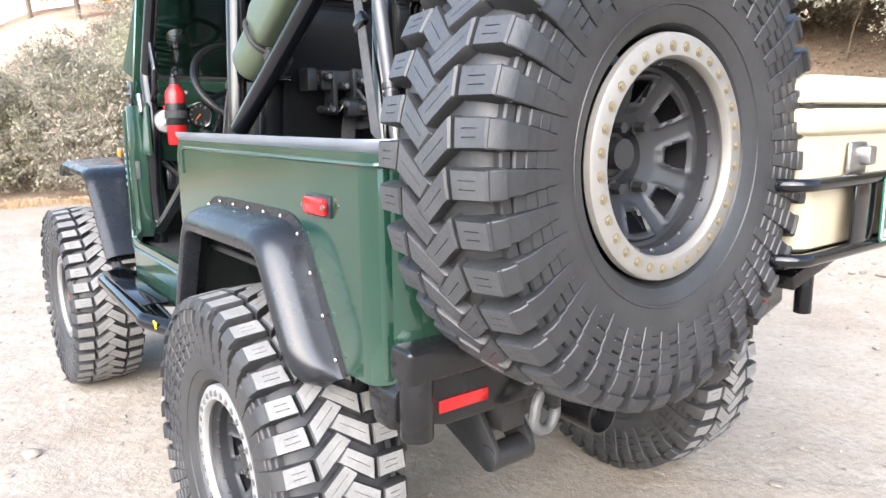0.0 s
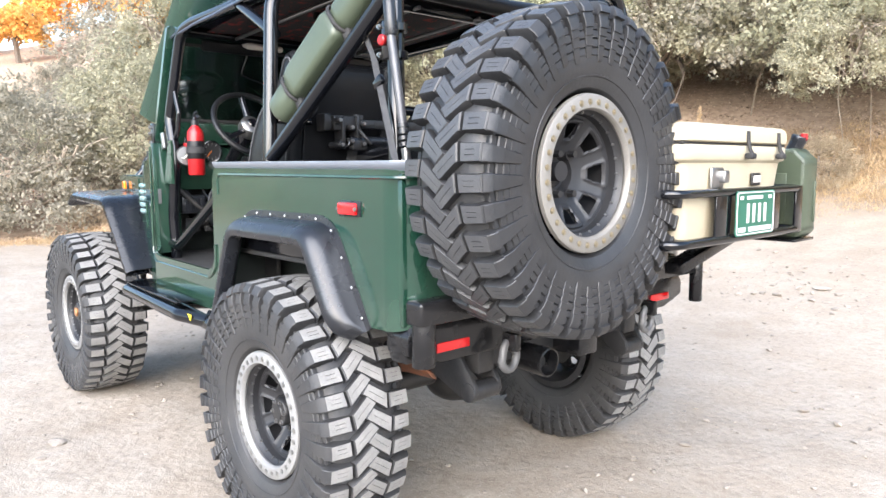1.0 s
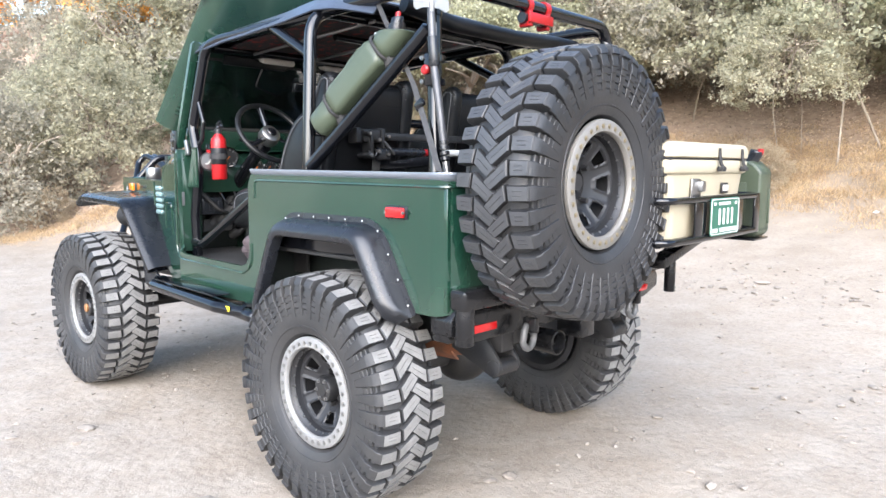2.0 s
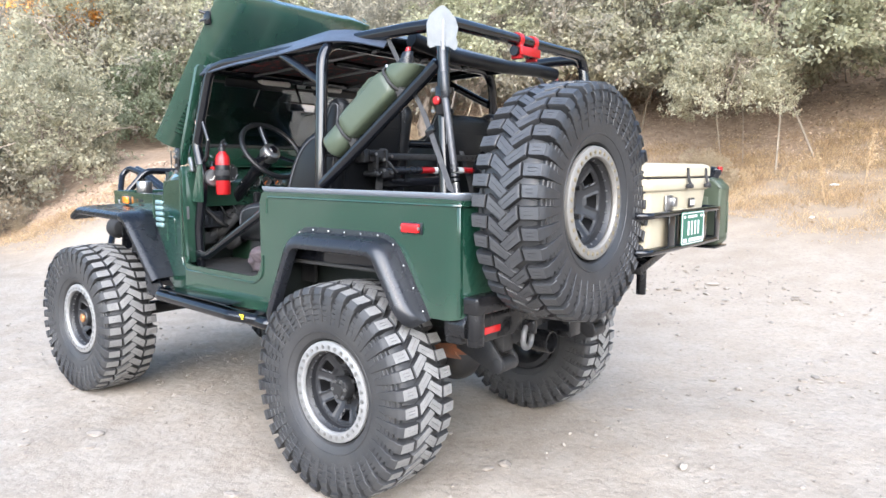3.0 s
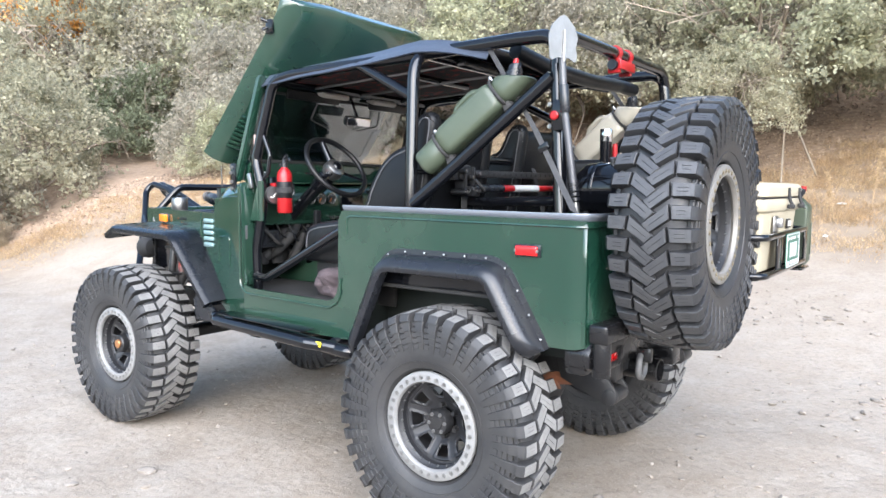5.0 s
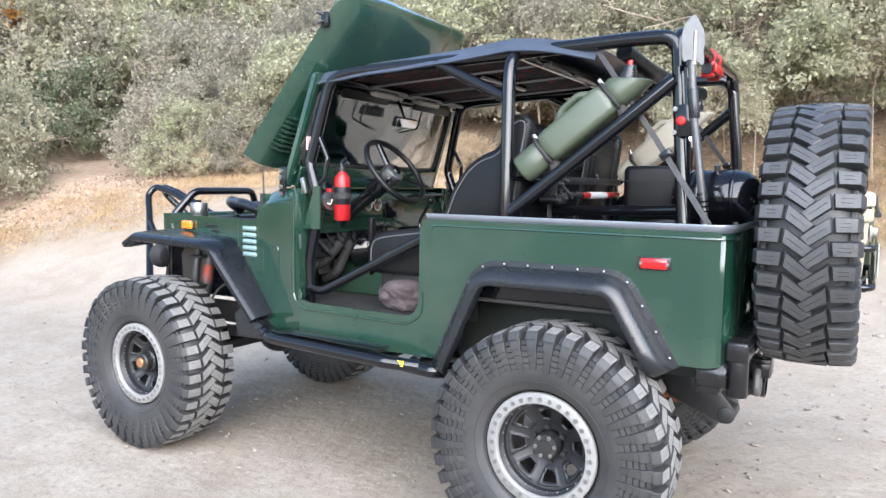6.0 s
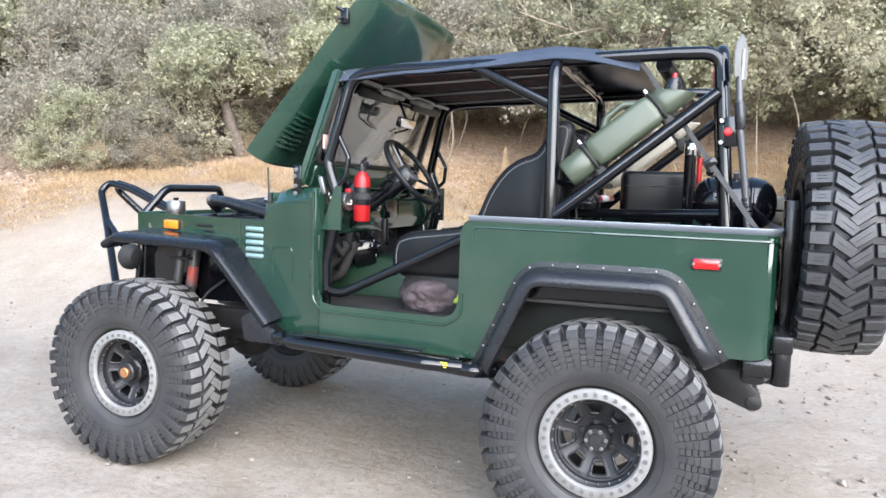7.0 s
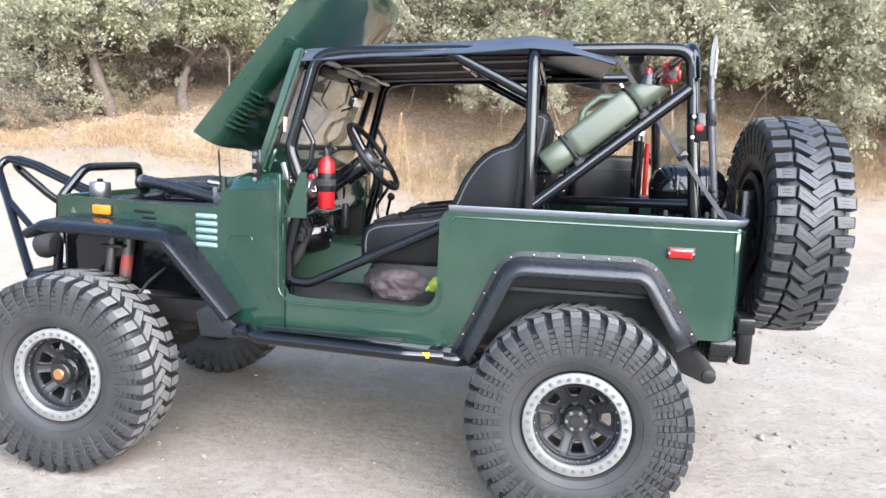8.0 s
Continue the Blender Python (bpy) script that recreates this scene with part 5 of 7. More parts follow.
def nose_details(sg):
    def at(x, z, out=0.0):
        return pose(x, sg * (plan_y(x) + out), z) @ pose(0, 0, 0, 0, 0, -10.75 * sg)

    lamp = part("indicator", box(-0.055, 0.055, -0.004, 0.008, -0.026, 0.026, 0.004, m=at(2.27, 1.207)), SATIN, vehicle)
    part("lens", box(-0.052, 0.052, 0.006, 0.022, -0.023, 0.023, 0.006, m=at(2.27, 1.207) if sg > 0 else at(2.27, 1.207) @ pose(0, -0.028, 0)), AMBER, lamp, "amber indicator lens")
    for k in range(5):
        z = 1.214 - 0.0325 * k
        part("vent_slot", box(-0.058, 0.058, -0.006, 0.008, -0.0115, 0.0115, 0.010, 3, m=at(1.68, z, 0.002)), VENT_GREY, vehicle, "pale grey-green louvred vent slot")
    hatch = tube([at(1.565, 1.0) @ Vector(p) for p in ((0, 0.001, 0), (0, 0.001, 0.135), (-0.125, 0.001, 0.14), (-0.125, 0.001, -0.02))], 0.004, 0.02, seg=6)
    part("cowl_swage", hatch, PAINT, vehicle)
    seam = rod(at(1.78, 1.25) @ Vector((0, 0.001, 0)), at(1.78, 1.06) @ Vector((0, 0.001, 0)), 0.004, seg=6)
    part("panel_seam", seam, PAINT, vehicle)
    # plain bars stand for the small badge
    for k, (x, z, w) in enumerate(((2.03, 1.212, 0.115), (2.0, 1.185, 0.075))):
        part("badge_bar", box(-w / 2, w / 2, -0.002, 0.004, -0.007, 0.007, 0.002, m=at(x, z)), BLACK, vehicle)
    part("triangle_badge", prism([(-0.014, -0.012), (0.014, -0.012), (0, 0.016)], 0.004, "y", -0.001, m=at(2.46, 1.19)), STEEL, vehicle)
    for z in (1.36, 1.05, 0.98):
        hinge = box(-0.012, 0.012, -0.004, 0.010, -0.04, 0.04, 0.003, m=at(1.318, z))
        rod(at(1.318, z) @ Vector((-0.012, 0.01, -0.042)), at(1.318, z) @ Vector((-0.012, 0.01, 0.042)), 0.007, seg=8, bm=hinge)
        part("door_hinge", hinge, PAINT, vehicle)
    part("plate_label", box(-0.012, 0.012, -0.002, 0.003, -0.035, 0.035, 0.001, m=pose(1.299, sg * 0.70, 1.17, 0, 0, 90)), GALVANISED, vehicle, "small pale data plate on the pillar")
    flap = prism([(0, 0), (0.10, 0), (0.03, 0.20), (0, 0.2)], 0.01, "y", 0, m=pose(1.20, sg * 0.66, 1.23))
    part("dash_gusset", flap, PAINT, vehicle)
    stay = box(-0.012, 0.012, -0.01, 0.01, -0.05, 0.03, 0.006, m=pose(1.30, sg * 0.665, 1.44, 0, 15, 0))
    part("windscreen_catch", stay, STEEL, vehicle, "bright steel windscreen catch")


for sg in (1, -1):
    side_lamp(sg)
    nose_details(sg)


def slider(sg):
    main = tube([(1.50, sg * 0.70, 0.70), (1.47, sg * 0.775, 0.735), (0.50, sg * 0.80, 0.690), (0.43, sg * 0.72, 0.68)], 0.028, 0.04, seg=14)
    root = part("rock_slider", main, BLACK, vehicle, "black tubular rock slider under the sill")
    part("upper_tube", tube([(1.42, sg * 0.76, 0.742), (1.36, sg * 0.85, 0.735), (0.70, sg * 0.86, 0.715), (0.56, sg * 0.80, 0.70)], 0.027, 0.06, seg=12), BLACK, root)
    part("step_plate", box(0.74, 1.34, sg * 0.775, sg * 0.862, 0.742, 0.748, 0.002, m=pose(0, 0, -0.002, 0, -1.3, 0)), BLACK, root)
    part("end_cap", rod((0.44, sg * 0.745, 0.685), (0.42, sg * 0.70, 0.68), 0.04), BLACK, root)
    for x in (1.3, 0.95, 0.6):
        part("outrigger", rod((x, sg * 0.78, 0.715), (x, sg * 0.40, 0.66), 0.022), BLACK, root)
    for x0, x1, z0, z1 in ((0.602, 0.610, 0.712, 0.728), (0.614, 0.621, 0.712, 0.728), (0.625, 0.633, 0.712, 0.728), (0.637, 0.657, 0.717, 0.727), (0.604, 0.655, 0.7045, 0.7085)):
        part("sticker_bar", box(x0, x1, sg * 0.8500, sg * 0.8535, z0, z1, 0.0008), YELLOW, root, "yellow bar of a maker's sticker")


for sg in (1, -1):
    slider(sg)


# ---- tail: bumper, carrier, rack ----
def bumper():
    beam = prism([(0.70, 0.865), (0.73, 0.83), (0.73, 0.775), (0.60, 0.735), (-0.60, 0.735), (-0.73, 0.775), (-0.73, 0.83), (-0.70, 0.865)], 0.10, "x", -0.604, 0.010)
    root = part("rear_bumper", beam, BUMPER_BLACK, vehicle, "black steel rear bumper")
    for sg in (1, -1):
        part("reflector", box(-0.608, -0.603, sg * 0.495, sg * 0.625, 0.768, 0.796, 0.002), RED_LENS, root, "red honeycomb reflector strip")
        part("end_box", box(-0.585, -0.50, sg * 0.60, sg * 0.722, 0.742, 0.852, 0.018), BUMPER_BLACK, root)
        bracket = prism([(-0.32, 0.80), (-0.46, 0.80), (-0.592, 0.635), (-0.60, 0.605), (-0.585, 0.578), (-0.555, 0.572), (-0.36, 0.65)], 0.016, "y", sg * 0.455 - 0.008, 0.003)
        part("spring_hanger", bracket, DARK_STEEL, vehicle)
        inner = prism([(-0.32, 0.80), (-0.46, 0.80), (-0.592, 0.635), (-0.60, 0.605), (-0.585, 0.578), (-0.555, 0.572), (-0.47, 0.64), (-0.36, 0.66)], 0.016, "y", sg * 0.352 - 0.008, 0.003)
        part("spring_hanger", inner, DARK_STEEL, vehicle)
        part("hanger_pin", rod((-0.568, sg * 0.345, 0.606), (-0.568, sg * 0.468, 0.606), 0.031, seg=20, bevel=0.004), DARK_STEEL, vehicle)
        # bow shackle
        ring = [Vector((-0.66, sg * 0.38 + 0.034 * math.sin(a) * (1 if math.cos(a) < 0 else 0.8), 0.728 + 0.044 * math.cos(a))) for a in [2 * math.pi * k / 20 for k in range(20)]]
        part("bow_shackle", tube(ring, 0.0125, seg=10, closed=True), GALVANISED, vehicle, "grey galvanised bow shackle")
        part("shackle_tab", box(-0.70, -0.64, sg * 0.368, sg * 0.392, 0.745, 0.80, 0.006), BUMPER_BLACK, root)
    arm = box(-0.668, -0.598, -0.72, 0.735, 0.868, 0.936, 0.010, 3)
    carrier = part("carrier_arm", arm, BUMPER_BLACK, vehicle, "black square-tube swing-out tyre carrier")
    part("pivot_post", rod((-0.634, 0.698, 0.748), (-0.634, 0.698, 0.90), 0.033, seg=20, bevel=0.004), BUMPER_BLACK, carrier)
    part("latch_post", rod((-0.66, -0.74, 0.75), (-0.66, -0.74, 0.93), 0.026, seg=16, bevel=0.004), BUMPER_BLACK, carrier)
    part("carrier_upright", box(-0.70, -0.64, 0.33, 0.45, 0.90, 1.42, 0.006), BUMPER_BLACK, carrier)
    part("carrier_brace", rod((-0.64, 0.0, 0.91), (-0.67, 0.36, 1.25), 0.025), BUMPER_BLACK, carrier)
    part("mount_plate", rod((-0.70, 0.39, 1.287), (-0.80, 0.39, 1.287), 0.075, seg=24), BUMPER_BLACK, carrier)
    part("hub_stub", rod((-0.78, 0.39, 1.287), (-0.86, 0.39, 1.287), 0.028, seg=16), RIM_BLACK, carrier)
    part("rack_upright", box(-0.72, -0.65, -0.42, -0.32, 0.93, 1.05, 0.006), BUMPER_BLACK, carrier)
    part("rack_strut", box(-0.035, 0.035, -0.02, 0.02, -0.21, 0.21, 0.004, m=look((-0.80, -0.52, 0.985), (-0.80, -0.80, 1.05)) @ pose(0, 0, 0, 0, 0, 0)), BUMPER_BLACK, carrier)
    return carrier


CARRIER = bumper()


def rack():
    y0, y1, x0, x1 = 0.03, -0.86, -1.005, -0.62
    root = part("cooler_rack", box(x0 + 0.02, x1, y1, y0, 1.045, 1.057, 0.003), BLACK, CARRIER, "black tubular rack holding the cooler")
    for z in (1.062, 1.215):
        part("rail", tube([(x1, y0, z), (x0, y0, z), (x0, y1, z), (x1, y1, z)], 0.014, 0.06, seg=12), BLACK, CARRIER)
    for y, w in ((-0.25, 0.05), (-0.62, 0.05), (-0.84, 0.03)):
        part("rack_plate", box(x0 - 0.006, x0 + 0.004, y - w, y + w, 1.05, 1.225, 0.003), BLACK, CARRIER)
    for y in (0.03, -0.86):
        part("rack_post", rod((x1 - 0.03, y, 1.05), (x1 - 0.03, y, 1.225), 0.012), BLACK, CARRIER)


rack()


def number_plate():
    m = pose(-1.022, -0.45, 1.142, 90, 0, -90)
    root = tagged(new("number_plate"), "green number plate with pale lettering on the rack", "number plate")
    root.matrix_basis = m
    outline = rounded_rect(0.285, 0.150, 0.012)
    part("plate", prism(outline, 0.003, "z", -0.002), PLATE_GREEN, root)
    part("border", tube([(x * 0.955, y * 0.92, 0.0015) for x, y in outline], 0.0022, seg=6, closed=True), WHITE, root, "pale raised border")
    # the number is shown as plain bars
    for k in range(4):
        part("number_bar", box(-0.066 + 0.042 * k, -0.066 + 0.042 * k + 0.016, -0.032, 0.032, 0.0005, 0.0035, 0.0008), WHITE, root)
    for x, w in ((-0.098, 0.048), (0.035, 0.17)):
        part("small_bar", box(x - w / 2, x + w / 2, -0.062, -0.046, 0.0005, 0.003, 0.0006), WHITE, root)
    for k, (x, w) in enumerate(((-0.105, 0.022), (-0.01, 0.115), (0.105, 0.022))):
        part("small_bar", box(x - w / 2, x + w / 2, 0.046, 0.058, 0.0005, 0.003, 0.0006), WHITE, root)


number_plate()


def cooler():
    root = empty("cooler", "cream rotomoulded cooler box strapped in the rack", "cooler", at=(-0.815, -0.385, 1.06))
    # tapering body
    def ring(z, w, d, r):
        return [Vector((x, y, z)) for x, y in rounded_rect(d, w, r, 5)]
    body = loft([ring(0.0, 0.60, 0.27, 0.03), ring(0.01, 0.63, 0.30, 0.04), ring(0.10, 0.66, 0.315, 0.045), ring(0.250, 0.71, 0.335, 0.045), ring(0.256, 0.735, 0.355, 0.04), ring(0.262, 0.742, 0.362, 0.04), ring(0.300, 0.744, 0.364, 0.04), ring(0.306, 0.735, 0.355, 0.04)], closed=True)
    bmesh.ops.holes_fill(body, edges=[e for e in body.edges if e.is_boundary])
    part("body", body, CREAM, root, smooth=40)
    lid = loft([ring(0.314, 0.735, 0.355, 0.04), ring(0.318, 0.750, 0.368, 0.04), ring(0.352, 0.752, 0.370, 0.045), ring(0.364, 0.744, 0.362, 0.05), ring(0.371, 0.725, 0.344, 0.055), ring(0.374, 0.69, 0.31, 0.055)], closed=True)
    bmesh.ops.holes_fill(lid, edges=[e for e in lid.edges if e.is_boundary])
    part("lid", lid, CREAM, root, smooth=40)
    part("seal", box(-0.172, 0.172, -0.362, 0.362, 0.305, 0.316, 0.002), MAT_RUBBER, root)
    part("foot_mark", tube([(-0.167, 0.10, 0.145), (-0.165, 0.06, 0.165), (-0.165, -0.24, 0.165), (-0.167, -0.27, 0.145)], 0.004, 0.02, seg=6), CREAM, root)
    for y in (-0.03, -0.265):
        latch = tube([(-0.187, y, 0.354), (-0.190, y, 0.318), (-0.196, y, 0.292), (-0.205, y, 0.278), (-0.196, y, 0.268)], 0.007, 0.02, seg=8)
        box(-0.213, -0.185, y - 0.018, y + 0.018, 0.262, 0.282, 0.006, bm=latch)
        part("latch", latch, MAT_RUBBER, root, "black rubber T-latch")
    handle = box(-0.18, -0.168, 0.11, 0.19, 0.165, 0.235, 0.006)
    box(-0.20, -0.165, 0.11, 0.145, 0.185, 0.225, 0.006, bm=handle)
    part("handle_bracket", handle, STEEL, root, "bright metal handle bracket")
    part("badge", box(-0.176, -0.168, -0.165, -0.10, 0.172, 0.215, 0.003), DARK_STEEL, root, "dark metal badge, plain")
    for k in range(4):
        part("badge_bar", box(-0.179, -0.175, -0.158 + 0.014 * k, -0.149 + 0.014 * k, 0.182, 0.206, 0.001), BONE, root)


cooler()


def jerry_can():
    root = empty("fuel_can", "flat olive-green plastic fuel can with red cap on the rack", "fuel can", at=(-0.82, -0.955, 1.02))
    prof = rounded([(-0.165, 0, 0.0), (-0.185, 0, 0.03), (-0.185, 0, 0.30), (-0.14, 0, 0.345), (0.17, 0, 0.345), (0.185, 0, 0.30), (0.185, 0, 0.0)], 0.03, 4)
    outline = [(p.x, p.z) for p in prof]
    part("can", prism(outline, 0.13, "y", -0.065, 0.014), OLIVE, root, smooth=40)
    part("recess", box(-0.12, 0.12, 0.060, 0.068, 0.06, 0.25, 0.003), OLIVE, root)
    part("rib", box(-0.19, -0.184, -0.045, -0.03, 0.06, 0.22, 0.002), OLIVE, root)
    part("spout", rod((-0.11, 0, 0.335), (-0.13, 0, 0.375), 0.028, seg=16), SATIN, root)
    part("cap", rod((-0.128, 0, 0.37), (-0.137, 0, 0.395), 0.030, seg=16, bevel=0.004), SATIN, root, "black screw cap")
    part("vent_cap", rod((-0.150, 0.0, 0.378), (-0.152, 0, 0.402), 0.014, seg=12), RED, root, "red vent cap")
    part("bracket", box(0.0, 0.05, 0.062, 0.075, -0.0, 0.30, 0.002), BLACK, root)
    part("foot_plate", box(-0.18, 0.18, -0.07, 0.11, -0.012, -0.001, 0.002), BLACK, root)


jerry_can()


# ---- things on the cage ----
def long_can(sg, mat, label):
    d = Vector((-0.593, -0.08 * sg, 0.483)).normalized()
    up = Vector((0.63, 0, 0.776))
    up = (up - d * up.dot(d)).normalized()
    side = d.cross(up)
    root = tagged(new("water_can"), label, "water can")
    start = Vector((0.158, sg * 0.655, 1.400)) + up * 0.092 + d * 0.04
    root.matrix_basis = Matrix.Translation(start) @ Matrix((side, up, d)).transposed().to_4x4() @ Matrix.Diagonal((0.86, 0.86, 1.07, 1))
    # local: x across, y away from the bar, z along
    def ring(z, w, h, r, dy=0.0):
        return [Vector((x, y + dy, z)) for x, y in rounded_rect(w, h, r, 5)]
    L = 0.53
    rings = [ring(0, 0.112, 0.112, 0.045), ring(0.004, 0.124, 0.124, 0.050), ring(0.012, 0.130, 0.130, 0.052), ring(0.094, 0.132, 0.132, 0.052), ring(0.102, 0.122, 0.122, 0.05), ring(0.116, 0.122, 0.122, 0.05), ring(0.124, 0.136, 0.134, 0.036),
             ring(0.15, 0.140, 0.140, 0.026), ring(0.37, 0.140, 0.140, 0.026), ring(0.388, 0.136, 0.134, 0.036), ring(0.397, 0.122, 0.122, 0.05), ring(0.410, 0.122, 0.122, 0.05), ring(0.418, 0.132, 0.132, 0.052)]
    # the mouth's end is cut level
    for z, cut, w in ((0.432, 0.0, 0.132), (0.470, 0.55, 0.130), (0.486, 0.80, 0.124), (0.490, 0.82, 0.110)):
        rings.append([Vector((v.x, v.y, z - cut * v.y)) for v in ring(0, w, w, w * 0.38)])
    body = loft(rings, closed=True)
    bmesh.ops.holes_fill(body, edges=[e for e in body.edges if e.is_boundary])
    part("body", body, mat, root, smooth=45)
    grip = tube([(0, 0.05, 0.195), (0, 0.062, 0.205), (0, 0.100, 0.240), (0, 0.104, 0.315), (0, 0.06, 0.362), (0, 0.05, 0.37)], 0.0165, 0.03, seg=10)
    part("grip", grip, mat, root)
    rise = Vector((0, 0.776, 0.63))
    mouth = Vector((0, 0.012, 0.475))
    part("neck", rod(mouth, mouth + rise * 0.03, 0.034, seg=18), SATIN, root)
    cap = part("cap", rod(mouth + rise * 0.026, mouth + rise * 0.058, 0.030, 0.024, seg=18, bevel=0.004), SATIN, root, "black screw cap with red valve")
    part("valve", rod(mouth + rise * 0.055, mouth + rise * 0.078, 0.013, 0.010, seg=12), RED, cap, "red valve")
    for z in (0.110, 0.404):
        band = [(x * 1.03, y * 1.03, z) for x, y in rounded_rect(0.135, 0.135, 0.05, 5)]
        b = part("clamp_band", tube(band, 0.0065, seg=8, closed=True), MAT_RUBBER, root, "black rubber clamp band")
        part("clamp_foot", box(-0.036, 0.036, -0.112, -0.060, z - 0.016, z + 0.016, 0.006), MAT_RUBBER, root)
        part("clamp_saddle", rod((0, -0.10, z - 0.02), (0, -0.10, z + 0.02), 0.036, seg=16, bevel=0.003), MAT_RUBBER, root)
        part("clamp_pin", rod((0, 0.066, z), (0.0, 0.098, z), 0.008, seg=10), STEEL, root, "bright clamp pin")


long_can(1, OLIVE, "olive-green plastic water can clamped along the cage brace")
long_can(-1, TAN_CAN, "tan plastic water can clamped along the far cage brace")


def shovel():
    root = empty("folding_shovel", "steel folding shovel with grey shaft clipped to the cage", "shovel", at=(-0.43, 0.655, 1.865))
    turn = pose(0, 0, 0, 0, 0, -20)
    outline = [(-0.058, -0.01), (-0.070, 0.0), (-0.072, 0.03), (-0.064, 0.05), (-0.075, 0.10), (-0.060, 0.145), (-0.022, 0.185), (0, 0.197), (0.022, 0.185), (0.060, 0.145), (0.075, 0.10), (0.072, 0.03), (0.070, 0.0), (0.058, -0.01), (0.03, 0.004), (-0.03, 0.004)]
    outline = [(a * 0.92, b * 0.78) for a, b in outline]
    blade = prism(outline, 0.004, "x", -0.012, m=turn)
    b = part("blade", blade, BLADE_STEEL, root, "bare pale steel shovel blade", smooth=60)
    part("blade_rib", tube([turn @ Vector((-0.016, 0, -0.01)), turn @ Vector((-0.017, 0, 0.10))], 0.006, seg=8), BLADE_STEEL, b)
    part("socket", rod((-0.004, 0, 0.02), (-0.012, 0, -0.10), 0.013, seg=14), SHAFT_GREY, root)
    part("collar", rod((-0.012, 0, -0.09), (-0.022, 0, -0.19), 0.018, seg=14, bevel=0.003), SATIN, root, "black ribbed grip collar")
    part("shaft", rod((-0.020, 0, -0.19), (-0.058, -0.013, -0.47), 0.0135, seg=14), SHAFT_GREY, root, "grey shaft")
    for k in range(4):
        f = 0.44 + 0.018 * k
        part("grip_ring", rod((-0.054 - 0.0022 * k, -0.012, -f), (-0.056 - 0.0022 * k, -0.012, -f - 0.011), 0.017, seg=14), SATIN, root)
    part("tip", rod((-0.062, -0.014, -0.51), (-0.067, -0.016, -0.55), 0.013, seg=12), STEEL, root)


BLADE_STEEL = material("bare_blade_steel", (0.30, 0.30, 0.295), 0.42, metal=0.5, second=(0.2, 0.198, 0.19), scale=20, amount=0.5)
SHAFT_GREY = material("grey_anodised", (0.075, 0.075, 0.082), 0.4, metal=0.5, second=(0.12, 0.12, 0.12), scale=20, amount=0.4)
shovel()


def clip_mount():
    root = part("tool_clip", box(-0.445, -0.395, 0.62, 0.65, 1.615, 1.725, 0.005), BLACK, vehicle, "black clip mount with a red knob")
    part("knob", lathe([(0.0, 0.013), (0.012, 0.012), (0.0165, 0.008), (0.0165, 0.0)], 18, m=pose(-0.408, 0.652, 1.668, -90, 0, 0)), RED, root, "red plastic knob")
    for z in (1.63, 1.71):
        part("clamp", rod((-0.405, 0.60, z - 0.01), (-0.405, 0.60, z + 0.01), 0.034, seg=18), BLACK, root)
        child("bolt", SMALL_BOLT, root, pose(-0.385, 0.648, z, -90, 0, 0))


clip_mount()


def red_clamps():
    root = part("light_mount", rod((-0.372, -0.10, 1.935), (-0.372, 0.07, 1.935), 0.022, seg=16), SATIN, vehicle, "black torch in red quick-release clamps")
    for y in (-0.08, 0.04):
        c = rod((-0.372, y - 0.012, 1.985), (-0.372, y + 0.012, 1.985), 0.033, seg=18)
        box(-0.40, -0.345, y - 0.012, y + 0.012, 1.90, 1.97, 0.006, bm=c)
        part("clamp", c, RED, root, "red anodised clamp")
    part("cross_plate", box(-0.41, -0.395, -0.10, 0.06, 1.915, 1.955, 0.004), RED, root)


red_clamps()


def extinguisher():
    root = empty("fire_extinguisher", "small red fire extinguisher strapped to the cage post", "fire extinguisher", at=(1.143, 0.575, 1.27))
    part("bottle", lathe([(0, 0), (0.034, 0.0), (0.038, 0.006), (0.038, 0.185), (0.034, 0.205), (0.020, 0.222), (0.016, 0.23)], 28), RED, root, "red painted bottle", smooth=40)
    part("label_band", lathe([(0.0385, 0.075), (0.0392, 0.077), (0.0392, 0.155), (0.0385, 0.157)], 28), LEATHER, root, "dark label band")
    part("strap", lathe([(0.040, 0.10), (0.0425, 0.102), (0.0425, 0.128), (0.040, 0.13)], 28), MAT_RUBBER, root)
    part("valve", rod((0, 0, 0.225), (0, 0, 0.252), 0.017, seg=14), SATIN, root)
    lever = tube([(0.0, 0, 0.25), (-0.03, 0.0, 0.275), (-0.045, 0, 0.26)], 0.006, 0.02, seg=8)
    tube([(0, 0, 0.25), (0.005, 0, 0.27), (-0.02, 0, 0.29)], 0.008, 0.01, seg=8, bm=lever)
    part("lever", lever, SATIN, root)
    part("nozzle", rod((0, 0, 0.245), (0.035, 0.0, 0.24), 0.007, seg=10), SATIN, root)
    part("bracket", box(0.03, 0.115, -0.012, 0.012, 0.06, 0.18, 0.004), BLACK, root)
    part("clip", box(0.045, 0.075, 0.012, 0.03, 0.10, 0.15, 0.005), RED, root, "red quick-release clip")
    part("clip_cord", tube([(0.06, 0.03, 0.11), (0.055, 0.05, 0.08), (0.03, 0.045, 0.075), (0.045, 0.02, 0.1)], 0.0025, 0.02, seg=6), BONE, root)


extinguisher()


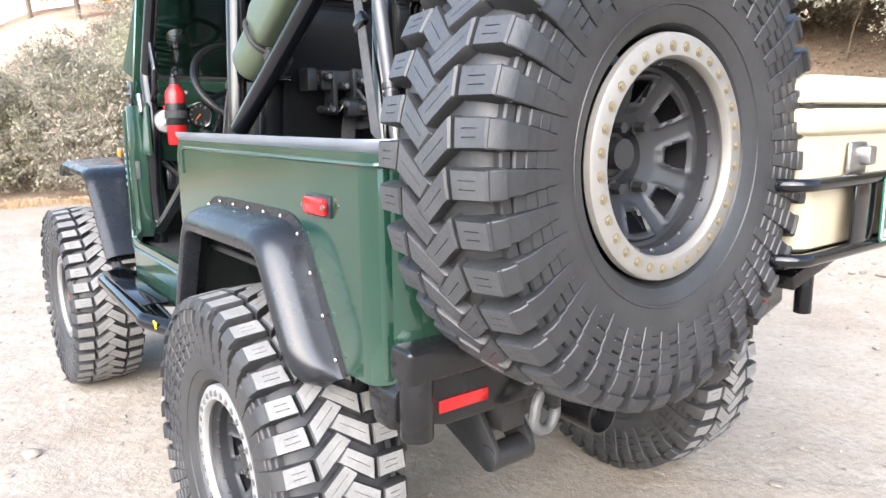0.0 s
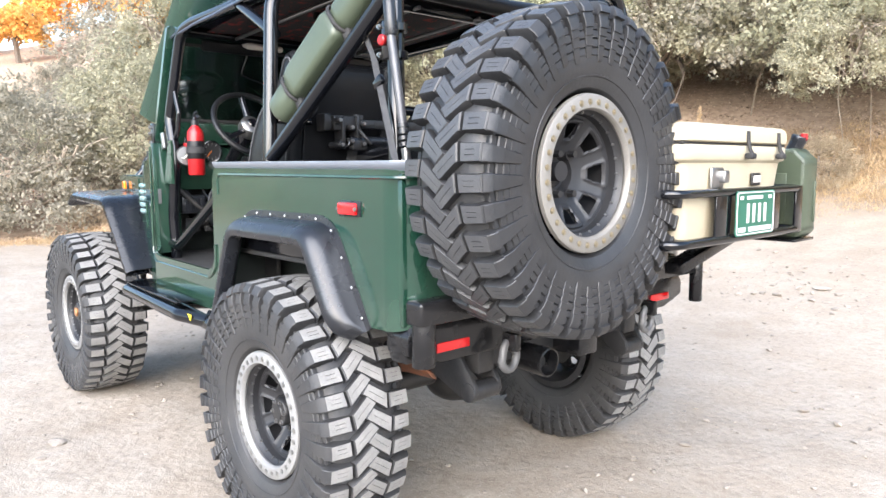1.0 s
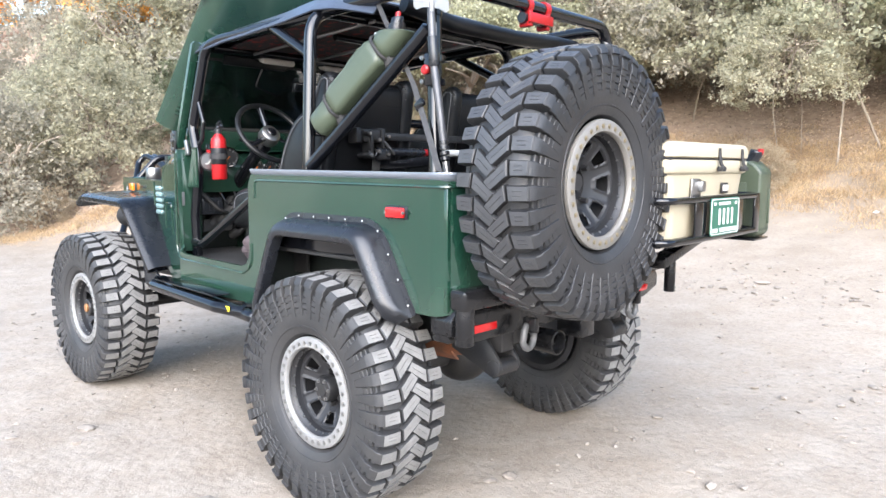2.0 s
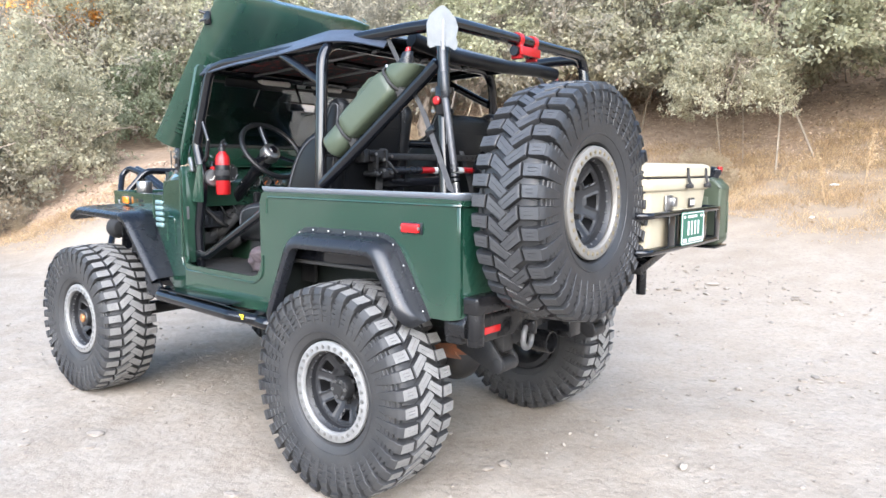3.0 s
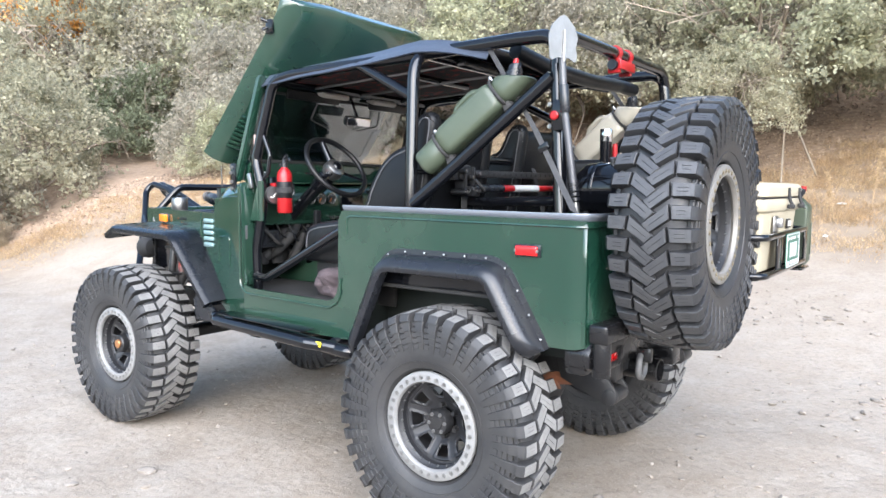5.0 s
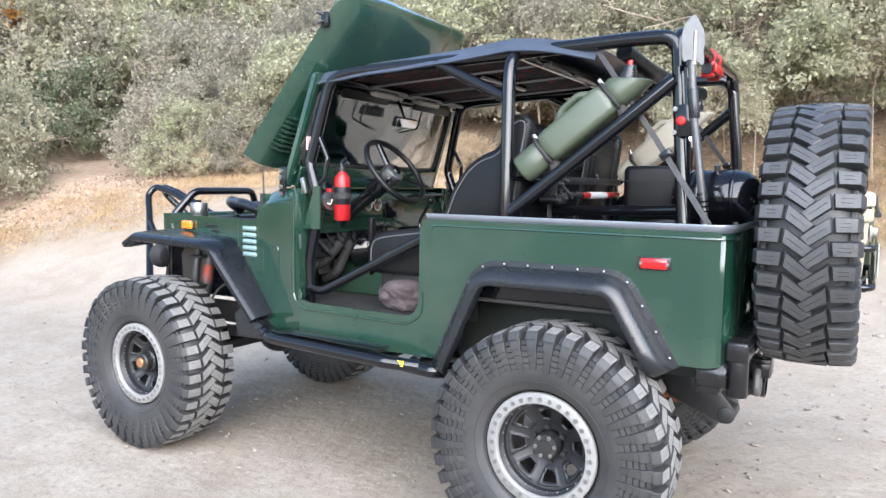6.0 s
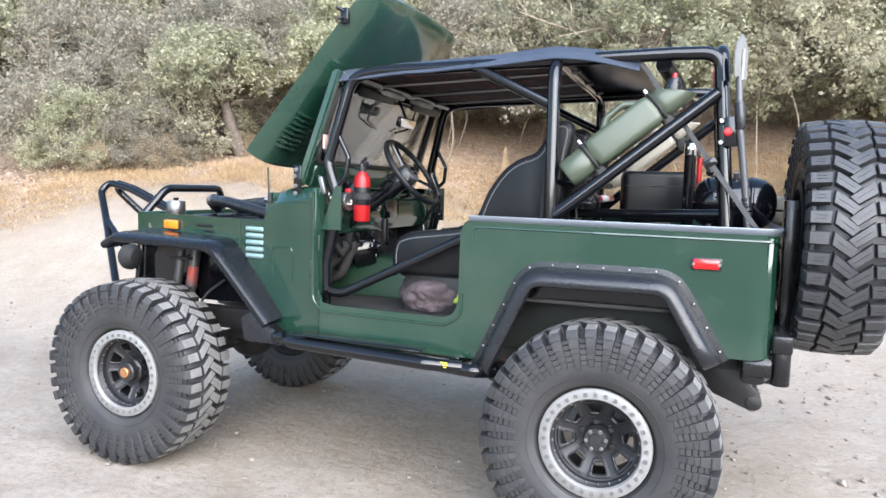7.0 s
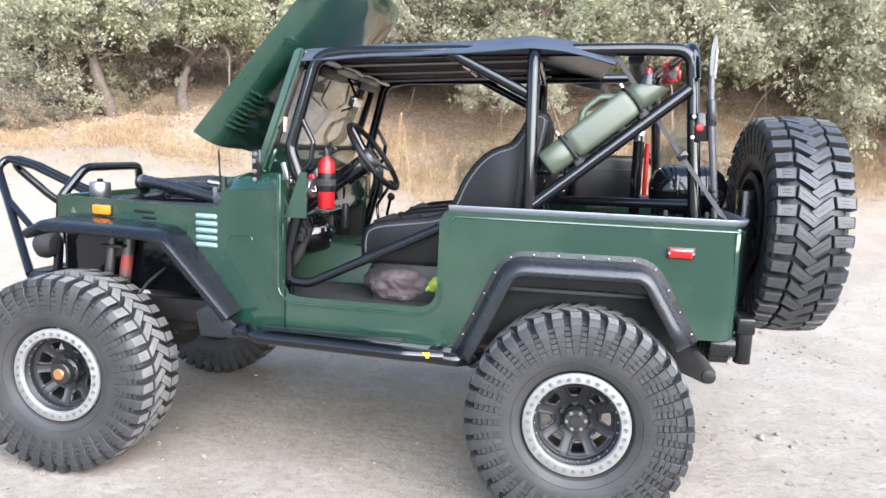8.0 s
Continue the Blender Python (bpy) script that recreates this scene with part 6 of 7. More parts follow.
def lifting_jack():
    root = empty("lifting_jack", "black farm jack with a red handle slung across the cage", "jack", at=(0.16, 0.0, 1.42))
    bar = box(-0.008, 0.008, -0.52, 0.50, 0.03, 0.062, 0.003)
    part("bar", bar, DARK_STEEL, root)
    for k in range(20):
        part("bar_hole", rod((-0.0095, -0.48 + 0.05 * k, 0.046), (-0.0085, -0.48 + 0.05 * k, 0.046), 0.007, seg=10), MAT_RUBBER, root)
    part("handle", rod((-0.02, -0.42, -0.02), (-0.02, 0.12, -0.02), 0.016, seg=14), RED, root, "red handle tube")
    part("handle_label", rod((-0.02, -0.22, -0.02), (-0.02, 0.02, -0.02), 0.0168, seg=14), WHITE, root, "white band with plain bars")
    part("handle_grip", rod((-0.02, 0.12, -0.02), (-0.02, 0.40, -0.02), 0.018, seg=14), SATIN, root)
    runner = box(-0.034, 0.026, 0.36, 0.375, -0.045, 0.075, 0.004)
    box(-0.034, 0.026, 0.425, 0.44, -0.05, 0.07, 0.004, bm=runner)
    box(-0.022, 0.018, 0.345, 0.47, 0.018, 0.074, 0.008, bm=runner)
    box(-0.040, -0.010, 0.33, 0.40, -0.055, -0.015, 0.008, bm=runner)
    part("runner", runner, DARK_STEEL, root, "blackened jack mechanism")
    for y, z in ((0.352, -0.03), (0.352, 0.045), (0.405, 0.03), (0.405, -0.02), (0.458, 0.055), (0.45, -0.035)):
        part("climbing_pin", rod((-0.046, y, z), (0.034, y, z), 0.0115, seg=12, bevel=0.002), DARK_STEEL, root)
        part("pin_head", rod((-0.052, y, z), (-0.045, y, z), 0.007, seg=8), STEEL, root)
    part("spring", tube([(-0.03 + 0.012 * math.cos(a), 0.40 + 0.006 * a, -0.03 + 0.012 * math.sin(a)) for a in np.linspace(0, 30, 60) / 3], 0.0022, seg=5), STEEL, root)
    part("reversing_latch", tube([(-0.03, 0.36, 0.02), (-0.055, 0.35, -0.01), (-0.06, 0.33, -0.03)], 0.007, 0.02, seg=8), DARK_STEEL, root)
    part("foot", box(-0.03, 0.03, 0.485, 0.515, 0.015, 0.078, 0.006), DARK_STEEL, root)
    for y in (0.55, -0.55):
        part("mount", rod((0.0, y, 0.046), (0.08, y * 1.17, 0.05), 0.01), BLACK, root)


lifting_jack()


# ---- load in the tub ----
def soft_case():
    root = empty("padded_case", "black vinyl padded case standing in the tub", "case", at=(-0.10, -0.40, 1.285))
    b = box(-0.185, 0.185, -0.10, 0.10, 0.0, 0.262, 0.03, 4)
    bmesh.ops.transform(b, matrix=pose(0, 0, 0, 0, 0, 12), verts=b.verts)
    part("case", b, LEATHER, root, smooth=50)
    m = pose(0, 0, 0, 0, 0, 12)
    part("seam", tube([m @ Vector(p) for p in ((-0.186, 0.08, 0.185), (-0.184, 0.1005, 0.185), (0.184, 0.1005, 0.185), (0.186, 0.08, 0.185))], 0.003, 0.01, seg=6), MAT_RUBBER, root)
    part("stand", box(-0.08, 0.08, -0.08, 0.08, -0.035, 0.002, 0.006), DARK_STEEL, root)
    part("post", box(-0.03, 0.03, -0.03, 0.03, -0.36, -0.03, 0.004), DARK_STEEL, root)


soft_case()


def air_tank():
    m = pose(-0.30, 0.20, 1.40, 0, -90, 0)
    root = tagged(new("air_tank"), "glossy black domed air tank lying in the tub", "air tank")
    root.matrix_basis = m
    part("shell", lathe([(0, -0.015), (0.04, -0.012), (0.085, 0.008), (0.108, 0.045), (0.112, 0.075), (0.112, 0.235), (0.104, 0.275), (0.08, 0.305), (0.045, 0.322), (0, 0.328)], 40), BLACK, root, smooth=60)
    part("weld_band", lathe([(0.1125, 0.085), (0.1145, 0.088), (0.1145, 0.100), (0.1125, 0.103)], 40), BLACK, root)
    part("weld_band", lathe([(0.1125, 0.215), (0.1145, 0.218), (0.1145, 0.228), (0.1125, 0.231)], 40), BLACK, root)
    for z in (0.06, 0.24):
        part("foot", box(-0.18, -0.09, -0.07, 0.07, z - 0.01, z + 0.01, 0.003), DARK_STEEL, root)
    part("fitting", rod((0.10, 0.03, 0.16), (0.13, 0.04, 0.16), 0.012), STEEL, root)


air_tank()


def pump():
    root = empty("hand_pump", "black tube pump with pale collar standing in the tub", "pump", at=(-0.26, -0.15, 1.25))
    part("barrel", rod((0, 0, 0), (0, 0, 0.37), 0.027, seg=16), BLACK, root)
    part("collar", rod((0, 0, 0.37), (0, 0, 0.43), 0.029, seg=16, bevel=0.004), CHROME, root, "pale bright collar")
    part("red_sleeve", rod((-0.045, 0, 0.10), (-0.045, 0, 0.36), 0.012, seg=12), RED, root, "red sleeve")


pump()


def bundle(name, at, size, mat, label, category, seed):
    bm = bmesh.new()
    bmesh.ops.create_icosphere(bm, subdivisions=5, radius=1)
    for v in bm.verts:
        p = v.co.copy()
        k = 1 + 0.22 * noise.noise(p * 1.6 + Vector((seed, 0, 0))) + 0.10 * abs(noise.noise(p * 4.2 + Vector((0, seed, 0)))) - 0.10 * abs(noise.noise(Vector((p.x * 6, p.y * 2, p.z * 3 + seed))))
        v.co = Vector((p.x * size[0] * k, p.y * size[1] * k, max(p.z * size[2] * k, -size[2] * 0.75)))
    ob = link_mesh(name, bm, mat, None, 60)
    ob.location = at
    return tagged(ob, label, category)


bundle("folded_jacket", (0.81, 0.45, 0.945), (0.17, 0.18, 0.105), GREY_CLOTH, "crumpled mauve-grey fleece jacket on the cab floor", "jacket", 2)
bundle("work_glove", (0.625, 0.50, 0.955), (0.075, 0.09, 0.075), LIME_CLOTH, "crumpled lime-green work gloves behind the jacket", "gloves", 9)


SHOCK_GREY = material("grey_shock_body", (0.055, 0.055, 0.058), 0.4, metal=0.4, second=(0.10, 0.098, 0.095), scale=12, amount=0.5)


# ---- cab ----
def tub_inside():
    rim = [(x, plan_y(x) - 0.012) for x in (0.56, 0.9, 1.2, 1.35, 1.5, 1.61)]
    part("cab_floor", prism(rim + [(x, -y) for x, y in rim[::-1]], 0.017, "z", 0.845), FLOOR_PAINT, vehicle)
    part("load_floor", box(-0.53, 0.56, -0.735, 0.735, 0.985, 1.0, 0.003), MAT_RUBBER, vehicle)
    part("floor_step", box(0.552, 0.565, -0.73, 0.73, 0.862, 0.99, 0.002), FLOOR_PAINT, vehicle)
    tunnel = prism([(-0.24, 0.862), (-0.17, 1.06), (0.17, 1.06), (0.24, 0.862)], 1.0, "x", 0.6, 0.02)
    part("transmission_tunnel", tunnel, FLOOR_PAINT, vehicle)
    # near-black colour holds the shade below the dash
    part("firewall", box(1.595, 1.615, 0.02 - plan_y(1.61), plan_y(1.61) - 0.02, 0.86, 1.39, 0.003), UNDERSIDE_AND_SHADE, vehicle)
    for sg in (1, -1):
        mat = prism([(0.62, 0.0), (1.55, 0.0), (1.55, 0.40), (0.62, 0.40)], 0.008, "z", 0.863, m=pose(0, 0.27 if sg > 0 else -0.67, 0))
        part("floor_mat", mat, MAT_RUBBER, vehicle)
        # wheel housings
        well = box(-0.50, 0.52, sg * 0.50, sg * 0.738, 1.0, 1.16, 0.012)
        part("wheel_housing", well, BLACK, vehicle)
        # housing walls painted near black for the shade inside the arch
        part("housing_inner", box(-0.50, 0.52, sg * 0.49, sg * 0.50, 0.74, 1.0, 0.002), UNDERSIDE_AND_SHADE, vehicle)
        part("housing_end", box(0.518, 0.528, sg * 0.50, sg * 0.735, 0.73, 1.0, 0.002), UNDERSIDE_AND_SHADE, vehicle)
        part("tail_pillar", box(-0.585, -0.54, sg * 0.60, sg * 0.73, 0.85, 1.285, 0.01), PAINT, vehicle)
        # far kick panel painted near black for shade; the near one stays green
        part("kick_panel", box(1.30, 1.59, sg * 0.62, sg * 0.63, 0.862, 1.39, 0.003), FLOOR_PAINT if sg > 0 else UNDERSIDE_AND_SHADE, vehicle)
        part("cowl_inner", box(1.298, 1.312, sg * 0.60, sg * 0.722, 0.90, 1.42, 0.002), PAINT, vehicle)


tub_inside()


def seat(y, group="front seats"):
    root = empty("bucket_seat", "black vinyl high-back bucket seat with grey piping", "seat", group, at=(0.62, y, 0.98))
    # side panels: one piece from the cushion's nose up to the headrest
    side = [(0.35, 0.06), (0.355, 0.19), (0.31, 0.245), (0.14, 0.268), (0.01, 0.285), (-0.045, 0.33), (-0.085, 0.44), (-0.155, 0.54), (-0.225, 0.588), (-0.295, 0.605), (-0.325, 0.66), (-0.36, 0.735), (-0.42, 0.745), (-0.455, 0.71), (-0.435, 0.60), (-0.39, 0.30), (-0.32, 0.06)]
    curve = [(p.x, p.z) for p in softened([(a, 0, b) for a, b in side])]
    for sg in (1, -1):
        part("side_panel", prism(curve, 0.065, "y", 0.175 if sg > 0 else -0.24, 0.022), LEATHER, root, smooth=60)
        flat = [Vector((a, 0, b)) for a, b in curve if b > 0.1]
        inner = inset_path(flat, -0.026)
        part("piping", tube([(p.x, sg * 0.2405, p.z) for p in inner], 0.0032, seg=6), PIPING, root, "grey piping")
    part("cushion", box(-0.20, 0.362, -0.185, 0.185, 0.04, 0.215, 0.045, 4), LEATHER, root, smooth=60)
    for k in range(4):
        part("cushion_roll", tube([(-0.10 + 0.125 * k, -0.165, 0.208), (-0.10 + 0.125 * k, 0.165, 0.208)], 0.052, seg=12, flat=0.45), LEATHER, root)
    back = [(-0.03, 0.22), (-0.10, 0.38), (-0.18, 0.52), (-0.28, 0.60), (-0.345, 0.70), (-0.39, 0.725), (-0.43, 0.69), (-0.415, 0.55), (-0.37, 0.30), (-0.30, 0.10)]
    spine = [(p.x, p.z) for p in softened([(a, 0, b) for a, b in back])]
    part("backrest", prism(spine, 0.37, "y", -0.185, 0.02), LEATHER, root, smooth=60)
    for sg in (1, -1):
        part("rail", box(-0.2, 0.3, sg * 0.18, sg * 0.20, -0.115, 0.062, 0.004), DARK_STEEL, root)


seat(0.37)
seat(-0.37)


def steering():
    hub = Vector((0.993, 0.368, 1.498))
    axis = Vector((-0.80, 0.0, 0.60)).normalized()
    m = Matrix.Translation(hub) @ axis.to_track_quat("Z", "Y").to_matrix().to_4x4()
    root = part("steering_wheel", tube([m @ Vector((0.178 * math.cos(a), 0.178 * math.sin(a), 0.01)) for a in [2 * math.pi * k / 40 for k in range(40)]], 0.0135, seg=10, closed=True), LEATHER, vehicle, "black steering wheel with bright centre")
    for a in (90, 210, 330):
        c, s = math.cos(radians(a)), math.sin(radians(a))
        part("spoke", tube([m @ Vector((0.03 * c, 0.03 * s, -0.01)), m @ Vector((0.17 * c, 0.17 * s, 0.008))], 0.014, seg=8, flat=0.4), BLACK, root)
    part("horn_pad", lathe([(0, 0.024), (0.034, 0.022), (0.050, 0.010), (0.054, -0.03), (0.044, -0.05)], 24, m=m), STEEL, root, "bright metal hub")
    part("horn_button", lathe([(0, 0.030), (0.020, 0.028), (0.026, 0.022)], 20, m=m), BLACK, root)
    part("steering_column", rod(hub - axis * 0.04, hub - axis * 0.55, 0.032, 0.036, seg=16), BLACK, vehicle)
    part("column_shroud", rod(hub - axis * 0.05, hub - axis * 0.16, 0.045, seg=16, bevel=0.006), BLACK, vehicle)
    part("stalk", rod(hub - axis * 0.08, hub - axis * 0.08 + Vector((0.0, 0.14, 0.02)), 0.006), BLACK, vehicle)


steering()


def child_bolt(m):
    return lathe([(0, 0.006), (0.006, 0.006), (0.008, 0.003), (0.008, 0)], 8, m=m)


def dashboard():
    curves = []
    for x, z in ((1.315, 1.20), (1.30, 1.24), (1.305, 1.36), (1.33, 1.405), (1.42, 1.425)):
        curves.append([Vector((x, -0.62 + 1.24 * k / 10, z)) for k in range(11)])
    dash = part("dashboard", loft(curves, thick=0.01), PAINT, vehicle)
    for y, z, r in ((0.44, 1.385, 0.052), (0.26, 1.335, 0.034), (0.18, 1.335, 0.034), (0.10, 1.335, 0.034), (0.34, 1.30, 0.030)):
        m = pose(1.298 if r < 0.05 else 1.285, y, z, 0, -90, 0)
        g = part("gauge", lathe([(0, 0.004), (r * 0.86, 0.004), (r * 0.9, 0.012), (r, 0.012), (r * 1.02, -0.012), (r, -0.03)], 28, m=m), CHROME, dash, "round gauge with bright bezel")
        part("dial_face", lathe([(0, 0.0048), (r * 0.85, 0.0048)], 24, m=m), GAUGE, g)
        part("needle", box(-0.002, 0.002, -0.003, r * 0.72, 0.0055, 0.007, m=m @ pose(0, 0, 0, 0, 0, 50)), ORANGE, g, "orange needle")
        for k in range(9):
            a = radians(-130 + 32 * k)
            part("tick", box(-0.0012, 0.0012, r * 0.62, r * 0.80, 0.0052, 0.0062, m=m @ pose(0, 0, 0, 0, 0, math.degrees(a))), WHITE, g)
    for y in (0.05, 0.0, -0.05, 0.10):
        part("switch", rod((1.30, y, 1.225), (1.275, y, 1.225), 0.009, seg=10), STEEL, dash)
    part("centre_panel", box(1.285, 1.31, -0.16, 0.02, 1.26, 1.36, 0.006), BLACK, dash)
    part("grab_bar", tube([(1.30, -0.2, 1.37), (1.25, -0.22, 1.385), (1.25, -0.52, 1.385), (1.30, -0.54, 1.37)], 0.010, 0.03, seg=8), BLACK, dash)
    lever = [((1.02, 0.06, 1.06), (1.05, 0.05, 1.25), (0.98, 0.05, 1.36)), ((1.0, -0.04, 1.06), (1.02, -0.05, 1.2), (1.0, -0.05, 1.29)), ((0.92, 0.10, 1.06), (0.93, 0.12, 1.15), (0.90, 0.13, 1.21))]
    for pts in lever:
        root = part("gear_lever", tube(pts, 0.008, 0.05, seg=8), BLACK, vehicle)
        bm = bmesh.new()
        bmesh.ops.create_uvsphere(bm, u_segments=14, v_segments=10, radius=0.021)
        bmesh.ops.transform(bm, matrix=Matrix.Translation(pts[-1]), verts=bm.verts)
        part("knob", bm, LEATHER, root)
        part("boot", lathe([(0.055, 0), (0.045, 0.02), (0.05, 0.028), (0.035, 0.05), (0.038, 0.058), (0.02, 0.085)], 20, m=Matrix.Translation(pts[0])), MAT_RUBBER, root)
    for k, y in enumerate((0.50, 0.40, 0.28)):
        root = part("pedal", box(1.40, 1.42, y - 0.035, y + 0.035, 0.98, 1.05, 0.006), MAT_RUBBER, vehicle)
        part("pedal_arm", rod((1.41, y, 1.03), (1.50, y, 1.22), 0.008), BLACK, root)
    part("heater_box", box(1.36, 1.56, -0.22, 0.12, 1.10, 1.30, 0.02), BLACK, vehicle)
    part("heater_duct", tube([(1.40, 0.28, 1.25), (1.38, 0.40, 1.12), (1.42, 0.48, 1.02)], 0.03, 0.08, seg=12), MAT_RUBBER, vehicle)
    part("wire_loom", tube([(1.30, 0.60, 1.20), (1.28, 0.5, 1.10), (1.36, 0.4, 1.08), (1.45, 0.3, 1.15)], 0.010, 0.06, seg=8), MAT_RUBBER, vehicle)
    part("radio_box", box(1.27, 1.36, 0.08, 0.20, 1.10, 1.19, 0.008), LEATHER, vehicle)
    part("handset", box(1.10, 1.13, 0.36, 0.40, 1.16, 1.28, 0.01), LEATHER, vehicle)
    lamp_back = part("spot_lamp", lathe([(0, 0.030), (0.03, 0.028), (0.044, 0.016), (0.047, 0.0), (0.042, -0.012), (0, -0.014)], 26, m=look((1.20, 0.60, 1.36), (0.6, 0.72, 1.36))), STEEL, vehicle, "small bright round lamp on the post")
    part("lamp_glass", lathe([(0, 0.0312), (0.028, 0.0295)], 22, m=look((1.20, 0.60, 1.36), (0.6, 0.72, 1.36))), GAUGE, lamp_back)
    part("under_dash_panel", box(1.47, 1.485, -0.60, 0.60, 0.98, 1.21, 0.004), MAT_RUBBER, vehicle)
    blower = part("blower", lathe([(0, 0.075), (0.05, 0.075), (0.062, 0.062), (0.092, 0.058), (0.098, 0.045), (0.098, -0.05), (0.06, -0.07), (0, -0.07)], 28, m=pose(1.34, 0.16, 1.10, 0, -80, 25)), BLACK, vehicle, "round black heater blower under the dash")
    part("blower_cap", lathe([(0, 0.100), (0.022, 0.098), (0.030, 0.088), (0.032, 0.074)], 20, m=pose(1.34, 0.16, 1.10, 0, -80, 25)), SATIN, blower)
    for a in range(6):
        part("blower_screw", child_bolt(pose(1.34, 0.16, 1.10, 0, -80, 25) @ pose(0.077 * math.cos(a * 1.047), 0.077 * math.sin(a * 1.047), 0.058)), STEEL, blower)
    for y0, y1, z1, r in ((0.30, 0.44, 1.05, 0.030), (0.05, -0.10, 1.02, 0.034), (0.22, 0.33, 0.98, 0.026)):
        duct = tube([(1.36, y0, 1.20), (1.34, (y0 + y1) / 2, 1.13), (1.38, y1, z1), (1.46, y1, z1 - 0.03)], r, 0.05, seg=14)
        part("duct", duct, MAT_RUBBER, vehicle)
        for f in (0.15, 0.5, 0.85):
            p = Vector((1.36, y0, 1.20)).lerp(Vector((1.34, (y0 + y1) / 2, 1.13)), f)
            q = p + (Vector((1.34, (y0 + y1) / 2, 1.13)) - Vector((1.36, y0, 1.20))).normalized() * 0.008
            part("duct_rib", rod(p, q, r * 1.12, seg=14), SATIN, vehicle)
    fuse = part("fuse_box", box(1.32, 1.38, 0.46, 0.58, 1.08, 1.17, 0.008), SATIN, vehicle)
    for k in range(4):
        part("fuse", box(1.314, 1.322, 0.475 + 0.026 * k, 0.491 + 0.026 * k, 1.10, 1.15, 0.002), SATIN, fuse)
    for k in range(9):
        y = 0.56 - 0.085 * k
        sag = 0.05 + 0.05 * ((k * 7) % 5) / 5
        part("wire", tube([(1.33, y, 1.205), (1.31, y - 0.03, 1.205 - sag), (1.34, y - 0.09, 1.19 - sag), (1.40, y - 0.12, 1.20)], 0.0045, 0.03, seg=6), BLACK if k % 2 else SATIN, vehicle)
    part("gear_boot_plate", box(0.86, 1.12, -0.10, 0.18, 1.058, 1.072, 0.006), MAT_RUBBER, vehicle)


dashboard()
for sg in (1, -1):
    part("harness_strap", strap([(0.24, sg * 0.30, 1.56), (0.215, sg * 0.30, 1.53), (0.19, sg * 0.36, 1.33), (0.15, sg * 0.40, 1.05)], 0.045, across=(0, 1, 0.2)), WEBBING, vehicle)
    part("harness_loop", box(0.21, 0.27, sg * 0.28 - 0.025, sg * 0.28 + 0.025, 1.51, 1.56, 0.01), MAT_RUBBER, vehicle)


# ---- engine bay and nose ----
def engine_bay():
    part("inner_floor", box(1.63, 2.54, -0.40, 0.40, 0.93, 0.945, 0.002), DARK_STEEL, vehicle)
    for sg in (1, -1):
        part("inner_wing", box(1.66, 2.545, sg * 0.405, sg * 0.415, 0.80, 1.25, 0.003), BLACK, vehicle)
        part("wing_top", prism([(1.63, sg * 0.41), (2.54, sg * 0.41), (2.54, sg * 0.482), (1.63, sg * 0.655)], 0.006, "z", 1.222), PAINT, vehicle)
    part("engine_block", box(1.68, 2.26, -0.18, 0.18, 0.80, 1.20, 0.03), DARK_STEEL, vehicle)
    part("valve_cover", box(1.72, 2.22, -0.11, 0.11, 1.20, 1.27, 0.03, 3), BLACK, vehicle)
    part("radiator", box(2.38, 2.44, -0.33, 0.33, 0.85, 1.245, 0.01), BLACK, vehicle)
    part("radiator_shroud", box(2.30, 2.38, -0.30, 0.30, 0.90, 1.25, 0.03), SATIN, vehicle)
    part("grille", box(2.54, 2.565, -0.47, 0.47, 1.10, 1.262, 0.01), PAINT, vehicle)
    part("lower_valance", box(2.545, 2.562, -0.44, 0.44, 0.86, 1.10, 0.008), BUMPER_BLACK, vehicle)
    part("grille_mesh", box(2.566, 2.572, -0.26, 0.26, 0.98, 1.19, 0.003), MAT_RUBBER, vehicle)
    tank = part("header_tank", lathe([(0, 0), (0.048, 0), (0.05, 0.004), (0.05, 0.07), (0.046, 0.078), (0, 0.08)], 28, m=pose(2.427, 0.332, 1.245)), STEEL, vehicle, "bright steel round reservoir")
    part("cap", rod((2.427, 0.332, 1.325), (2.427, 0.332, 1.34), 0.014), BLACK, tank)
    hose = tube([(2.33, 0.10, 1.28), (2.27, 0.24, 1.335), (2.10, 0.30, 1.325), (1.80, 0.32, 1.265), (1.72, 0.30, 1.22)], 0.030, 0.12, seg=14, corner=8)
    part("radiator_hose", hose, SATIN, vehicle, "thick grey-black hose")
    part("hose_clip", rod((2.245, 0.25, 1.333), (2.225, 0.257, 1.333), 0.033, seg=18), STEEL, vehicle)
    part("air_duct", tube([(2.34, -0.12, 1.28), (2.05, -0.10, 1.31), (1.85, -0.12, 1.29)], 0.05, 0.1, seg=14), MAT_RUBBER, vehicle)
    part("air_box", box(1.82, 2.22, -0.16, 0.12, 1.27, 1.335, 0.02), SATIN, vehicle)
    carb = box(1.70, 1.78, 0.30, 0.40, 1.24, 1.33, 0.01)
    for a, b in (((1.68, 0.34, 1.33), (1.82, 0.36, 1.35)), ((1.72, 0.28, 1.31), (1.74, 0.45, 1.32)), ((1.76, 0.38, 1.29), (1.70, 0.46, 1.27)), ((1.73, 0.35, 1.33), (1.73, 0.36, 1.38))):
        rod(a, b, 0.014, bm=carb)
    part("brake_booster", carb, STEEL, vehicle, "bright throttle fittings")
    part("fluid_reservoir", rod((1.66, 0.47, 1.24), (1.66, 0.47, 1.36), 0.032, seg=18, bevel=0.004), TAN_CAN, vehicle)
    part("cable", tube([(1.76, 0.20, 1.27), (1.86, 0.14, 1.37), (1.98, 0.02, 1.345)], 0.005, 0.05, seg=6), MAT_RUBBER, vehicle)
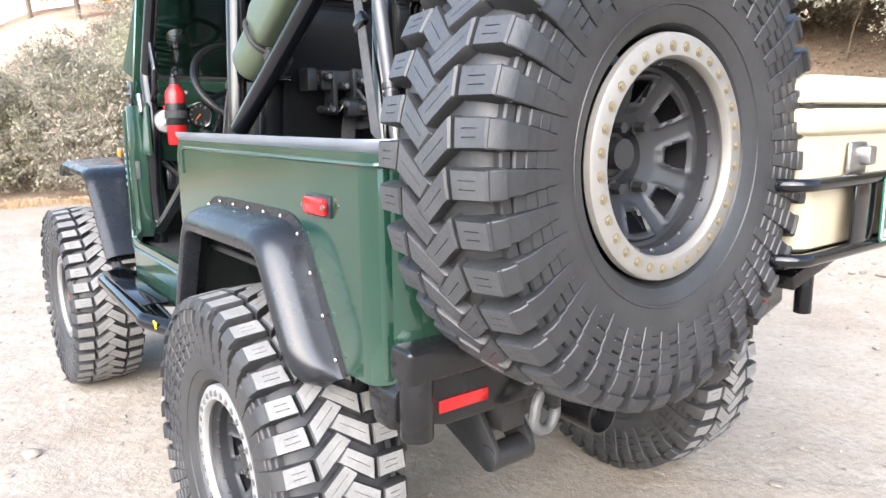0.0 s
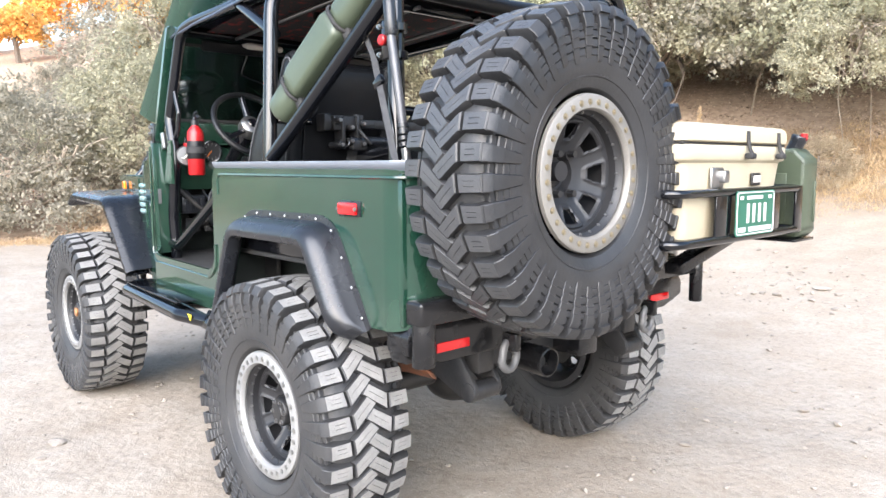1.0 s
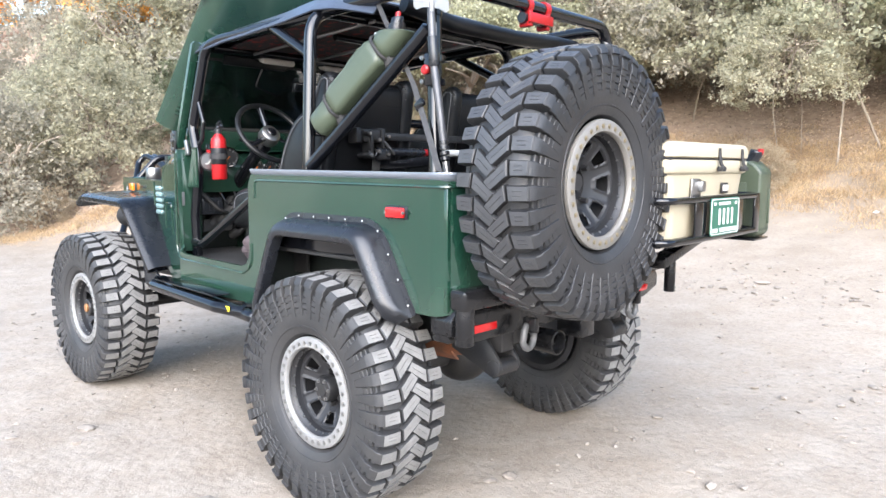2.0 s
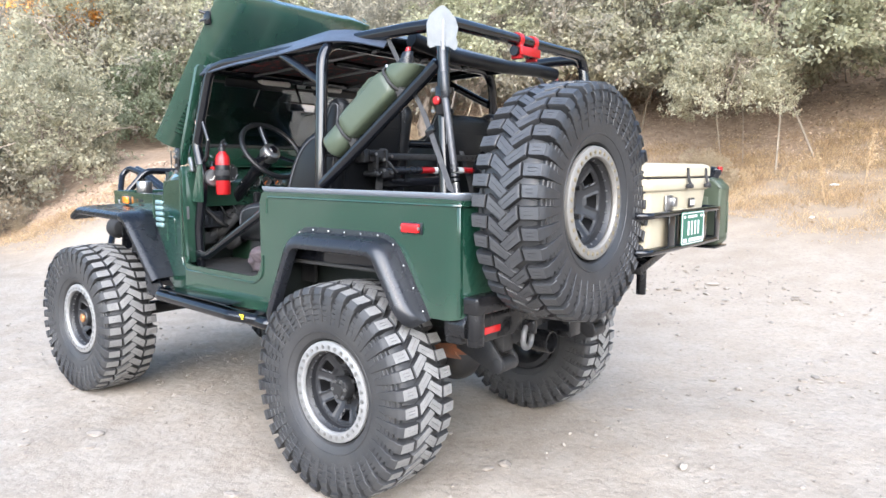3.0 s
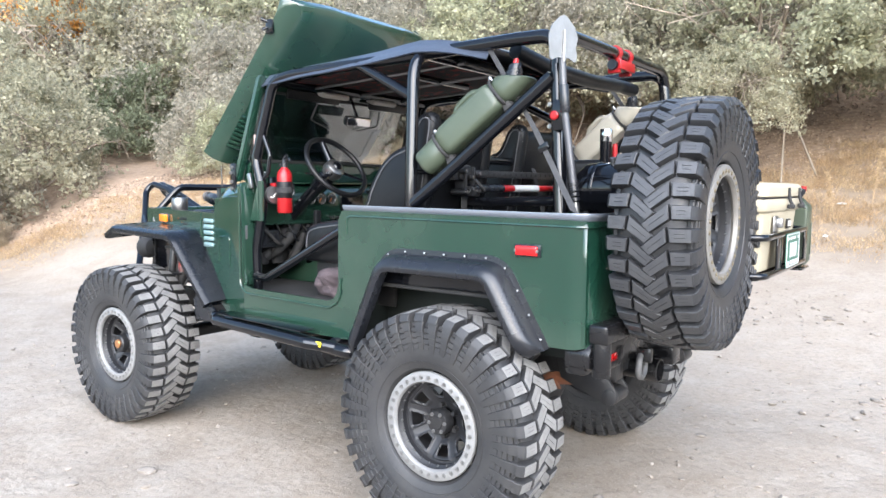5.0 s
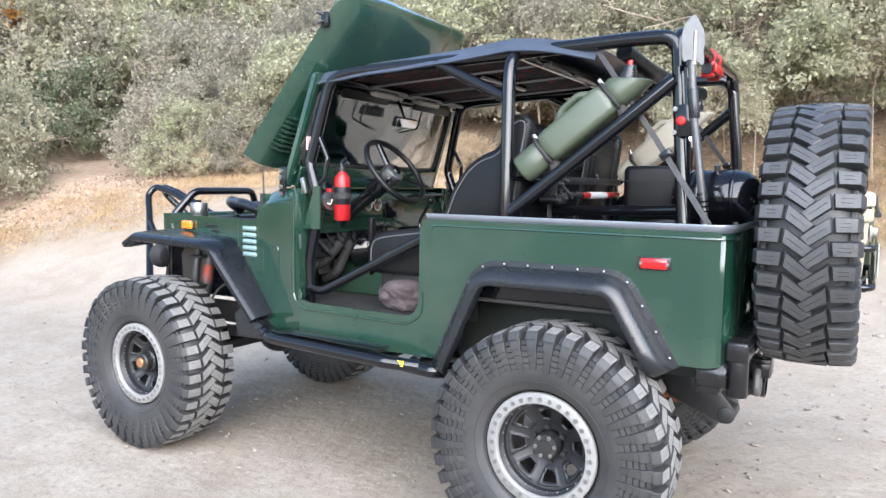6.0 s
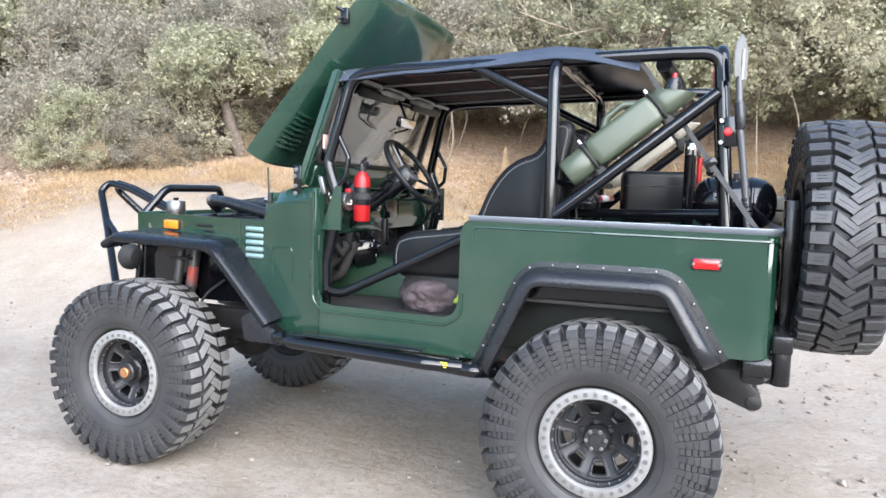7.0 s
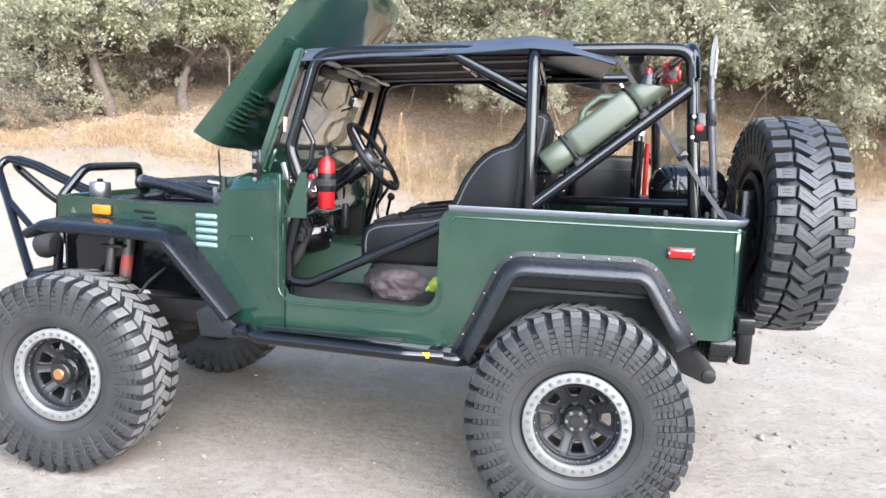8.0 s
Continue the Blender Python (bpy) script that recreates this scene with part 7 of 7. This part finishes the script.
    part("vacuum_line", tube([(1.66, 0.10, 1.25), (1.76, -0.06, 1.39), (1.90, -0.1, 1.35)], 0.006, 0.05, seg=6), MAT_RUBBER, vehicle)
    part("battery", box(2.05, 2.25, -0.38, -0.22, 1.05, 1.27, 0.01), BLACK, vehicle)


engine_bay()


def bull_bar():
    beam = box(2.68, 2.80, -0.43, 0.43, 0.74, 0.86, 0.015)
    root = part("front_bumper", beam, BLACK, vehicle, "black steel front bumper with stinger hoop")
    for sg in (1, -1):
        part("stinger_leg", tube([(2.78, sg * 0.42, 0.84), (3.12, sg * 0.16, 1.20), (3.25, sg * 0.07, 1.36), (3.22, sg * 0.03, 1.412), (3.06, sg * 0.02, 1.375), (2.63, sg * 0.02, 1.20)], 0.022, 0.07, seg=12), BLACK, root)
        part("stinger_brace", tube([(3.085, sg * 0.18, 1.18), (2.74, sg * 0.34, 0.98)], 0.018, seg=10), BLACK, root)
        part("fog_lamp", lathe([(0, 0.04), (0.05, 0.036), (0.072, 0.01), (0.074, -0.02), (0.05, -0.06), (0, -0.075)], 24, m=pose(2.70, sg * 0.40, 1.0, 0, 90, 0)), MAT_RUBBER, root, "round black auxiliary lamp")
    part("grille_hoop", tube([(2.66, 0.37, 0.86), (2.64, 0.345, 1.24), (2.58, 0.235, 1.39), (2.58, -0.235, 1.39), (2.64, -0.345, 1.24), (2.66, -0.37, 0.86)], 0.023, 0.09, seg=12, corner=8), BLACK, root)
    for sg in (1, -1):
        part("headlamp", lathe([(0, 0.03), (0.06, 0.02), (0.088, 0), (0.095, -0.02)], 28, m=pose(2.575, sg * 0.36, 1.07, 0, 90, 0)), CHROME, vehicle)


bull_bar()


# ---- chassis ----
def chassis():
    for sg in (1, -1):
        part("frame_rail", box(-0.58, 2.68, sg * 0.36, sg * 0.43, 0.66, 0.77, 0.006), DARK_STEEL, vehicle)
        for x in (0.0, 2.305):
            spring = bmesh.new()
            for k, half in enumerate((0.56, 0.50, 0.42, 0.32)):
                z = 0.60 - 0.012 * k
                tube([(x - half, sg * 0.40, z + 0.10 * (half / 0.56) ** 2), (x - half * 0.5, sg * 0.40, z + 0.025), (x, sg * 0.40, z), (x + half * 0.5, sg * 0.40, z + 0.025), (x + half, sg * 0.40, z + 0.10 * (half / 0.56) ** 2)], 0.032, 0.4, seg=8, flat=0.17, bm=spring)
            part("leaf_spring", spring, RUST if x == 0 else DARK_STEEL, vehicle, "rusty leaf spring" if x == 0 else "")
        for x, lean in ((2.22, 0.0),):
            shock = part("shock_absorber", rod((x + 0.02, sg * 0.50, 0.56), (x - 0.03, sg * 0.44, 1.12), 0.028, seg=16), SHOCK_GREY, vehicle, "steel shock absorber with a red sleeve")
            if x > 2.2:
                part("sleeve", rod((x - 0.008, sg * 0.465, 0.88), (x - 0.018, sg * 0.456, 0.98), 0.0288, seg=16), SLEEVE, shock, "red printed sleeve")
        bottle = part("shock_reservoir", rod((2.29, sg * 0.50, 0.78), (2.265, sg * 0.47, 1.10), 0.022, seg=14, bevel=0.004), SHOCK_GREY, vehicle, "worn steel shock reservoir")
        for z in (0.86, 1.02):
            part("reservoir_clip", box(2.19, 2.31, sg * 0.44, sg * 0.52, z, z + 0.014, 0.003), DARK_STEEL, bottle)
        part("reservoir_hose", tube([(2.265, sg * 0.47, 1.10), (2.25, sg * 0.47, 1.15), (2.21, sg * 0.45, 1.15), (2.19, sg * 0.44, 1.11)], 0.008, 0.03, seg=8), MAT_RUBBER, bottle)
        part("shock_tower", box(2.10, 2.30, sg * 0.38, sg * 0.47, 1.10, 1.13, 0.006), DARK_STEEL, vehicle)
        brace = part("fender_brace", rod((1.93, sg * 0.60, 1.10), (1.66, sg * 0.70, 0.90), 0.009, seg=8), BLACK, vehicle)
        for x, y, z in ((1.93, 0.60, 1.10), (1.66, 0.70, 0.90)):
            part("brace_bolt", rod((x, sg * y, z), (x, sg * (y + 0.02), z), 0.008, seg=8), STEEL, brace)
        part("brake_hose", tube([(2.02, sg * 0.43, 0.92), (2.06, sg * 0.52, 0.86), (2.16, sg * 0.58, 0.68), (2.26, sg * 0.60, 0.58)], 0.007, 0.08, seg=8), MAT_RUBBER, vehicle)
        part("flare_bracket", prism([(1.60, 0.845), (1.46, 0.725), (1.40, 0.715), (1.42, 0.69), (1.66, 0.69), (1.68, 0.80)], 0.012, "y", sg * 0.742 if sg > 0 else sg * 0.754, 0.003), SATIN, vehicle, "black mounting bracket under the fender")
        part("rear_shock", rod((-0.16, sg * 0.44, 0.46), (-0.08, sg * 0.36, 1.0), 0.026, seg=14), DARK_STEEL, vehicle)
    for x in (0.0, 2.305):
        axle = rod((x, -0.60, HUB_Z), (x, 0.60, HUB_Z), 0.045, seg=18)
        bmesh.ops.create_uvsphere(axle, u_segments=20, v_segments=14, radius=0.14, matrix=Matrix.Translation((x, 0.0 if x == 0 else -0.2, HUB_Z)))
        part("axle", axle, DARK_STEEL, vehicle)
        for sg in (1, -1):
            part("brake_disc", rod((x, sg * 0.655, HUB_Z), (x, sg * 0.672, HUB_Z), 0.112, seg=32, bevel=0.003), DARK_STEEL, vehicle)
            part("brake_caliper", box(x - 0.05, x + 0.05, sg * 0.63, sg * 0.70, HUB_Z + 0.06, HUB_Z + 0.13, 0.012), DARK_STEEL, vehicle)
    part("prop_shaft", rod((0.12, 0.02, 0.52), (1.15, 0.05, 0.68), 0.035), DARK_STEEL, vehicle)
    part("front_prop_shaft", rod((2.15, -0.18, 0.52), (1.35, -0.1, 0.66), 0.032), DARK_STEEL, vehicle)
    part("gearbox", box(0.95, 1.75, -0.17, 0.17, 0.60, 0.85, 0.04), DARK_STEEL, vehicle)
    part("skid_plate", box(1.0, 1.5, -0.42, 0.42, 0.585, 0.60, 0.004), DARK_STEEL, vehicle)
    for x in (-0.52, 0.55, 1.25):
        part("cross_member", box(x - 0.035, x + 0.035, -0.37, 0.37, 0.67, 0.75, 0.005), DARK_STEEL, vehicle)
    part("fuel_tank", box(-0.45, -0.1, -0.30, 0.30, 0.72, 0.96, 0.03), DARK_STEEL, vehicle)
    part("exhaust", tube([(1.2, 0.28, 0.64), (0.4, 0.28, 0.62), (-0.1, 0.24, 0.80), (-0.40, 0.18, 0.72), (-0.62, 0.20, 0.655)], 0.036, 0.1, seg=16), DARK_STEEL, vehicle)
    part("tail_pipe", lathe([(0.030, -0.1), (0.046, -0.05), (0.048, 0.10), (0.043, 0.102), (0.040, 0.0), (0, 0.0)], 24, m=look((-0.57, 0.20, 0.675), (0.4, 0.2, 0.70))), BUMPER_BLACK, vehicle, "wide black tail pipe")
    part("tow_hitch", box(-0.67, -0.54, -0.06, 0.04, 0.66, 0.74, 0.008), BUMPER_BLACK, vehicle)
    part("tie_rod", rod((2.42, -0.56, 0.46), (2.42, 0.56, 0.46), 0.02), DARK_STEEL, vehicle)
    part("steering_arm", box(1.98, 2.12, 0.46, 0.53, 0.60, 0.66, 0.01), DARK_STEEL, vehicle)
    part("bed_underside", box(-0.58, 0.55, -0.49, 0.49, 0.965, 0.98, 0.002), DARK_STEEL, vehicle)


chassis()
